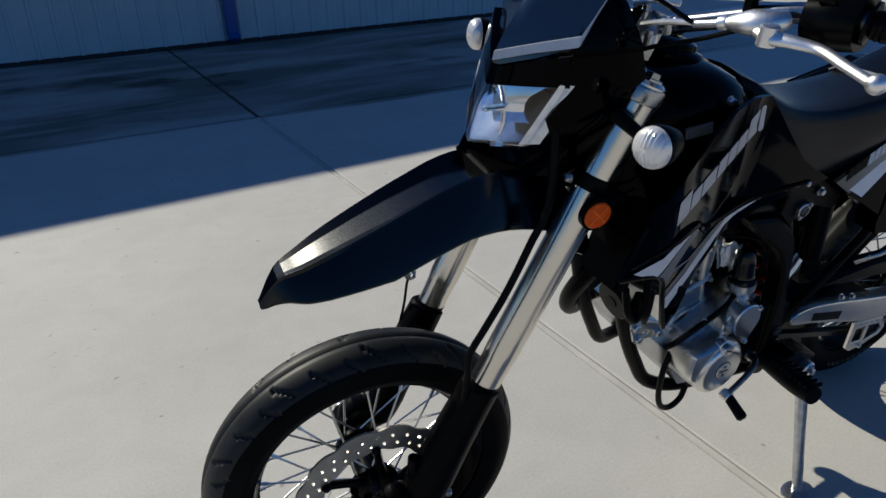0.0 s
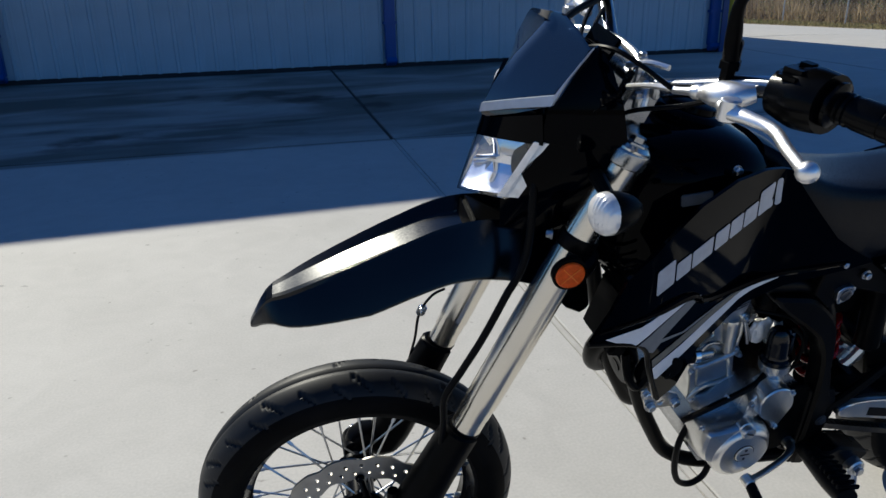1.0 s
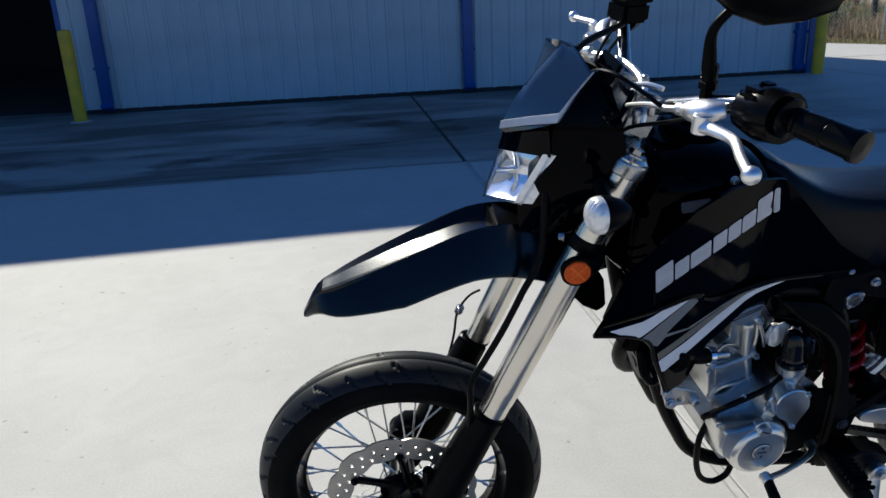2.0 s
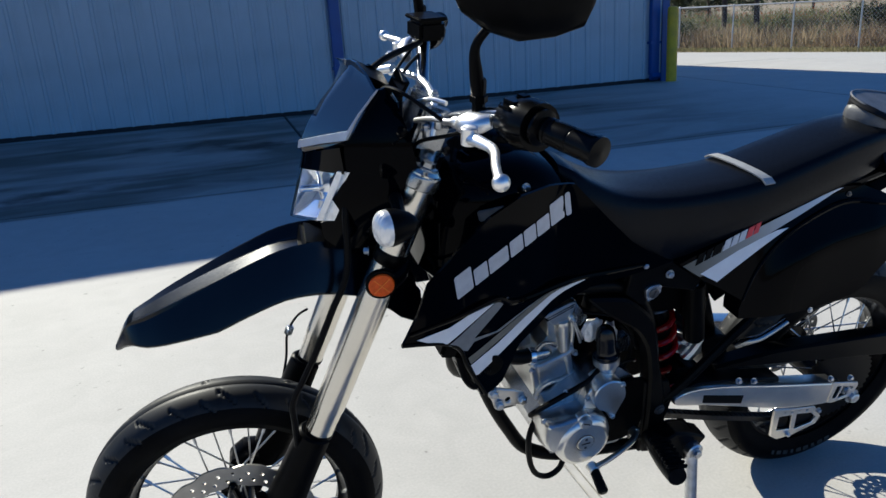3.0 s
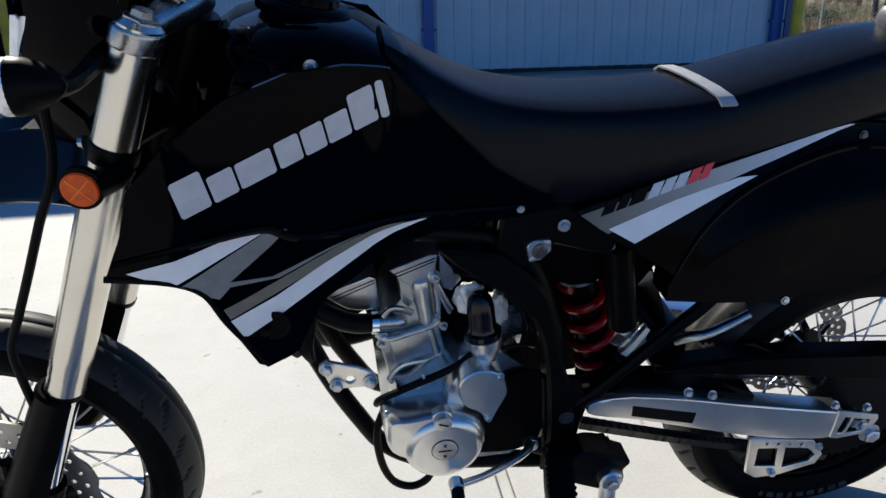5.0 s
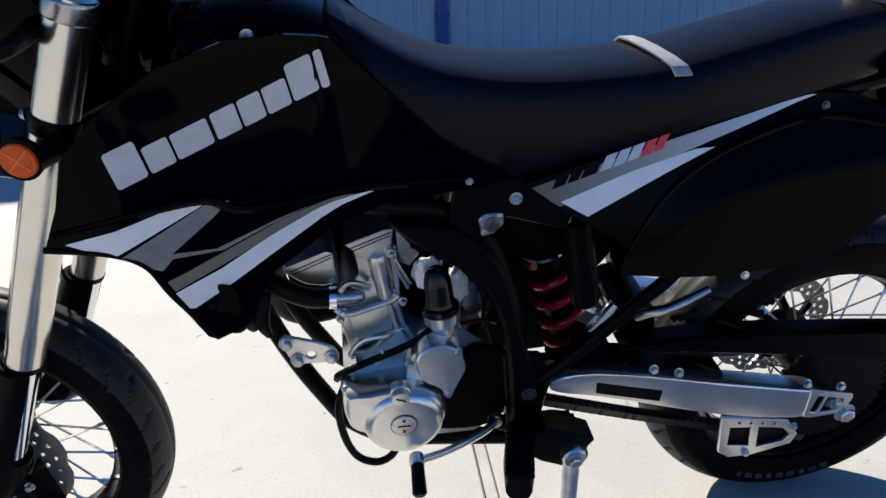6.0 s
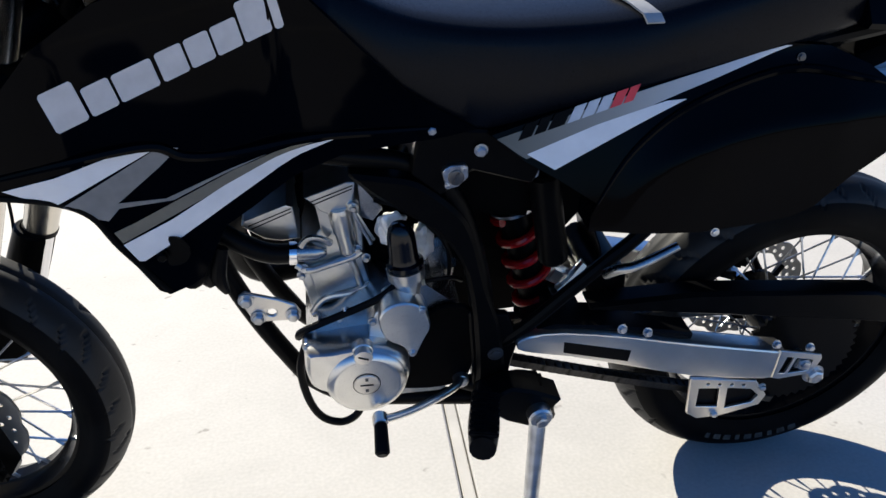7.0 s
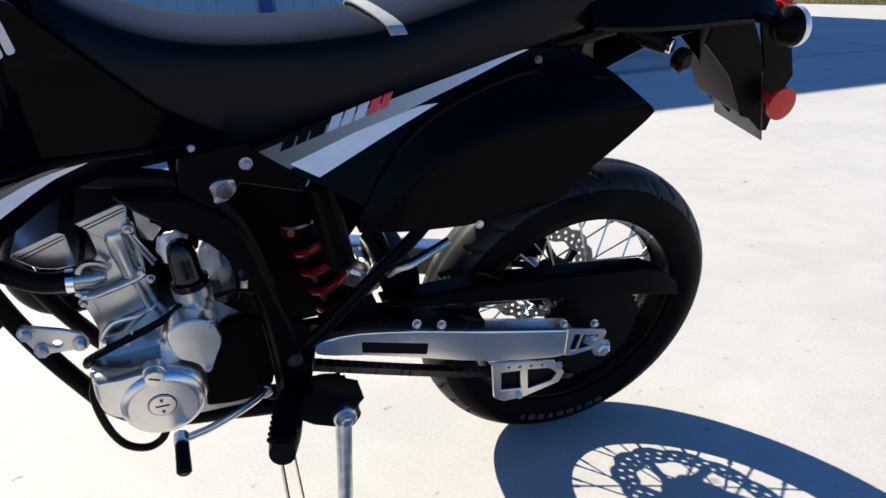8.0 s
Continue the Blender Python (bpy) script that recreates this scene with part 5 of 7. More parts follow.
part("tank_bolt", bolt((-0.200, -0.140, 0.984), (0, -1, 0.1), 0.006), STEEL, tank)

# radiator shrouds
def shroud_y(x, z):
    return max(-0.226, -0.146 - max(0.0, -0.131 - x) * 0.354) if x < -0.131 else -0.146 - (x + 0.131) * 0.05


SHROUD = [(-0.437, 0.782), (-0.412, 0.835), (-0.395, 0.888), (-0.350, 0.935), (-0.290, 0.972), (-0.225, 0.990), (-0.165, 0.990), (-0.113, 0.981), (-0.040, 0.905), (0.012, 0.853), (0.054, 0.825), (0.100, 0.800), (0.060, 0.790), (0.005, 0.782), (-0.060, 0.772), (-0.112, 0.750), (-0.172, 0.714), (-0.206, 0.697), (-0.228, 0.655), (-0.240, 0.633), (-0.252, 0.627), (-0.279, 0.621), (-0.290, 0.630), (-0.318, 0.698), (-0.338, 0.747), (-0.352, 0.762), (-0.372, 0.771)]
for sgn in (-1, 1):
    fn = shroud_y if sgn < 0 else (lambda x, z: -shroud_y(x, z))
    sh = part("shroud", panel(SHROUD, fn, 0.006, 0.025), GLOSS, bike, "glossy black radiator shroud with silver graphics" if sgn < 0 else "glossy black radiator shroud", 30)
    ridge = [(-0.425, 0.803), (-0.34, 0.818), (-0.268, 0.818), (-0.235, 0.798), (-0.186, 0.790), (-0.095, 0.796), (-0.02, 0.800), (0.05, 0.803)]
    part("moulding", tube([(x, fn(x, z) + sgn * 0.001, z) for x, z in ridge], [0.003, 0.005, 0.006, 0.006, 0.006, 0.006, 0.005, 0.003], 8, 5), GLOSS, sh)
    rim = [(-0.437, 0.782), (-0.372, 0.771), (-0.338, 0.747), (-0.318, 0.698), (-0.279, 0.621)]
    part("edge_bead", tube([(x, fn(x, z) - sgn * 0.001, z + 0.003) for x, z in rim], 0.004, 8, 5), MATTE, sh)
    if sgn < 0:
        shroud_left = sh
    part("recess", turned((-0.268, fn(-0.268, 0.682) - sgn * 0.002, 0.682), (-0.268, fn(-0.268, 0.682) + sgn * 0.01, 0.682), [(0, 0.020), (0.004, 0.021), (0.0045, 0.016), (0.0035, 0.002)], 26), MATTE, sh)
    part("bolt", bolt((-0.279, fn(-0.279, 0.679), 0.679), (0, sgn, 0), 0.006), MATTE, sh)


def decal(outline, fn, mat, parent, name="decal", lift=0.0016, label=""):
    return part(name, panel(outline, fn, 0.0006, 0.02, lift), mat, parent, label)


decal([(-0.413, 0.791), (-0.270, 0.823), (-0.261, 0.819), (-0.261, 0.815), (-0.366, 0.771), (-0.38, 0.775)], shroud_y, WHITE, shroud_left, "graphic", label="white wedge graphic")
decal([(-0.360, 0.768), (-0.258, 0.8155), (-0.240, 0.810), (-0.262, 0.792), (-0.309, 0.759), (-0.262, 0.752), (-0.190, 0.772), (-0.150, 0.780), (-0.200, 0.7665), (-0.255, 0.748), (-0.309, 0.7525), (-0.322, 0.740), (-0.336, 0.748), (-0.350, 0.762)], shroud_y, GREY, shroud_left, "graphic", label="grey textured graphic")
decal([(-0.320, 0.724), (-0.296, 0.731), (-0.188, 0.769), (-0.120, 0.7855), (-0.088, 0.7925), (-0.150, 0.770), (-0.235, 0.737), (-0.314, 0.708)], shroud_y, OLIVE, shroud_left, "graphic", label="taupe stripe")
decal([(-0.314, 0.706), (-0.260, 0.724), (-0.200, 0.752), (-0.149, 0.771), (-0.100, 0.787), (-0.068, 0.794), (-0.110, 0.776), (-0.149, 0.754), (-0.200, 0.727), (-0.224, 0.714), (-0.262, 0.694), (-0.297, 0.678), (-0.303, 0.680)], shroud_y, WHITE, shroud_left, "graphic", lift=0.002, label="white curved stripe")
# the maker's mark as plain slanted blocks
base0, base1 = Vector((-0.345, 0.850)), Vector((-0.110, 0.929))
run = (base1 - base0).normalized()
up = Vector((-0.0085, 0.0425))
at = 0.0
for w, h in ((0.036, 1.0), (0.030, 0.72), (0.044, 0.70), (0.030, 0.72), (0.028, 0.72), (0.030, 0.72), (0.033, 1.0), (0.011, 1.0)):
    a = base0 + run * at
    b = base0 + run * (at + w * 0.91)
    rise, c = up * h, run * 0.0022
    block = [a + c, b - c, b + rise * 0.06, b + rise * 0.94, b + rise - c, a + rise + c, a + rise * 0.94, a + rise * 0.06]
    decal([(v.x, v.y) for v in block], shroud_y, SILVER, shroud_left, "mark_block")
    at += w * 1.008
part("heat_shield", box((-0.262, -0.150, 0.952), (0.045, 0.004, 0.020), (0, -12, -14), 0.002), GREY, tank)

# seat
SEAT = [(-0.112, 0.990, 0.075, 0.955, 0.100), (-0.085, 0.978, 0.098, 0.915, 0.120), (-0.050, 0.956, 0.108, 0.880, 0.132), (0.0, 0.932, 0.112, 0.840, 0.140), (0.053, 0.918, 0.114, 0.805, 0.142), (0.120, 0.910, 0.115, 0.785, 0.142), (0.200, 0.909, 0.115, 0.800, 0.142), (0.300, 0.916, 0.115, 0.824, 0.140), (0.420, 0.943, 0.112, 0.850, 0.132), (0.530, 0.967, 0.106, 0.875, 0.122), (0.610, 0.974, 0.096, 0.895, 0.110), (0.650, 0.968, 0.080, 0.905, 0.098)]
rings = []
for x, z, w, zb, wb in SEAT:
    rings.append([(x, -wb * 0.9, zb), (x, -wb, zb + 0.012), (x, -wb * 0.985, zb + (z - zb) * 0.5), (x, -w * 1.06, z - 0.022), (x, -w, z - 0.009), (x, -w * 0.86, z - 0.001), (x, -w * 0.5, z + 0.003), (x, 0, z + 0.005), (x, w * 0.5, z + 0.003), (x, w * 0.86, z - 0.001), (x, w, z - 0.009), (x, w * 1.06, z - 0.022), (x, wb * 0.985, zb + (z - zb) * 0.5), (x, wb, zb + 0.012), (x, wb * 0.9, zb)])
rings = [[(x, r[0][1] * 1.11 + (y - r[0][1] * 1.11) * 0.64, z) for x, y, z in r] for r in rings]
fine_rings = []
for i in range(len(rings) - 1):
    for k in range(5):
        t = k / 5
        row = []
        for j in range(len(rings[0])):
            a, b, c, d = (Vector(rings[max(i - 1, 0)][j]), Vector(rings[i][j]), Vector(rings[i + 1][j]), Vector(rings[min(i + 2, len(rings) - 1)][j]))
            row.append(0.5 * (2 * b + (c - a) * t + (2 * a - 5 * b + 4 * c - d) * t * t + (3 * b - a - 3 * c + d) * t ** 3))
        fine_rings.append(row)
fine_rings.append([Vector(p) for p in rings[-1]])
seat = part("seat", loft(fine_rings), VINYL, bike, "long black vinyl seat", 40)


def seat_row(x):
    """The seat's cross-section at x."""
    i = min(range(len(fine_rings)), key=lambda k: abs(fine_rings[k][0].x - x))
    return [Vector((x, p.y, p.z)) for p in fine_rings[i]]


bm = bmesh.new()
row = seat_row(0.30)[4:11]
lines = []
for dx in (0.004, 0.026):
    lines.append([bm.verts.new((0.284 + dx - (0.24 if p.y < -0.045 else 0.10) * (p.y + 0.045), -0.045 + (p.y + 0.045) * 1.012, p.z + 0.002)) for p in row])
for i in range(len(row) - 1):
    bm.faces.new((lines[0][i], lines[0][i + 1], lines[1][i + 1], lines[1][i]))
geo = bmesh.ops.extrude_face_region(bm, geom=list(bm.faces))
for v in geo["geom"]:
    if isinstance(v, bmesh.types.BMVert):
        v.co = Vector((v.co.x, -0.045 + (v.co.y + 0.045) * 1.03, v.co.z + 0.0025))
bmesh.ops.recalc_face_normals(bm, faces=bm.faces)
part("strap", bm, STRAP, seat, "grey passenger strap across the seat")

# side covers
def side_y(x, z):
    f = min(1.0, max(0.0, (x - 0.27) / 0.15))
    crest = 0.70 + 0.10 * (1 - math.exp(-max(0.0, x - 0.28) / 0.10))
    roll = 0.020 * f * f * (3 - 2 * f) * max(0.0, 1 - abs(z - crest) / (0.085 if z > crest else 0.105)) ** 1.25
    roll *= 1 - 0.7 * min(1.0, max(0.0, (x - 0.58) / 0.12))
    return -0.125 - max(0.0, 0.87 - z) * 0.41 - roll


SIDE = [(0.118, 0.790), (0.200, 0.812), (0.330, 0.838), (0.500, 0.879), (0.560, 0.874), (0.615, 0.852), (0.640, 0.836), (0.700, 0.788), (0.704, 0.780), (0.690, 0.770), (0.600, 0.718), (0.552, 0.683), (0.520, 0.672), (0.480, 0.667), (0.390, 0.661), (0.300, 0.666), (0.240, 0.673), (0.243, 0.690), (0.252, 0.704), (0.200, 0.736), (0.160, 0.758)]
SIDE_RIGHT = [(0.330, 0.838), (0.500, 0.879), (0.560, 0.874), (0.640, 0.836), (0.66, 0.82), (0.50, 0.815), (0.36, 0.81)]
for sgn in (-1, 1):
    fn = side_y if sgn < 0 else (lambda x, z: -side_y(x, z))
    sd = part("side_cover", panel(SIDE if sgn < 0 else SIDE_RIGHT, fn, 0.045, 0.012), GLOSS, bike, "glossy black side cover with a silver graphic" if sgn < 0 else "glossy black side cover", 30)
    if sgn > 0:
        break
    crease = [(0.252, 0.704), (0.300, 0.765), (0.375, 0.815), (0.50, 0.850), (0.60, 0.838), (0.640, 0.830)]
    part("crease", tube([(x, fn(x, z), z) for x, z in crease], [0.002, 0.004, 0.005, 0.006, 0.005, 0.002], 8, 5), GLOSS, sd)
    for x, z, y in ((0.519, 0.862, 0.0045), (0.412, 0.660, 0.0045)):
        part("bolt", bolt((x, fn(x, z), z), (0, sgn, 0.2), y, 0.003), ALLOY_DARK if z > 0.8 else STEEL, sd)
    side_left = sd
decal([(0.124, 0.786), (0.151, 0.793), (0.327, 0.8365), (0.497, 0.8770), (0.505, 0.8765), (0.362, 0.829), (0.250, 0.790), (0.160, 0.762), (0.150, 0.768)], side_y, FADE, side_left, "graphic", label="taupe graphic that fades to a silver point")
decal([(0.161, 0.7675), (0.196, 0.748), (0.366, 0.8215), (0.340, 0.8195), (0.250, 0.7965)], side_y, WHITE, side_left, "graphic", lift=0.002, label="white wedge graphic")
# model mark as plain bars: three dark, three pale, two red
u0, u1 = Vector((0.150, 0.7835)), Vector((0.322, 0.8290))
d = (u1 - u0).normalized()
n = Vector((0.004, 0.0165))
at = 0.0
for w, mat in ((0.020, MATTE), (0.017, MATTE), (0.025, MATTE), (0.018, SILVER), (0.018, SILVER), (0.018, SILVER), (0.017, RED_DECAL), (0.015, RED_DECAL)):
    a, b = u0 + d * at, u0 + d * (at + w * 0.88)
    decal([(v.x, v.y) for v in (a, b, b + n + d * 0.006, a + n + d * 0.006)], side_y, mat, side_left, "mark_bar", lift=0.0026)
    at += w * 1.04

# frame
def rounded(outline, n=3):
    p = [(x, 0, z) for x, z in outline]
    q = curve(p + [p[0]], n)[:-1]
    return [(v.x, v.z) for v in q]


SPAR = [(-0.060, 0.742), (-0.005, 0.732), (0.031, 0.722), (0.070, 0.690), (0.094, 0.662), (0.111, 0.619), (0.128, 0.549), (0.150, 0.483), (0.160, 0.430), (0.168, 0.366), (0.165, 0.310), (0.122, 0.305), (0.122, 0.383), (0.113, 0.486), (0.098, 0.571), (0.075, 0.621), (0.049, 0.651), (0.010, 0.680), (-0.034, 0.714)]
for y in (-0.125, 0.125):
    if y < 0:
        part("frame_spar", plate(rounded(SPAR, 2), y * 1.18, y * 0.84, 0.006), FRAME, bike, "broad black frame spar")
    part("upper_spar", tube([(-0.33, y * 0.45, 0.93), (-0.22, y * 0.85, 0.84), (-0.10, y, 0.770), (0.02, y, 0.742), (0.08, y, 0.69), (0.12, y, 0.56), (0.14, y, 0.40), (0.146, y * 0.95, 0.305)], [0.022, 0.020, 0.016, 0.012, 0.014, 0.017, 0.018, 0.017], 14, 6, 0.8), FRAME, bike, "black upper frame tube")
    part("down_tube", tube([(-0.335, y * 0.3, 0.90), (-0.285, y * 0.42, 0.72), (-0.240, y * 0.5, 0.57), (-0.205, y * 0.52, 0.475), (-0.165, y * 0.55, 0.395), (-0.125, y * 0.6, 0.335), (-0.06, y * 0.75, 0.312), (0.05, y * 0.85, 0.306), (0.146, y * 0.95, 0.305)], 0.0145, 12, 6), FRAME, bike, "black cradle tube")
    part("seat_rail", tube([(0.04, y * 0.95, 0.755), (0.20, y, 0.80), (0.45, y * 0.9, 0.855), (0.66, y * 0.7, 0.885)], 0.012, 10, 5), FRAME, bike, "black seat rail")
    part("rear_stay", tube([(0.150, y * 1.02, 0.420), (0.189, y * 1.10, 0.457), (0.246, y * 1.13, 0.518), (0.304, y * 1.13, 0.576), (0.345, y * 1.12, 0.615), (0.42, y * 1.05, 0.70), (0.50, y * 0.95, 0.80)], 0.0105, 10, 5), FRAME, bike, "black rear stay")
    part("pivot_plate", plate([(0.105, 0.50), (0.165, 0.49), (0.185, 0.44), (0.178, 0.40), (0.165, 0.31), (0.12, 0.30), (0.115, 0.40)], y * 1.12 if y < 0 else y, y if y < 0 else y * 1.12, 0.003), FRAME, bike, "black swingarm pivot plate")
    part("pivot_bolt", bolt((0.148, y * 1.18, 0.422), (0, y, 0), 0.009, 0.004), ALLOY_DARK, bike)
    part("frame_bolt", bolt((0.045, y * 1.22, 0.800), (0, y, 0), 0.0055), STEEL, bike)
    part("frame_bolt", bolt((0.108, y * 1.18, 0.766), (0, y, 0), 0.0065), STEEL, bike)
    part("frame_bolt", bolt((0.184, y * 1.05, 0.721), (0, y, 0), 0.005), STEEL, bike)
    part("frame_gusset", plate([(0.03, 0.795), (0.115, 0.79), (0.19, 0.735), (0.18, 0.71), (0.10, 0.735), (0.06, 0.70), (0.02, 0.735)], y * 1.15, y * 1.0, 0.003), FRAME, bike)
    part("bracket_bolt", bolt((-0.157, y * 0.88, 0.80), (0, y, 0), 0.0065), STEEL, bike)
# added black plates close the gaps and stand for the shade there
part("shock_gap_filler", plate([(0.225, 0.75), (0.315, 0.75), (0.318, 0.655), (0.285, 0.60), (0.255, 0.56), (0.232, 0.62)], -0.055, 0.03, 0.006), SHADE_PLASTIC, bike, "black filler in the shaded gap beside the shock")
part("rear_gap_filler", plate([(-0.030, 0.585), (0.010, 0.575), (0.045, 0.590), (0.070, 0.540), (0.060, 0.470), (-0.02, 0.470)], -0.045, -0.030, 0.003), SHADE_PLASTIC, bike)
part("cross_tube", rod((0.146, -0.12, 0.305), (0.146, 0.12, 0.305), 0.014), FRAME, bike)
lock = part("lock_plate", plate([(0.059, 0.739), (0.063, 0.744), (0.070, 0.748), (0.088, 0.749), (0.092, 0.744), (0.093, 0.731), (0.080, 0.718), (0.070, 0.716), (0.064, 0.720)], -0.152, -0.143, 0.001), STEEL, bike, "small zinc-plated lock plate")
part("lock_barrel", join(turned((0.077, -0.151, 0.732), (0.077, -0.16, 0.732), [(0, 0.0105), (0.003, 0.0105), (0.004, 0.009), (0.0042, 0.002)], 20), box((0.077, -0.1555, 0.732), (0.003, 0.002, 0.016), (0, 20, 0), 0)), ALLOY_DARK, lock)
for x, z in ((0.067, 0.721), (0.087, 0.744)):
    part("rivet", bolt((x, -0.152, z), (0, -1, 0), 0.0032, 0.002), STEEL, lock)
# inner mud flap, and dark bodies added to stand for shade in the machine's middle
part("air_box", box((0.13, 0, 0.70), (0.20, 0.18, 0.15), (0, 8, 0), 0.02), SHADE_PLASTIC, bike, "black airbox")
part("gap_filler_plate", plate([(-0.175, 0.76), (-0.165, 0.60), (-0.125, 0.46), (0.02, 0.38), (0.13, 0.34), (0.235, 0.345), (0.262, 0.40), (0.250, 0.46), (0.240, 0.53), (0.27, 0.62), (0.30, 0.76)], 0.045, 0.055, 0.003, (), ([(-0.085, 0.655), (-0.01, 0.640), (0.012, 0.660), (0.010, 0.700), (-0.02, 0.725), (-0.075, 0.718)],)), SHADE_PLASTIC, bike)
part("mud_flap", loft([[(x, -0.062, z), (x + 0.004, -0.062, z - 0.004), (x + 0.010, 0, z - 0.008), (x + 0.004, 0.062, z - 0.004), (x, 0.062, z), (x + 0.002, 0, z - 0.002)] for x, z in ((0.245, 0.72), (0.275, 0.66), (0.300, 0.60), (0.322, 0.545), (0.335, 0.50))]), MATTE, bike, "black mud flap before the rear wheel")
part("battery_cover", box((0.33, 0, 0.790), (0.20, 0.19, 0.06), (0, -10, 0), 0.015), MATTE, bike)
part("inner_wing", loft([[(x, -0.075, z), (x, -0.06, z + 0.02), (x, 0, z + 0.028), (x, 0.06, z + 0.02), (x, 0.075, z), (x, 0.07, z - 0.004), (x, 0, z + 0.022), (x, -0.07, z - 0.004)] for x, z in ((0.30, 0.62), (0.38, 0.665), (0.48, 0.70), (0.58, 0.755), (0.66, 0.815), (0.74, 0.850), (0.82, 0.866))]), MATTE, bike, "black inner rear wing")

# radiator, fan cowl and horn
rad = part("radiator", box((-0.300, -0.085, 0.76), (0.032, 0.10, 0.20), (0, 15, 0), 0.006), MATTE, bike, "black radiator core")
for k in range(9):
    part("fin", box((-0.318 + (k - 4) * -0.0055, -0.085, 0.76 + (k - 4) * 0.02), (0.004, 0.088, 0.006), (0, 15, 0), 0.001), MATTE, rad)
part("radiator_guard", tube([(-0.300, -0.120, 0.655), (-0.288, -0.126, 0.605), (-0.266, -0.126, 0.580), (-0.246, -0.122, 0.612), (-0.250, -0.118, 0.66)], 0.007, 10, 5), MATTE, rad)
part("horn", join(turned((-0.288, -0.085, 0.600), (-0.275, -0.085, 0.604), [(0, 0.034), (0.003, 0.037), (0.012, 0.037), (0.018, 0.028), (0.03, 0.016)], 26), turned((-0.290, -0.085, 0.600), (-0.278, -0.085, 0.603), [(0, 0.012), (0.006, 0.012)], 18)), FRAME, bike, "round black horn")
part("hose", tube([(-0.255, -0.06, 0.665), (-0.235, -0.075, 0.632), (-0.195, -0.085, 0.606), (-0.165, -0.087, 0.593), (-0.140, -0.088, 0.592)], 0.0145, 12, 5), HOSE, bike, "black radiator hose")
part("hose_clip", turned((-0.142, -0.088, 0.592), (-0.128, -0.088, 0.591), [(0, 0.015), (0.001, 0.0165), (0.011, 0.0165), (0.012, 0.015)], 20), CHROME, bike)
part("loom_sleeve", tube([(-0.245, -0.11, 0.62), (-0.252, -0.115, 0.590), (-0.246, -0.115, 0.568)], [0.012, 0.014, 0.006], 10, 4), HOSE, bike)
part("loom_sleeve", tube([(-0.225, -0.112, 0.625), (-0.235, -0.118, 0.585), (-0.228, -0.116, 0.555)], [0.008, 0.011, 0.005], 10, 4), HOSE, bike)

# engine
eng = part("crankcase", loft([[(x, y, z) for x, z in ((-0.130, 0.440), (-0.120, 0.395), (-0.090, 0.352), (-0.02, 0.335), (0.07, 0.335), (0.105, 0.365), (0.110, 0.45), (0.085, 0.51), (0.045, 0.545), (-0.01, 0.540), (-0.06, 0.515), (-0.110, 0.490))] for y in (-0.125, -0.118, 0.118, 0.125)]), ALLOY_DULL, bike, "cast alloy crankcase", 30)
STATOR = [(-0.133, 0.472), (-0.134, 0.438), (-0.127, 0.411), (-0.107, 0.397), (-0.093, 0.376), (-0.064, 0.359), (-0.039, 0.355), (-0.013, 0.363), (0.008, 0.386), (0.018, 0.411), (0.017, 0.436), (0.006, 0.457), (-0.008, 0.468), (-0.028, 0.478), (-0.048, 0.482), (-0.075, 0.480), (-0.100, 0.477), (-0.128, 0.478)]


def shrunk(outline, k, d):
    cx, cz = sum(p[0] for p in outline) / len(outline), sum(p[1] for p in outline) / len(outline)
    return [(cx + (x - cx) * k, d, cz + (z - cz) * k) for x, z in outline]


def cast(outline, y_out, y_in, edge=0.005, round_by=0):
    """A cast body of the given outline in x, z, with softened outer edges."""
    p = rounded(outline, round_by) if round_by else outline
    cx, cz = sum(q[0] for q in p) / len(p), sum(q[1] for q in p) / len(p)
    size = max(max(q[0] for q in p) - min(q[0] for q in p), max(q[1] for q in p) - min(q[1] for q in p))
    k = 1 - 2 * edge / size
    return loft([shrunk(p, 1, y_in), shrunk(p, 1, y_out + edge), shrunk(p, (1 + k) / 2 + (1 - k) * 0.2, y_out + edge * 0.3), shrunk(p, k, y_out), shrunk(p, 0.05, y_out)])


ST = rounded(STATOR)
cover = part("stator_cover", loft([shrunk(ST, 1.02, -0.115), shrunk(ST, 1.02, -0.122), shrunk(ST, 1.0, -0.126), shrunk(ST, 0.98, -0.158), shrunk(ST, 0.94, -0.168), shrunk(ST, 0.88, -0.173), shrunk(ST, 0.10, -0.176)]), ALLOY, bike, "satin silver generator cover", 25)
part("raised_disc", turned((-0.047, -0.160, 0.416), (-0.047, -0.2, 0.416), [(0, 0.060), (0.012, 0.0585), (0.018, 0.0545), (0.0205, 0.049), (0.0225, 0.046), (0.023, 0.002)], 56), ALLOY, cover)
part("crank_cap", join(turned((-0.048, -0.182, 0.421), (-0.048, -0.2, 0.421), [(0, 0.0190), (0.0015, 0.0190), (0.0017, 0.0182), (0.003, 0.0180), (0.0036, 0.0172), (0.0036, 0.002)], 40)), SWING, cover, "slotted alloy inspection cap")
part("cap_seam", ring([(0.0188, -0.0005), (0.0200, -0.0005), (0.0200, 0.0007), (0.0188, 0.0007)], 40), HOSE, cover).matrix_local = Matrix.Translation((-0.048, -0.1832, 0.421))
part("cap_slot", box((-0.048, -0.1860, 0.421), (0.019, 0.001, 0.0018), None, 0), HOSE, cover)
for dz in (-0.0105, 0.0105):
    part("cap_mark", box((-0.048, -0.1860, 0.421 + dz), (0.0045, 0.001, 0.005), None, 0), ALLOY_DARK, cover)
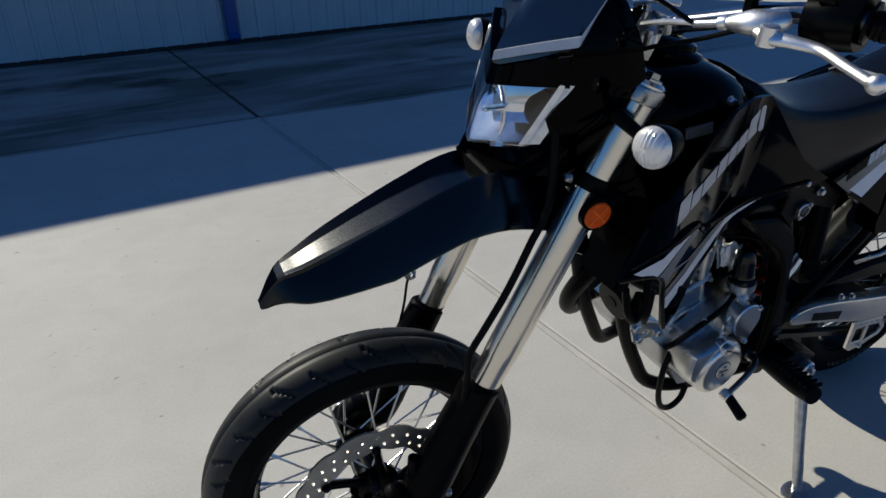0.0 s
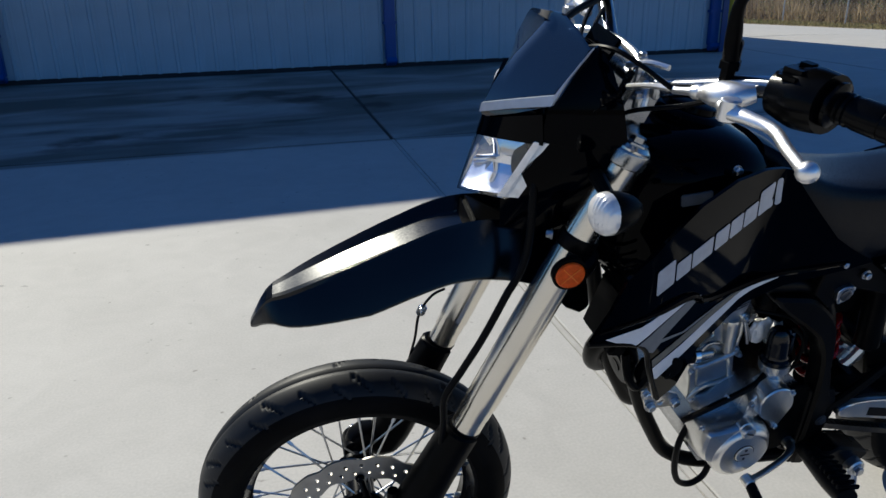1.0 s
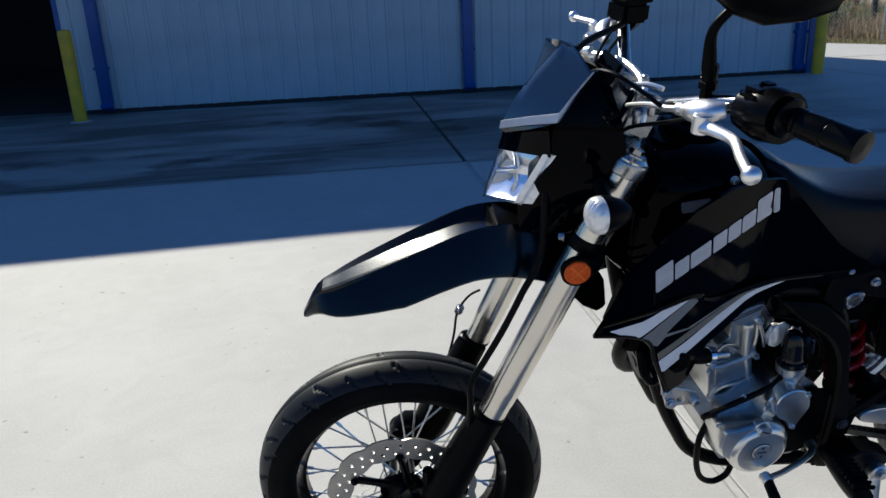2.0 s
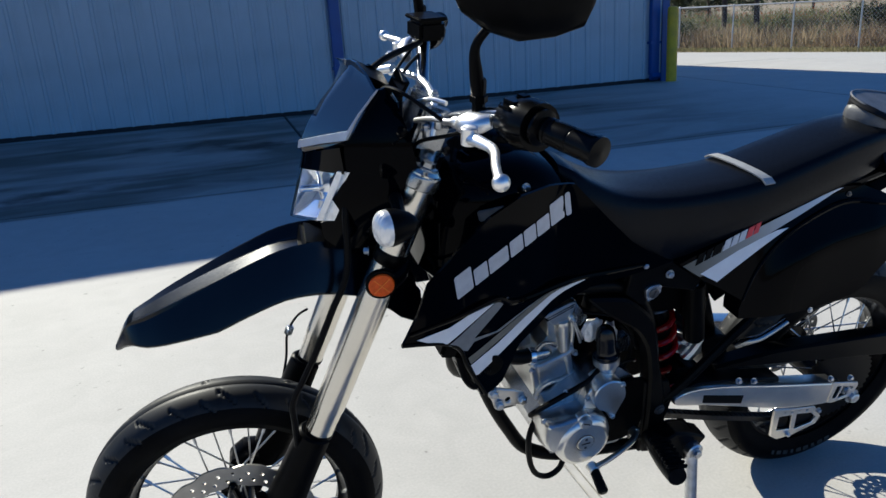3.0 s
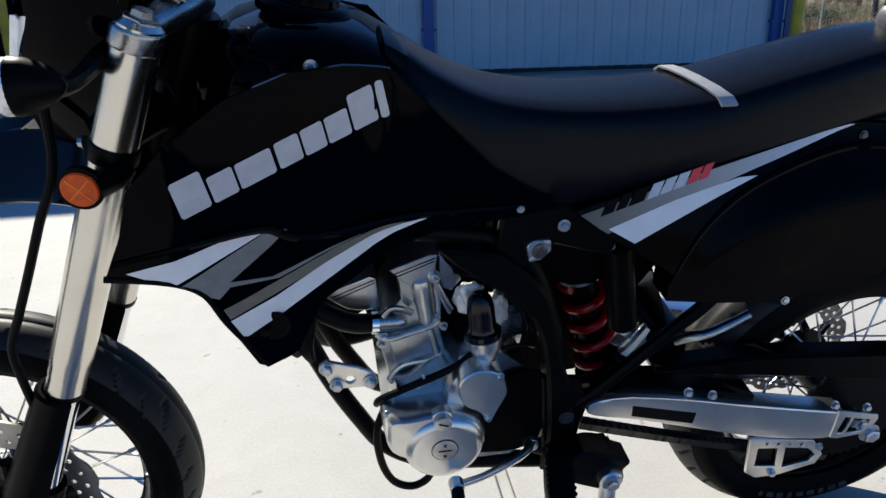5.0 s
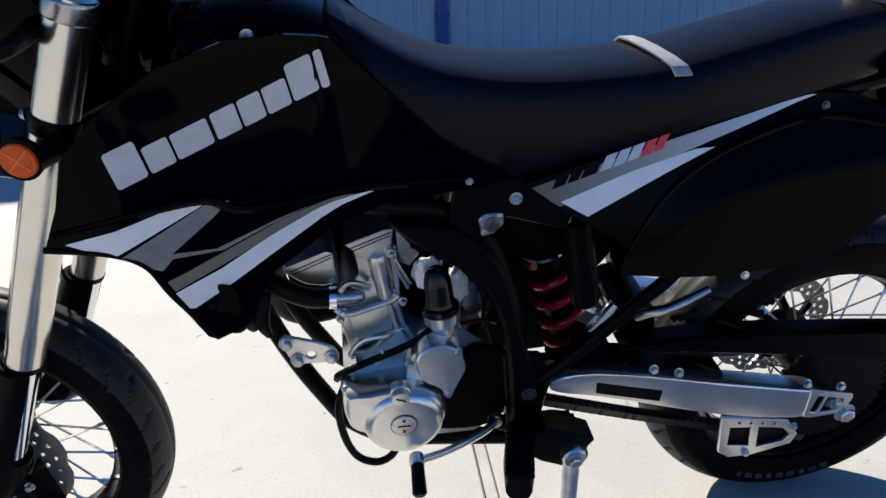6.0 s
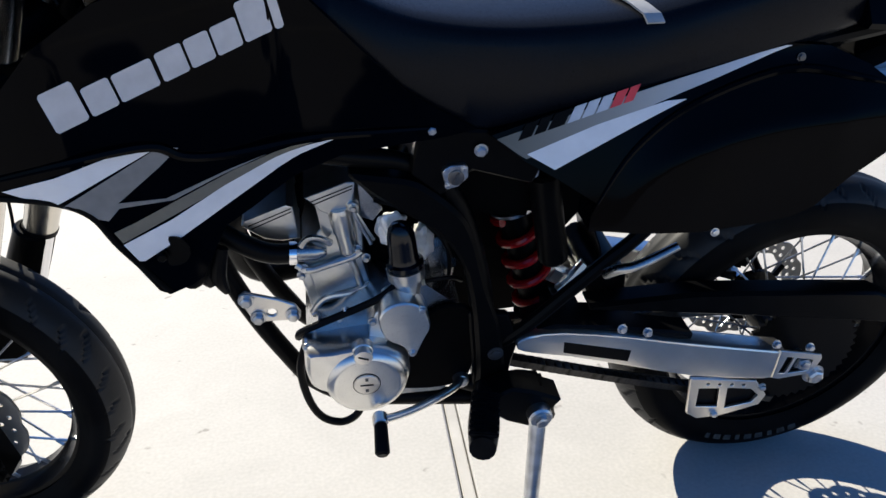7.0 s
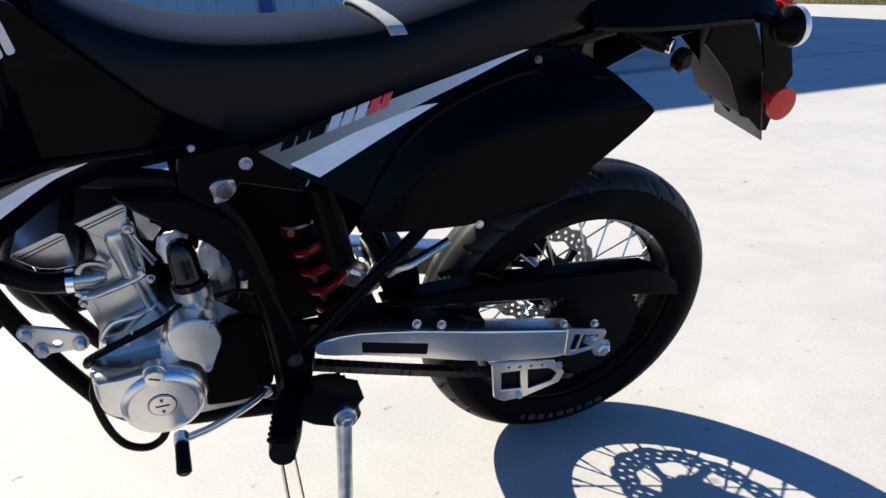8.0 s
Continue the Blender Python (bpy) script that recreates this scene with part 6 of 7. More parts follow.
part("timing_cap", turned((-0.051, -0.160, 0.472), (-0.051, -0.20, 0.472), [(0, 0.0165), (0.012, 0.0150), (0.0135, 0.0135), (0.022, 0.0135), (0.0245, 0.0120), (0.025, 0.002)], 30), SWING, cover, "slotted timing cap")
SP = rounded([(-0.027, 0.518), (-0.022, 0.532), (-0.008, 0.543), (0.010, 0.546), (0.028, 0.540), (0.040, 0.526), (0.046, 0.506), (0.045, 0.493), (0.037, 0.475), (0.029, 0.455), (0.025, 0.446), (0.017, 0.449), (0.010, 0.462), (0.001, 0.470), (-0.013, 0.479), (-0.023, 0.496)])
part("cap_slot", box((-0.051, -0.1853, 0.472), (0.015, 0.001, 0.0020), (0, 22, 0), 0), HOSE, cover)
part("sprocket_cover", loft([shrunk(SP, 1.0, -0.115), shrunk(SP, 1.0, -0.157), shrunk(SP, 0.98, -0.1605), shrunk(SP, 0.94, -0.1625), shrunk(SP, 0.1, -0.163)]), ALLOY, bike, "silver starter gear cover", 25)
part("gear_flange", cast([(-0.042, 0.470), (-0.038, 0.500), (-0.030, 0.520), (-0.010, 0.540), (0.000, 0.500), (-0.010, 0.470)], -0.148, -0.118, 0.004), ALLOY, eng)
for x, z, y in ((0.020, 0.455, -0.161), (-0.034, 0.507, -0.147), (-0.128, 0.473, -0.150), (0.034, 0.532, -0.160), (-0.080, 0.499, -0.124), (-0.070, 0.512, -0.124), (0.026, 0.424, -0.124), (-0.118, 0.487, -0.124)):
    part("case_bolt", bolt((x, y, z), (0, -1, 0), 0.0048, 0.006), STEEL, eng)
part("case_rib", join(tube([(-0.140, -0.115, 0.462), (-0.134, -0.126, 0.480), (-0.100, -0.129, 0.498), (-0.051, -0.129, 0.518), (-0.018, -0.128, 0.534), (0.006, -0.120, 0.550)], 0.0058, 8, 4)), HOSE, eng, "black breather hose")

# cylinder and head
def groove(a, b, y_out, y_in, w=0.0016):
    """A thin raised dark strip from a to b in x, z round a casting, painted for a groove's shade."""
    return loft([[(a[0], y, a[1]), (b[0], y, b[1]), (b[0], y, b[1] + w), (a[0], y, a[1] + w)] for y in (y_out, y_in)])


barrel = part("cylinder", cast([(-0.136, 0.569), (-0.116, 0.560), (-0.087, 0.568), (-0.055, 0.578), (-0.044, 0.583), (-0.029, 0.515), (-0.020, 0.485), (-0.099, 0.462), (-0.116, 0.474), (-0.123, 0.514)], -0.082, 0.078, 0.005), ALLOY_RAW, bike, "cast silver cylinder barrel", 30)
part("side_panel", cast([(-0.117, 0.552), (-0.062, 0.568), (-0.050, 0.528), (-0.060, 0.521), (-0.098, 0.511), (-0.108, 0.510)], -0.0865, -0.07, 0.004, 3), ALLOY_RAW, barrel)
part("base_flange", tube([(-0.117, -0.084, 0.480), (-0.105, -0.086, 0.500), (-0.090, -0.087, 0.510), (-0.056, -0.087, 0.514), (-0.039, -0.087, 0.523), (-0.026, -0.083, 0.523)], 0.0052, 10, 5), ALLOY_RAW, barrel)
part("head_flange", tube([(-0.134, -0.082, 0.567), (-0.116, -0.086, 0.559), (-0.087, -0.087, 0.567), (-0.055, -0.087, 0.577), (-0.043, -0.083, 0.583)], 0.0052, 10, 5), ALLOY_RAW, barrel)
part("side_rib", tube([(-0.058, -0.083, 0.573), (-0.050, -0.086, 0.548), (-0.044, -0.086, 0.525), (-0.036, -0.082, 0.500)], 0.0050, 10, 4), ALLOY_RAW, barrel)
head = part("cylinder_head", cast([(-0.102, 0.660), (-0.049, 0.679), (-0.042, 0.650), (-0.038, 0.620), (-0.041, 0.585), (-0.055, 0.577), (-0.087, 0.566), (-0.116, 0.558), (-0.126, 0.566), (-0.117, 0.595), (-0.097, 0.622)], -0.078, 0.074, 0.006), ALLOY_RAW, bike, "cast silver cylinder head", 30)
part("plug_tunnel", turned((-0.0590, -0.080, 0.580), (-0.0700, -0.080, 0.655), [(0, 0.010), (0.006, 0.0125), (0.036, 0.0135), (0.038, 0.0150), (0.068, 0.0160), (0.076, 0.013)], 22), ALLOY_RAW, head)
part("side_rib", tube([(-0.043, -0.078, 0.590), (-0.044, -0.080, 0.620), (-0.049, -0.080, 0.655)], [0.005, 0.0055, 0.006], 10, 4), ALLOY_RAW, head)
part("stay_eye", join(turned((-0.051, -0.080, 0.660), (-0.051, -0.095, 0.660), [(0, 0.009), (0.008, 0.009), (0.010, 0.007)], 20), bolt((-0.051, -0.088, 0.660), (0, -1, 0), 0.005)), ALLOY_RAW, head)
part("stay", tube([(-0.050, -0.088, 0.652), (-0.040, -0.090, 0.628), (-0.028, -0.088, 0.598)], 0.003, 10, 3), STEEL, head)
part("stay", tube([(-0.046, -0.088, 0.650), (-0.034, -0.090, 0.625), (-0.024, -0.088, 0.604)], 0.002, 8, 3), STEEL, head)
valve_cover = part("valve_cover", cast([(-0.115, 0.676), (-0.105, 0.680), (-0.057, 0.697), (-0.046, 0.696), (-0.047, 0.684), (-0.052, 0.656), (-0.084, 0.648), (-0.096, 0.655), (-0.106, 0.668)], -0.085, 0.080, 0.003), ALLOY_RAW, bike, "ribbed silver valve cover", 30)
for d in (0.008, 0.013):
    part("groove", groove((-0.112 + d * 0.5, 0.6765 - d), (-0.0478 - d * 0.22, 0.6985 - d), -0.0856, 0.0806), HOSE, valve_cover)
part("head_stay", plate([(-0.043, 0.694), (-0.033, 0.678), (-0.009, 0.646), (-0.023, 0.626), (-0.040, 0.634)], -0.074, -0.066, 0.001), ALLOY_DULL, bike, "flat alloy head stay")
front_cover = part("front_cover", cast([(-0.203, 0.627), (-0.199, 0.634), (-0.140, 0.656), (-0.131, 0.652), (-0.126, 0.600), (-0.150, 0.598), (-0.173, 0.603), (-0.186, 0.612)], -0.066, 0.05, 0.003), ALLOY_RAW, bike, "ribbed alloy front cam cover", 30)
for d in (0.007, 0.012):
    part("groove", groove((-0.1985 + d * 0.7, 0.6325 - d), (-0.1345 + d * 0.08, 0.6565 - d), -0.0666, 0.0506), HOSE, front_cover)
part("thermostat", join(turned((-0.136, -0.088, 0.592), (-0.092, -0.084, 0.588), [(0, 0.012), (0.002, 0.0135), (0.030, 0.0135), (0.040, 0.010), (0.046, 0.006)], 18), tube([(-0.124, -0.090, 0.604), (-0.114, -0.092, 0.617), (-0.098, -0.092, 0.616), (-0.084, -0.088, 0.604)], [0.0055, 0.0042, 0.0042, 0.0055], 10, 4)), ALLOY_DULL, bike, "alloy coolant outlet")
for x, z in ((-0.124, 0.562), (-0.047, 0.588), (-0.036, 0.572), (-0.114, 0.480), (-0.040, 0.505), (-0.128, 0.550)):
    part("case_bolt", bolt((x, -0.083, z), (0, -1, 0), 0.0050, 0.007), STEEL, eng)
part("sprocket_guard", plate(rounded([(0.010, 0.355), (0.050, 0.350), (0.100, 0.358), (0.118, 0.40), (0.118, 0.48), (0.100, 0.510), (0.060, 0.510), (0.040, 0.490), (0.028, 0.465), (0.018, 0.42)], 2), -0.136, -0.127, 0.003), SHADE_PLASTIC, bike, "black plastic sprocket guard")
part("starter_motor", turned((0.016, -0.118, 0.576), (0.009, -0.112, 0.645), [(0, 0.020), (0.001, 0.0265), (0.009, 0.0270), (0.012, 0.0225), (0.018, 0.0205), (0.044, 0.0200), (0.052, 0.0190), (0.062, 0.0165), (0.068, 0.011), (0.070, 0.002)], 30), WING, bike, "black starter body")
part("starter_nose", turned((0.023, -0.122, 0.512), (0.016, -0.118, 0.576), [(0, 0.010), (0.001, 0.0120), (0.012, 0.0125), (0.014, 0.0150), (0.030, 0.0185), (0.032, 0.0200), (0.044, 0.0205), (0.048, 0.0265), (0.064, 0.0270)], 30), ALLOY_RAW, bike, "stepped alloy starter nose")
part("intake_boot", tube([(0.02, -0.045, 0.64), (0.03, -0.04, 0.665), (0.045, -0.03, 0.69), (0.06, -0.02, 0.70)], [0.026, 0.027, 0.028, 0.030], 14, 4), HOSE, bike, "black rubber intake boot")
# white crumpled bodies stand for bright ground seen between the engine parts
bm = bmesh.new()
bmesh.ops.create_icosphere(bm, subdivisions=4, radius=1.0)
for v in bm.verts:
    v.co *= 0.95 + 0.40 * noise.noise(v.co * 1.5) + 0.10 * noise.noise(v.co * 3.5)
bm.transform(Matrix.Translation((0.002, -0.078, 0.617)) @ Matrix.Rotation(radians(25), 4, "Y") @ Matrix.Diagonal((0.021, 0.012, 0.026, 1)))
part("bright_gap_piece", bm, GLARE_WHITE, bike, "crumpled white piece standing for bright ground in the gap", 40)
bm = bmesh.new()
bmesh.ops.create_icosphere(bm, subdivisions=3, radius=1.0)
for v in bm.verts:
    v.co *= 0.9 + 0.5 * abs(noise.noise(v.co * 3.1)) + 0.2 * noise.noise(v.co * 7.0)
bm.transform(Matrix.Translation((0.048, -0.07, 0.585)) @ Matrix.Diagonal((0.016, 0.02, 0.03, 1)))
part("bright_gap_piece", bm, GLARE_WHITE, bike, "crumpled white piece standing for bright ground in the gap", 60)
part("carburettor", join(box((0.075, -0.03, 0.555), (0.06, 0.09, 0.06), (0, -10, 0), 0.01), turned((0.075, -0.03, 0.53), (0.075, -0.03, 0.49), [(0, 0.03), (0.03, 0.028), (0.04, 0.02)], 18)), ALLOY_DULL, bike, "alloy carburettor")
for pts in ([(0.05, -0.10, 0.63), (0.075, -0.11, 0.60), (0.08, -0.105, 0.54), (0.06, -0.10, 0.50)], [(0.03, -0.11, 0.66), (0.062, -0.115, 0.63), (0.10, -0.10, 0.56)], [(-0.02, -0.075, 0.66), (0.02, -0.11, 0.665), (0.06, -0.115, 0.64), (0.085, -0.11, 0.58)], [(0.045, -0.115, 0.545), (0.08, -0.118, 0.55), (0.10, -0.10, 0.53)]):
    part("cable", tube(pts, 0.0035, 8, 5), HOSE, bike)
part("engine_mount", plate([(-0.221, 0.518), (-0.212, 0.526), (-0.164, 0.508), (-0.142, 0.496), (-0.134, 0.480), (-0.140, 0.468), (-0.191, 0.470), (-0.204, 0.472)], -0.084, -0.077, 0.0015, ((-0.176, 0.486, 0.007),)), SWING, bike, "drilled alloy engine mount plate")
part("mount_plate_right", plate([(-0.22, 0.58), (-0.16, 0.60), (-0.13, 0.58), (-0.135, 0.50), (-0.20, 0.46)], 0.076, 0.082, 0.0015, ((-0.172, 0.548, 0.008), (-0.155, 0.575, 0.006))), FRAME, bike)
for x, z in ((-0.210, 0.513), (-0.196, 0.480), (-0.146, 0.480)):
    part("mount_bolt", bolt((x, -0.085, z), (0, -1, 0), 0.0085, 0.008), STEEL, bike)
part("skid_hose", tube([(-0.128, -0.118, 0.455), (-0.142, -0.122, 0.410), (-0.136, -0.122, 0.345), (-0.118, -0.122, 0.300), (-0.088, -0.122, 0.283), (-0.062, -0.122, 0.298), (-0.052, -0.118, 0.330)], 0.0062, 10, 6), HOSE, bike, "black looped breather hose")
part("exhaust_header", tube([(-0.125, 0.02, 0.62), (-0.205, 0.03, 0.60), (-0.235, 0.07, 0.50), (-0.19, 0.11, 0.42), (-0.05, 0.16, 0.42), (0.10, 0.165, 0.50), (0.25, 0.165, 0.60)], 0.019, 14, 6), FRAME, bike, "black exhaust header")
part("silencer", turned((0.25, 0.168, 0.60), (0.68, 0.172, 0.80), [(0, 0.02), (0.02, 0.035), (0.06, 0.052), (0.40, 0.056), (0.46, 0.048), (0.474, 0.02)], 26), FRAME, bike, "black silencer")

# swingarm, chain and chain guide
SW = rounded([(0.178, 0.445), (0.195, 0.456), (0.249, 0.459), (0.350, 0.439), (0.430, 0.418), (0.618, 0.374), (0.636, 0.370), (0.640, 0.352), (0.637, 0.330), (0.634, 0.306), (0.622, 0.302), (0.595, 0.304), (0.491, 0.323), (0.365, 0.366), (0.262, 0.402), (0.207, 0.416), (0.180, 0.428)], 2)


def squash(outline, k, d):
    """The arm's outline drawn in towards its middle line."""
    out = []
    for x, z in outline:
        zc = 0.438 - (x - 0.18) * 0.205
        out.append((0.452 + (x - 0.452) * (1 - 0.03 * (1 - k)), d, zc + (z - zc) * k))
    return out


for sgn in (-1, 1):
    arm = part("swingarm", loft([squash(SW, k, sgn * d) for k, d in ((0.60, 0.112), (0.80, 0.114), (0.86, 0.119), (0.88, 0.126), (0.88, 0.142), (0.87, 0.148), (0.83, 0.1515), (0.75, 0.153), (0.2, 0.1535))]), SWING, bike, "brushed alloy swingarm", 30)
    part("wear_pad", plate([(0.252, 0.437), (0.364, 0.406), (0.362, 0.383), (0.253, 0.415)], sgn * 0.1515, sgn * 0.1545, 0.001), HOSE, arm, "dark rubber boot pad")
    part("axle_plate", plate([(0.626, 0.373), (0.704, 0.355), (0.708, 0.345), (0.704, 0.330), (0.697, 0.313), (0.640, 0.308), (0.627, 0.312)], sgn * 0.1505, sgn * 0.1555, 0.0008, (), ([(0.642, 0.357), (0.655, 0.354), (0.648, 0.320), (0.636, 0.321)], [(0.661, 0.352), (0.693, 0.344), (0.688, 0.321), (0.654, 0.319)])), SWING, arm)
    # black sheet behind the openings stands for shade in the recess
    part("axle_recess_shade", plate([(0.630, 0.366), (0.700, 0.350), (0.692, 0.317), (0.632, 0.314)], sgn * 0.141, sgn * 0.149, 0.001), HOSE, arm)
    part("adjuster_block", box((0.678, sgn * 0.1505, 0.334), (0.026, 0.006, 0.022), (0, 12, 0), 0.003), STEEL, arm)
    part("axle_nut", bolt((0.680, sgn * 0.153, 0.334), (0, sgn, 0), 0.0085, 0.006), STEEL, arm)
part("swing_bridge", box((0.27, 0, 0.432), (0.06, 0.22, 0.045), (0, 12, 0), 0.01), FRAME, bike)
for x, z in ((0.345, 0.446), (0.388, 0.434), (0.620, 0.380), (0.684, 0.366)):
    part("guard_bolt", bolt((x, -0.146, z), (0, -1, 0.3), 0.0058), STEEL, bike)
part("chain_slider", plate([(0.198, 0.452), (0.240, 0.462), (0.333, 0.448), (0.394, 0.435), (0.470, 0.418), (0.470, 0.404), (0.333, 0.428), (0.240, 0.444), (0.200, 0.438)], -0.142, -0.080, 0.003), HOSE, bike, "black plastic chain slider on the arm")
# sprockets and chain
part("rear_sprocket", (lambda b: (b.transform(rear_m), b)[1])(plate([((0.107 + (0.005 if k % 2 else -0.003)) * math.cos(2 * math.pi * k / 84), (0.107 + (0.005 if k % 2 else -0.003)) * math.sin(2 * math.pi * k / 84)) for k in range(84)], -0.098, -0.092, 0)), FRAME, bike, "black rear sprocket")
part("front_sprocket", plate([(0.098 + (0.030 + (0.004 if k % 2 else -0.003)) * math.cos(2 * math.pi * k / 26), 0.415 + (0.030 + (0.004 if k % 2 else -0.003)) * math.sin(2 * math.pi * k / 26)) for k in range(26)], -0.098, -0.090, 0), STEEL, bike)
chain = part("drive_chain", tube([(0.105, -0.095, 0.445), (0.40, -0.095, 0.432), (0.70, -0.095, 0.414)], 0.004, 6, 4), CHAIN, bike, "oily black drive chain")
link = None
def chain_path(u):
    if u < 0.5:
        t = u / 0.5
        return Vector((0.105 + 0.60 * t, -0.095, 0.447 - 0.033 * t)), math.atan2(-0.033, 0.60)
    t = (u - 0.5) / 0.5
    z = 0.386 - 0.185 * t + 0.022 * t * (1 - t)
    return Vector((0.105 + 0.58 * t, -0.095, z - 0.012 * math.sin(math.pi * t))), math.atan2(-0.17, 0.58)


count = 76
for k in range(count):
    p, ang = chain_path((k + 0.5) / count)
    if link is None:
        bm = join(rod((-0.006, -0.009, 0), (-0.006, 0.009, 0), 0.0052, 8, 0), box((0, -0.0085, 0), (0.021, 0.002, 0.013), None, 0.0), box((0, 0.0085, 0), (0.021, 0.002, 0.013), None, 0.0), rod((0.006, -0.009, 0), (0.006, 0.009, 0), 0.0052, 8, 0))
        ob = part("link", bm, CHAIN, chain)
        link = ob.data
    else:
        ob = new("link", link)
        ob.parent = chain
    ob.matrix_local = Matrix.Translation(p) @ Matrix.Rotation(-ang, 4, "Y")
GU = [(0.500, 0.300), (0.512, 0.216), (0.530, 0.210), (0.570, 0.208), (0.634, 0.224), (0.644, 0.244), (0.618, 0.279)]
guide = part("chain_guide", plate(GU, -0.124, -0.118, 0.001), HOSE, bike, "chain guide with an alloy cage")
CAGE = [(0.494, 0.306), (0.620, 0.284), (0.648, 0.246), (0.640, 0.224), (0.570, 0.206), (0.527, 0.206), (0.505, 0.222)]
part("cage", plate(CAGE, -0.133, -0.126, 0.001, ((0.530, 0.289, 0.003), (0.552, 0.285, 0.003), (0.575, 0.281, 0.003), (0.598, 0.277, 0.003)), ([(0.515, 0.280), (0.554, 0.275), (0.560, 0.230), (0.519, 0.236)], [(0.569, 0.274), (0.615, 0.265), (0.633, 0.247), (0.625, 0.232), (0.575, 0.224)])), SWING, guide, "alloy cage plate")
for x, z in ((0.556, 0.216), (0.632, 0.270)):
    part("bolt", bolt((x, -0.133, z), (0, -1, 0), 0.0055), STEEL, guide)
part("chain_guard", loft([[(x, -0.118, z0), (x, -0.122, z0 + 0.004), (x, -0.120, z1 - 0.004), (x, -0.112, z1), (x, -0.080, z1 - 0.002), (x, -0.080, z1 - 0.006), (x, -0.110, z1 - 0.006), (x, -0.114, z0)] for x, z0, z1 in ((0.30, 0.466, 0.474), (0.40, 0.452, 0.476), (0.47, 0.440, 0.477), (0.56, 0.426, 0.470), (0.63, 0.414, 0.463), (0.72, 0.400, 0.455), (0.80, 0.386, 0.446), (0.845, 0.378, 0.424), (0.872, 0.372, 0.398), (0.880, 0.370, 0.378))]), MATTE, bike, "black plastic chain guard", 30)

part("arm_hugger", plate(rounded([(0.305, 0.490), (0.322, 0.512), (0.372, 0.500), (0.380, 0.455), (0.396, 0.410), (0.346, 0.394), (0.318, 0.445)], 2), -0.062, 0.062, 0.004), MATTE, bike, "black plastic hugger before the rear tyre")

# shock absorber
a, b = Vector((0.196, -0.015, 0.590)), Vector((0.250, -0.015, 0.405))
coil = []
turns, steps = 4.6, 150
u = (b - a).normalized()
s1 = u.orthogonal().normalized()
s2 = u.cross(s1)
for k in range(steps + 1):
    t = k / steps
    th = t * turns * 2 * math.pi
    coil.append(a.lerp(b, t) + 0.0325 * (math.cos(th) * s1 + math.sin(th) * s2))
shock = part("shock_absorber", rod(a - u * 0.06, b + u * 0.05, 0.026, 18), FRAME, bike, "rear shock absorber")
part("spring", tube(coil, 0.0075, 10, 1), RED, shock, "red coil spring")
part("spring_seat", turned(a - u * 0.018, a, [(0, 0.03), (0.003, 0.038), (0.008, 0.038), (0.010, 0.03)], 24), STEEL, shock)
part("spring_seat", turned(b + u * 0.006, b + u * 0.03, [(0, 0.03), (0.003, 0.042), (0.010, 0.042), (0.014, 0.03)], 24), FRAME, shock)
part("gas_reservoir", turned((0.206, -0.105, 0.705), (0.236, -0.105, 0.556), [(0, 0.017), (0.004, 0.022), (0.146, 0.022), (0.152, 0.017)], 24), MATTE, bike, "black shock reservoir")
part("linkage", join(box((0.275, -0.02, 0.475), (0.05, 0.05, 0.035), (0, 30, 0), 0.008), tube([(0.24, -0.04, 0.415), (0.285, -0.045, 0.455), (0.315, -0.045, 0.50)], [0.012, 0.014, 0.012], 10, 4), turned((0.300, -0.055, 0.470), (0.300, 0.05, 0.470), [(0, 0.012), (0.1, 0.012)], 14)), ALLOY, bike, "alloy suspension link")

# foot controls
peg_a, peg_b = Vector((0.138, -0.145, 0.352)), Vector((0.100, -0.292, 0.384))
peg = part("footpeg", tube([peg_a, peg_a.lerp(peg_b, 0.35), peg_a.lerp(peg_b, 0.7), peg_b], [0.019, 0.022, 0.023, 0.019], 14, 4), SOFT, bike, "black rubber footpeg")
for k in range(8):
    part("rib", box(peg_a.lerp(peg_b, 0.3 + 0.09 * k) + Vector((0, 0, 0.020)), (0.042, 0.006, 0.010), (0, 0, -14), 0.002), SOFT, peg)
part("footpeg_right", tube([(0.138, 0.145, 0.352), (0.11, 0.29, 0.372)], [0.02, 0.022], 14, 2), SOFT, bike)
part("peg_bracket", join(box((0.150, -0.138, 0.350), (0.05, 0.03, 0.05), (0, 0, 0), 0.006), tube([(0.10, -0.12, 0.345), (0.145, -0.135, 0.345), (0.19, -0.14, 0.352), (0.215, -0.15, 0.358)], [0.012, 0.016, 0.018, 0.014], 12, 3)), FRAME, bike)
part("gear_lever", join(tube([(0.098, -0.135, 0.368), (0.085, -0.162, 0.376), (0.055, -0.178, 0.372), (0.01, -0.188, 0.360), (-0.028, -0.196, 0.358)], [0.0095, 0.0085, 0.0080, 0.0078, 0.0085], 12, 5, 0.75), turned((0.098, -0.118, 0.368), (0.098, -0.15, 0.368), [(0, 0.012), (0.028, 0.012), (0.03, 0.009)], 16), turned((-0.032, -0.188, 0.360), (-0.032, -0.210, 0.360), [(0, 0.010), (0.002, 0.0115), (0.018, 0.0115), (0.02, 0.010)], 16)), SWING, bike, "alloy gear lever")
part("gear_toe_rubber", turned((-0.032, -0.205, 0.360), (-0.034, -0.252, 0.342), [(0, 0.0085), (0.003, 0.010), (0.044, 0.011), (0.048, 0.007)], 14), SOFT, bike, "black rubber toe piece")
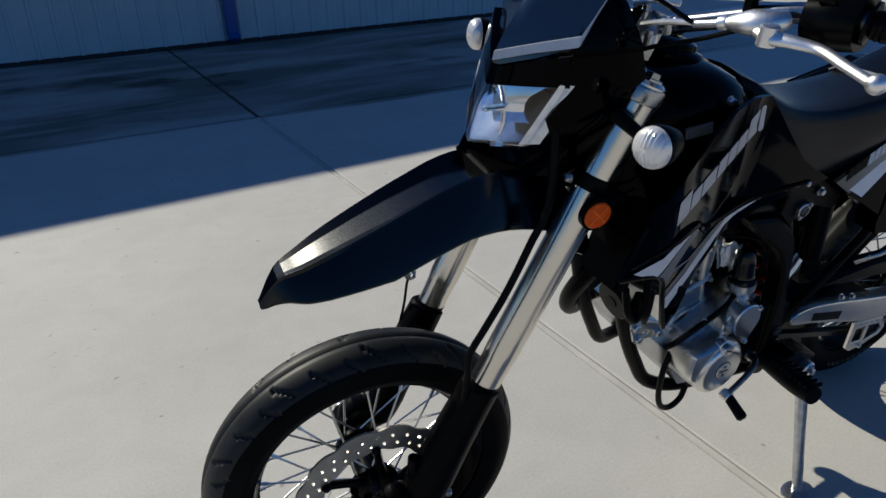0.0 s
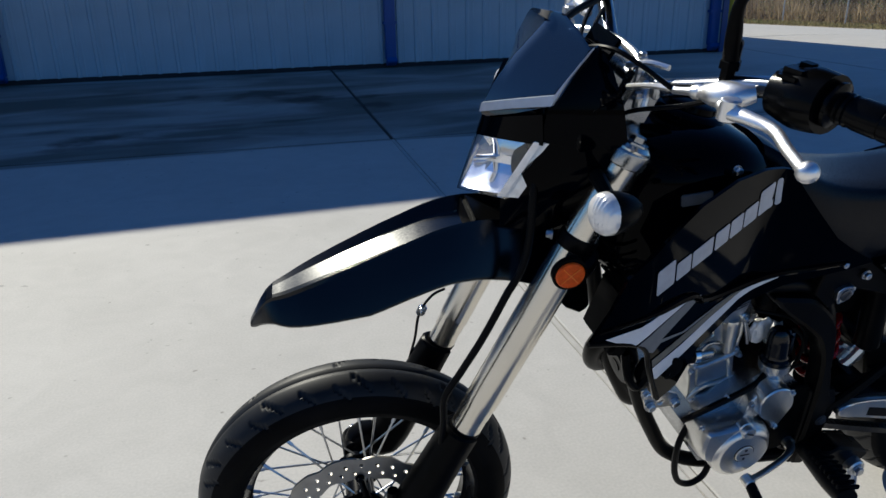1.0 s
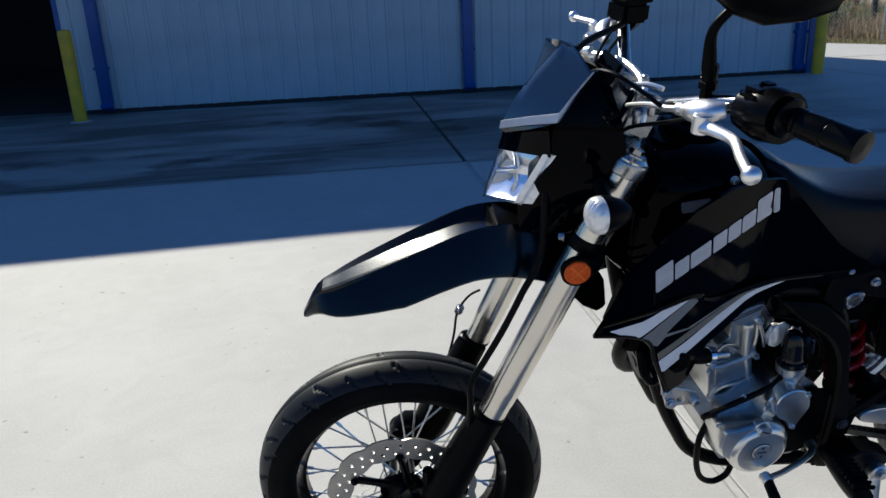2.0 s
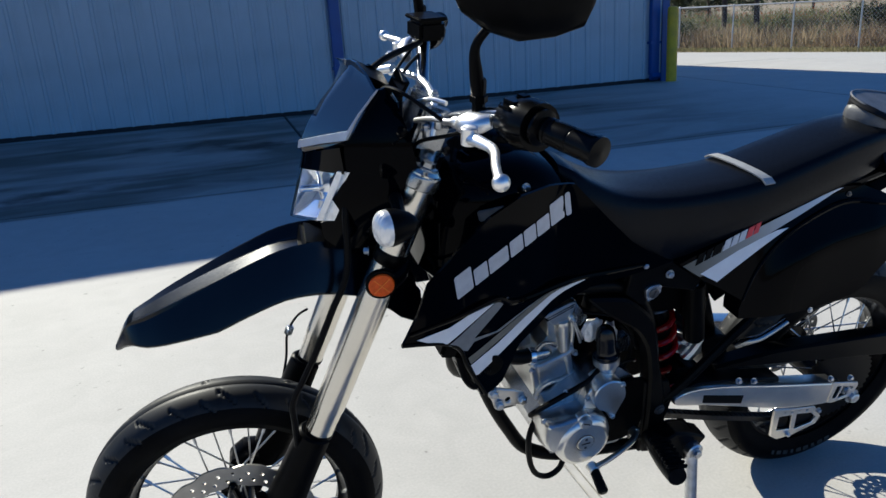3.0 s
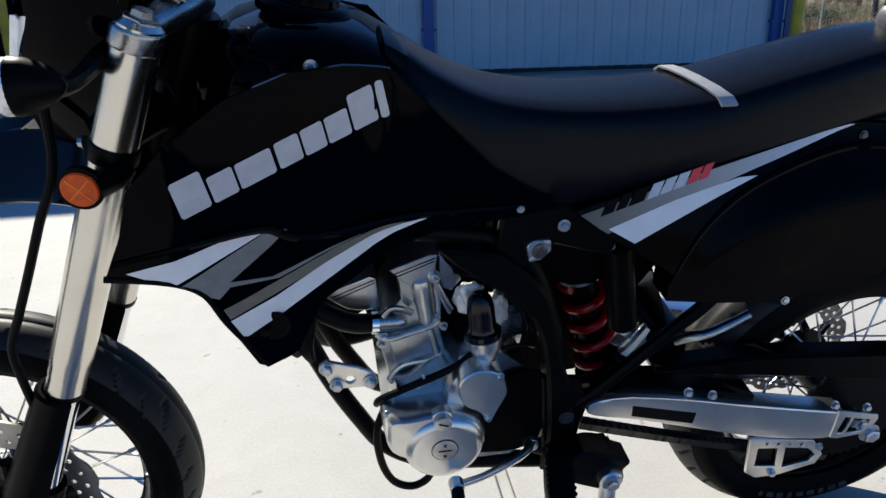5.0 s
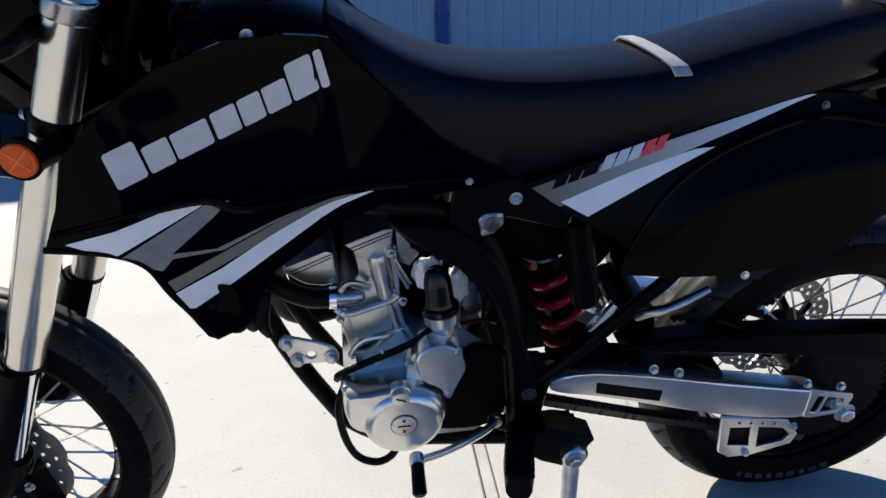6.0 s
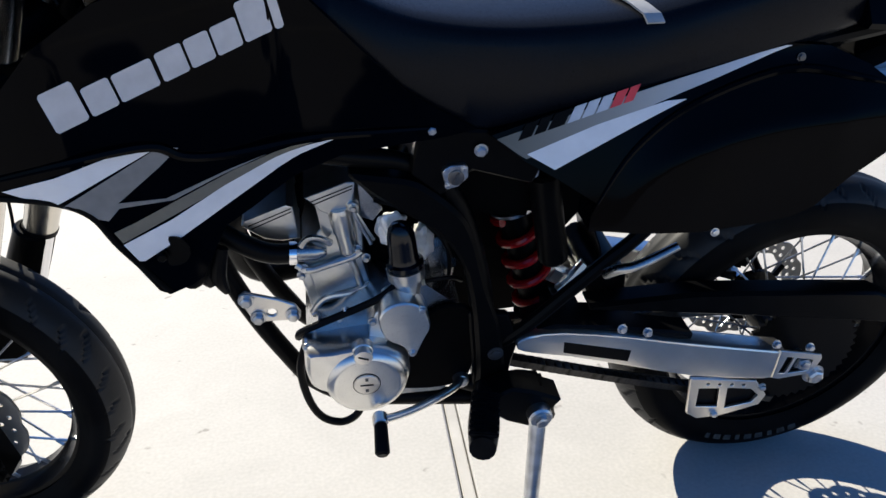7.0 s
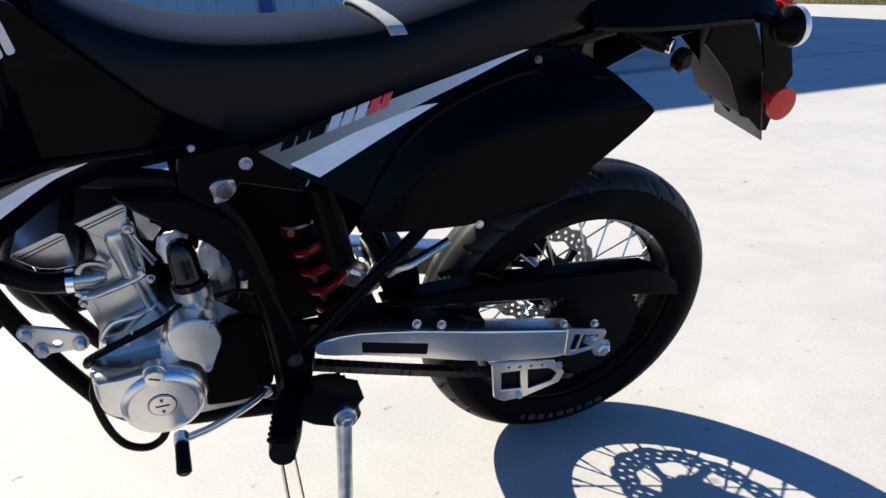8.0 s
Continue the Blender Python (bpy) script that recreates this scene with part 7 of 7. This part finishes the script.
part("gear_shaft_boss", join(turned((0.055, -0.10, 0.395), (0.055, -0.135, 0.395), [(0, 0.022), (0.02, 0.022), (0.034, 0.016)], 18), box((0.045, -0.118, 0.40), (0.05, 0.03, 0.03), (0, 12, 0), 0.006)), ALLOY_DULL, bike)
# side stand in world directions, built in the leaned frame
unlean = LEANED.inverted()
foot_w = Vector((0.180, -0.318, 0.008))
foot = unlean @ foot_w
top_p = Vector((0.209, -0.198, 0.340))
stand = part("side_stand", join(tube([top_p, top_p.lerp(foot, 0.3), top_p.lerp(foot, 0.7), foot], [0.0135, 0.0125, 0.0115, 0.011], 14, 4), turned(top_p + Vector((0, -0.016, 0)), top_p + Vector((0, 0.018, 0)), [(0, 0.016), (0.003, 0.019), (0.031, 0.019), (0.034, 0.016)], 18)), STEEL, bike, "grey steel side stand")
bm = turned((0, 0, -0.008), (0, 0, 0.01), [(0, 0.030), (0.002, 0.032), (0.006, 0.032), (0.010, 0.018)], 22)
bm.transform(unlean @ Matrix.Translation(foot_w) @ Matrix.Diagonal((1.25, 0.9, 1, 1)))
part("foot", bm, STEEL, stand)
part("pivot_bolt", bolt(top_p + Vector((0, -0.016, 0)), (0, -1, 0), 0.010, 0.008), STEEL, stand)
part("return_spring", tube([top_p + Vector((0.004, 0.02, 0.006)), top_p.lerp(foot, 0.22) + Vector((0.004, 0.016, 0))], 0.004, 8, 1), FRAME, stand)
part("stand_bracket", join(plate([(0.13, 0.375), (0.164, 0.392), (0.200, 0.382), (0.247, 0.358), (0.234, 0.342), (0.240, 0.320), (0.226, 0.300), (0.205, 0.302), (0.162, 0.322), (0.135, 0.345)], -0.196, -0.150, 0.004), box((0.18, -0.16, 0.355), (0.09, 0.05, 0.04), None, 0.008)), FRAME, bike, "black stand bracket")
for y in (-0.17, 0.17):
    part("passenger_peg", tube([(0.294, y * 0.98, 0.572), (0.302, y * 1.08, 0.590), (0.318, y * 1.15, 0.602), (0.345, y * 1.17, 0.618), (0.372, y * 1.18, 0.635)], [0.010, 0.009, 0.0080, 0.0078, 0.007], 12, 4, 0.8), ALLOY_DULL, bike, "folded alloy passenger peg")
part("brake_caliper", steered(join(box((-0.630, -0.088, 0.255), (0.075, 0.060, 0.11), (0, -12, 0), 0.010), box((-0.612, -0.112, 0.27), (0.05, 0.016, 0.07), (0, -12, 0), 0.006), turned((-0.625, -0.10, 0.275), (-0.625, -0.125, 0.275), [(0, 0.022), (0.02, 0.021), (0.024, 0.016)], 18), tube([(-0.65, -0.105, 0.31), (-0.66, -0.11, 0.35), (-0.66, -0.11, 0.40)], [0.012, 0.011, 0.010], 10, 3))), FRAME, bike, "black front brake caliper")
for x, z in ((-0.645, 0.30), (-0.605, 0.225), (-0.598, 0.30), (-0.655, 0.235)):
    part("caliper_bolt", steered(bolt((x, -0.119, z), (0, -1, 0), 0.006)), STEEL, bike)
part("rear_caliper", box((0.66, 0.10, 0.40), (0.09, 0.05, 0.06), (0, 20, 0), 0.01), FRAME, bike)
part("speed_sensor_cable", steered(tube([(-0.540, 0.126, 0.650), (-0.562, 0.134, 0.630), (-0.584, 0.132, 0.592), (-0.592, 0.128, 0.53), (-0.612, 0.120, 0.45)], 0.0026, 8, 5)), HOSE, bike)
part("cable_clip", steered(join(box((-0.580, 0.132, 0.600), (0.016, 0.012, 0.022), (0, 20, 0), 0.003), bolt((-0.580, 0.124, 0.604), (0, -1, 0), 0.005))), STEEL, bike)

# tail
TAIL = [(0.60, 0.955, 0.100, 0.895), (0.70, 0.958, 0.090, 0.885), (0.80, 0.958, 0.078, 0.880), (0.87, 0.952, 0.070, 0.880), (0.93, 0.934, 0.062, 0.876), (0.972, 0.912, 0.054, 0.874), (0.982, 0.900, 0.050, 0.878)]
tail = part("tail_cowl", loft([[(x, -0.03 + w * k, zb + dz if dz >= 0 else z + dz) for k, dz in ((-1, 0), (-1.04, 0.008), (-0.74, -0.016), (-0.56, -0.003), (0, -0.0001), (0.56, -0.003), (0.74, -0.016), (1.04, 0.008), (1, 0))] for x, z, w, zb in TAIL]), GLOSS, bike, "glossy black tail cowl", 30)
light = part("tail_light", box((1.000, -0.03, 0.884), (0.046, 0.080, 0.046), (0, 8, 0), 0.010), RED_LENS, bike, "red tail light")
holder = part("plate_holder", loft([[(x, -w, z), (x + 0.01, -w, z + 0.012), (x + 0.012, 0, z + 0.016), (x + 0.01, w, z + 0.012), (x, w, z), (x - 0.004, 0, z + 0.002)] for x, z, w in ((0.880, 0.875, 0.05), (0.905, 0.815, 0.055), (0.935, 0.755, 0.058), (0.960, 0.712, 0.060), (0.970, 0.702, 0.058))]), MATTE, bike, "black number plate hanger")
part("flap", loft([[(x, -w, z), (x + 0.006, -w, z), (x + 0.006, w, z), (x, w, z)] for x, z, w in ((0.92, 0.86, 0.045), (0.97, 0.80, 0.055), (1.00, 0.74, 0.058), (1.015, 0.685, 0.058))]), MATTE, holder)
for sgn in (-1, 1):
    part("side_wall", plate([(0.862, 0.878), (0.94, 0.872), (0.968, 0.830), (0.988, 0.786), (1.022, 0.666), (0.985, 0.696), (0.966, 0.702), (0.920, 0.778), (0.890, 0.806), (0.855, 0.838)], -0.066 if sgn < 0 else 0.020, -0.060 if sgn < 0 else 0.026, 0.001), MATTE, holder)
    part("reflector_bracket", plate([(0.960, 0.875), (1.045, 0.820), (1.068, 0.765), (1.054, 0.735), (1.044, 0.662), (1.030, 0.662), (1.012, 0.72), (0.996, 0.79)], sgn * 0.050, sgn * 0.056, 0.001), MATTE, holder)
    c = Vector((0.912, sgn * 0.140, 0.884))
    ri = part("rear_indicator", turned(c, c + Vector((0.05, 0, 0)), [(0, 0.004), (0.006, 0.018), (0.018, 0.028), (0.030, 0.031), (0.036, 0.0305)], 26), MATTE, bike, "black rear indicator body")
    part("lens", ribbed_dome(c + Vector((0.038, 0, 0)), (1, 0, 0), 0.0315, 0.016), RIBBED, ri, "clear indicator lens")
    part("stalk", tube([c + Vector((0.02, 0, 0)), c + Vector((0.01, -sgn * 0.05, 0.004)), c + Vector((0.0, -sgn * 0.10, 0.008))], [0.012, 0.010, 0.012], 10, 3), SOFT, ri)
part("rear_reflector", turned((1.012, -0.052, 0.734), (1.014, -0.106, 0.734), [(0, 0.010), (0.038, 0.010), (0.042, 0.026), (0.045, 0.029), (0.051, 0.029), (0.053, 0.002)], 26), RED_LENS, bike, "round red rear reflector")
part("plate_blank", box((1.006, 0, 0.716), (0.003, 0.136, 0.140), (0, -17.5, 0), 0.001), ALLOY_DARK, holder)
lock = part("under_tail_lock", tube([(0.70, -0.07, 0.872), (0.735, -0.080, 0.862), (0.760, -0.086, 0.852)], [0.012, 0.017, 0.015], 12, 3), FRAME, bike)
part("key_face", turned((0.757, -0.098, 0.855), (0.767, -0.112, 0.853), [(0, 0.011), (0.006, 0.012), (0.008, 0.010), (0.0085, 0.002)], 20), CHROME, lock, "bright key barrel")
part("helmet_hook", turned((0.792, -0.075, 0.826), (0.800, -0.10, 0.824), [(0, 0.012), (0.006, 0.019), (0.018, 0.020), (0.024, 0.012)], 18), MATTE, bike)

# tool bag on the tail
bag = thing("tool_bag", "small black nylon tool bag strapped on the tail behind the seat", "bag", "", LEANED)
def bag_rim(x):
    """The zipped rim slopes down towards the rear."""
    return 1.014 - (x - 0.59) * 0.19


def bag_ring(k, height, fall=0.0, dip=0.0):
    """A ring round the bag: k its size, height its share of the way from the base to the rim."""
    ring_points = []
    for q in range(40):
        a = 2 * math.pi * q / 40
        x = 0.694 + 0.106 * k * math.copysign(abs(math.cos(a)) ** 0.85, math.cos(a))
        y = -0.032 + 0.060 * k * math.copysign(abs(math.sin(a)) ** 0.85, math.sin(a))
        z = 0.950 + (bag_rim(x) + 0.20 * (y + 0.036) - 0.950) * height - fall
        p = Vector((x, y, z))
        ring_points.append(p + Vector((0, 0, dip * noise.noise(p * 30))) + Vector((0.3, 1, 0)) * 0.004 * noise.noise(p * 38) * (1 - height))
    return ring_points


body = part("body", loft([bag_ring(0.90, 0.0), bag_ring(0.99, 0.30), bag_ring(1.02, 0.65), bag_ring(1.0, 0.97), bag_ring(0.93, 0.95)]), BAG_SIDE, bag, "black nylon side", 60)
# top panel and pocket are coloured lighter for the sun on them
part("top_panel", loft([bag_ring(0.985, 1.0), bag_ring(0.95, 1.0, -0.001, 0.002), bag_ring(0.80, 1.0, 0.006, 0.012), bag_ring(0.55, 1.0, 0.011, 0.018), bag_ring(0.30, 1.0, 0.012, 0.016), bag_ring(0.04, 1.0, 0.012)]), BAG_LIT, bag, "sunken nylon top panel, sunlight put into its grey", 60)
part("piping", tube(bag_ring(1.0, 1.0) + bag_ring(1.0, 1.0)[:1], 0.0021, 8, 1), PIPING, bag, "grey piped zip edge")
pocket = []
for f, h, w in ((0.0, 0.35, 0.5), (0.10, 0.75, 0.85), (0.3, 1.0, 1.0), (0.7, 1.0, 1.0), (0.90, 0.75, 0.85), (1.0, 0.35, 0.5)):
    a = math.pi * (0.80 + 0.48 * f)
    c = Vector((0.694 + 0.108 * math.cos(a), -0.036 + 0.069 * math.sin(a), 0.982))
    out = Vector((math.cos(a), math.sin(a), 0))
    pocket.append([c + out * 0.010 * w * math.cos(b) + Vector((0, 0, 0.024 * h * math.sin(b))) for b in [2 * math.pi * q / 12 for q in range(12)]])
part("front_pocket", loft(pocket), BAG_LIT, bag, "puffed front pocket, sunlight put into its grey", 60)
part("front_loop", tube([(0.648, -0.100, 0.972), (0.622, -0.096, 0.990), (0.596, -0.074, 1.004), (0.588, -0.04, 1.010), (0.594, -0.01, 1.012)], [0.005, 0.007, 0.008, 0.008, 0.006], 10, 5, 0.45), BAG_SIDE, bag, "black nylon carrying loop")
part("buckle_strap", tube([(0.668, -0.102, 0.946), (0.667, -0.106, 0.960), (0.668, -0.103, 0.975)], [0.006, 0.007, 0.006], 8, 4, 0.4), SOFT, bag)
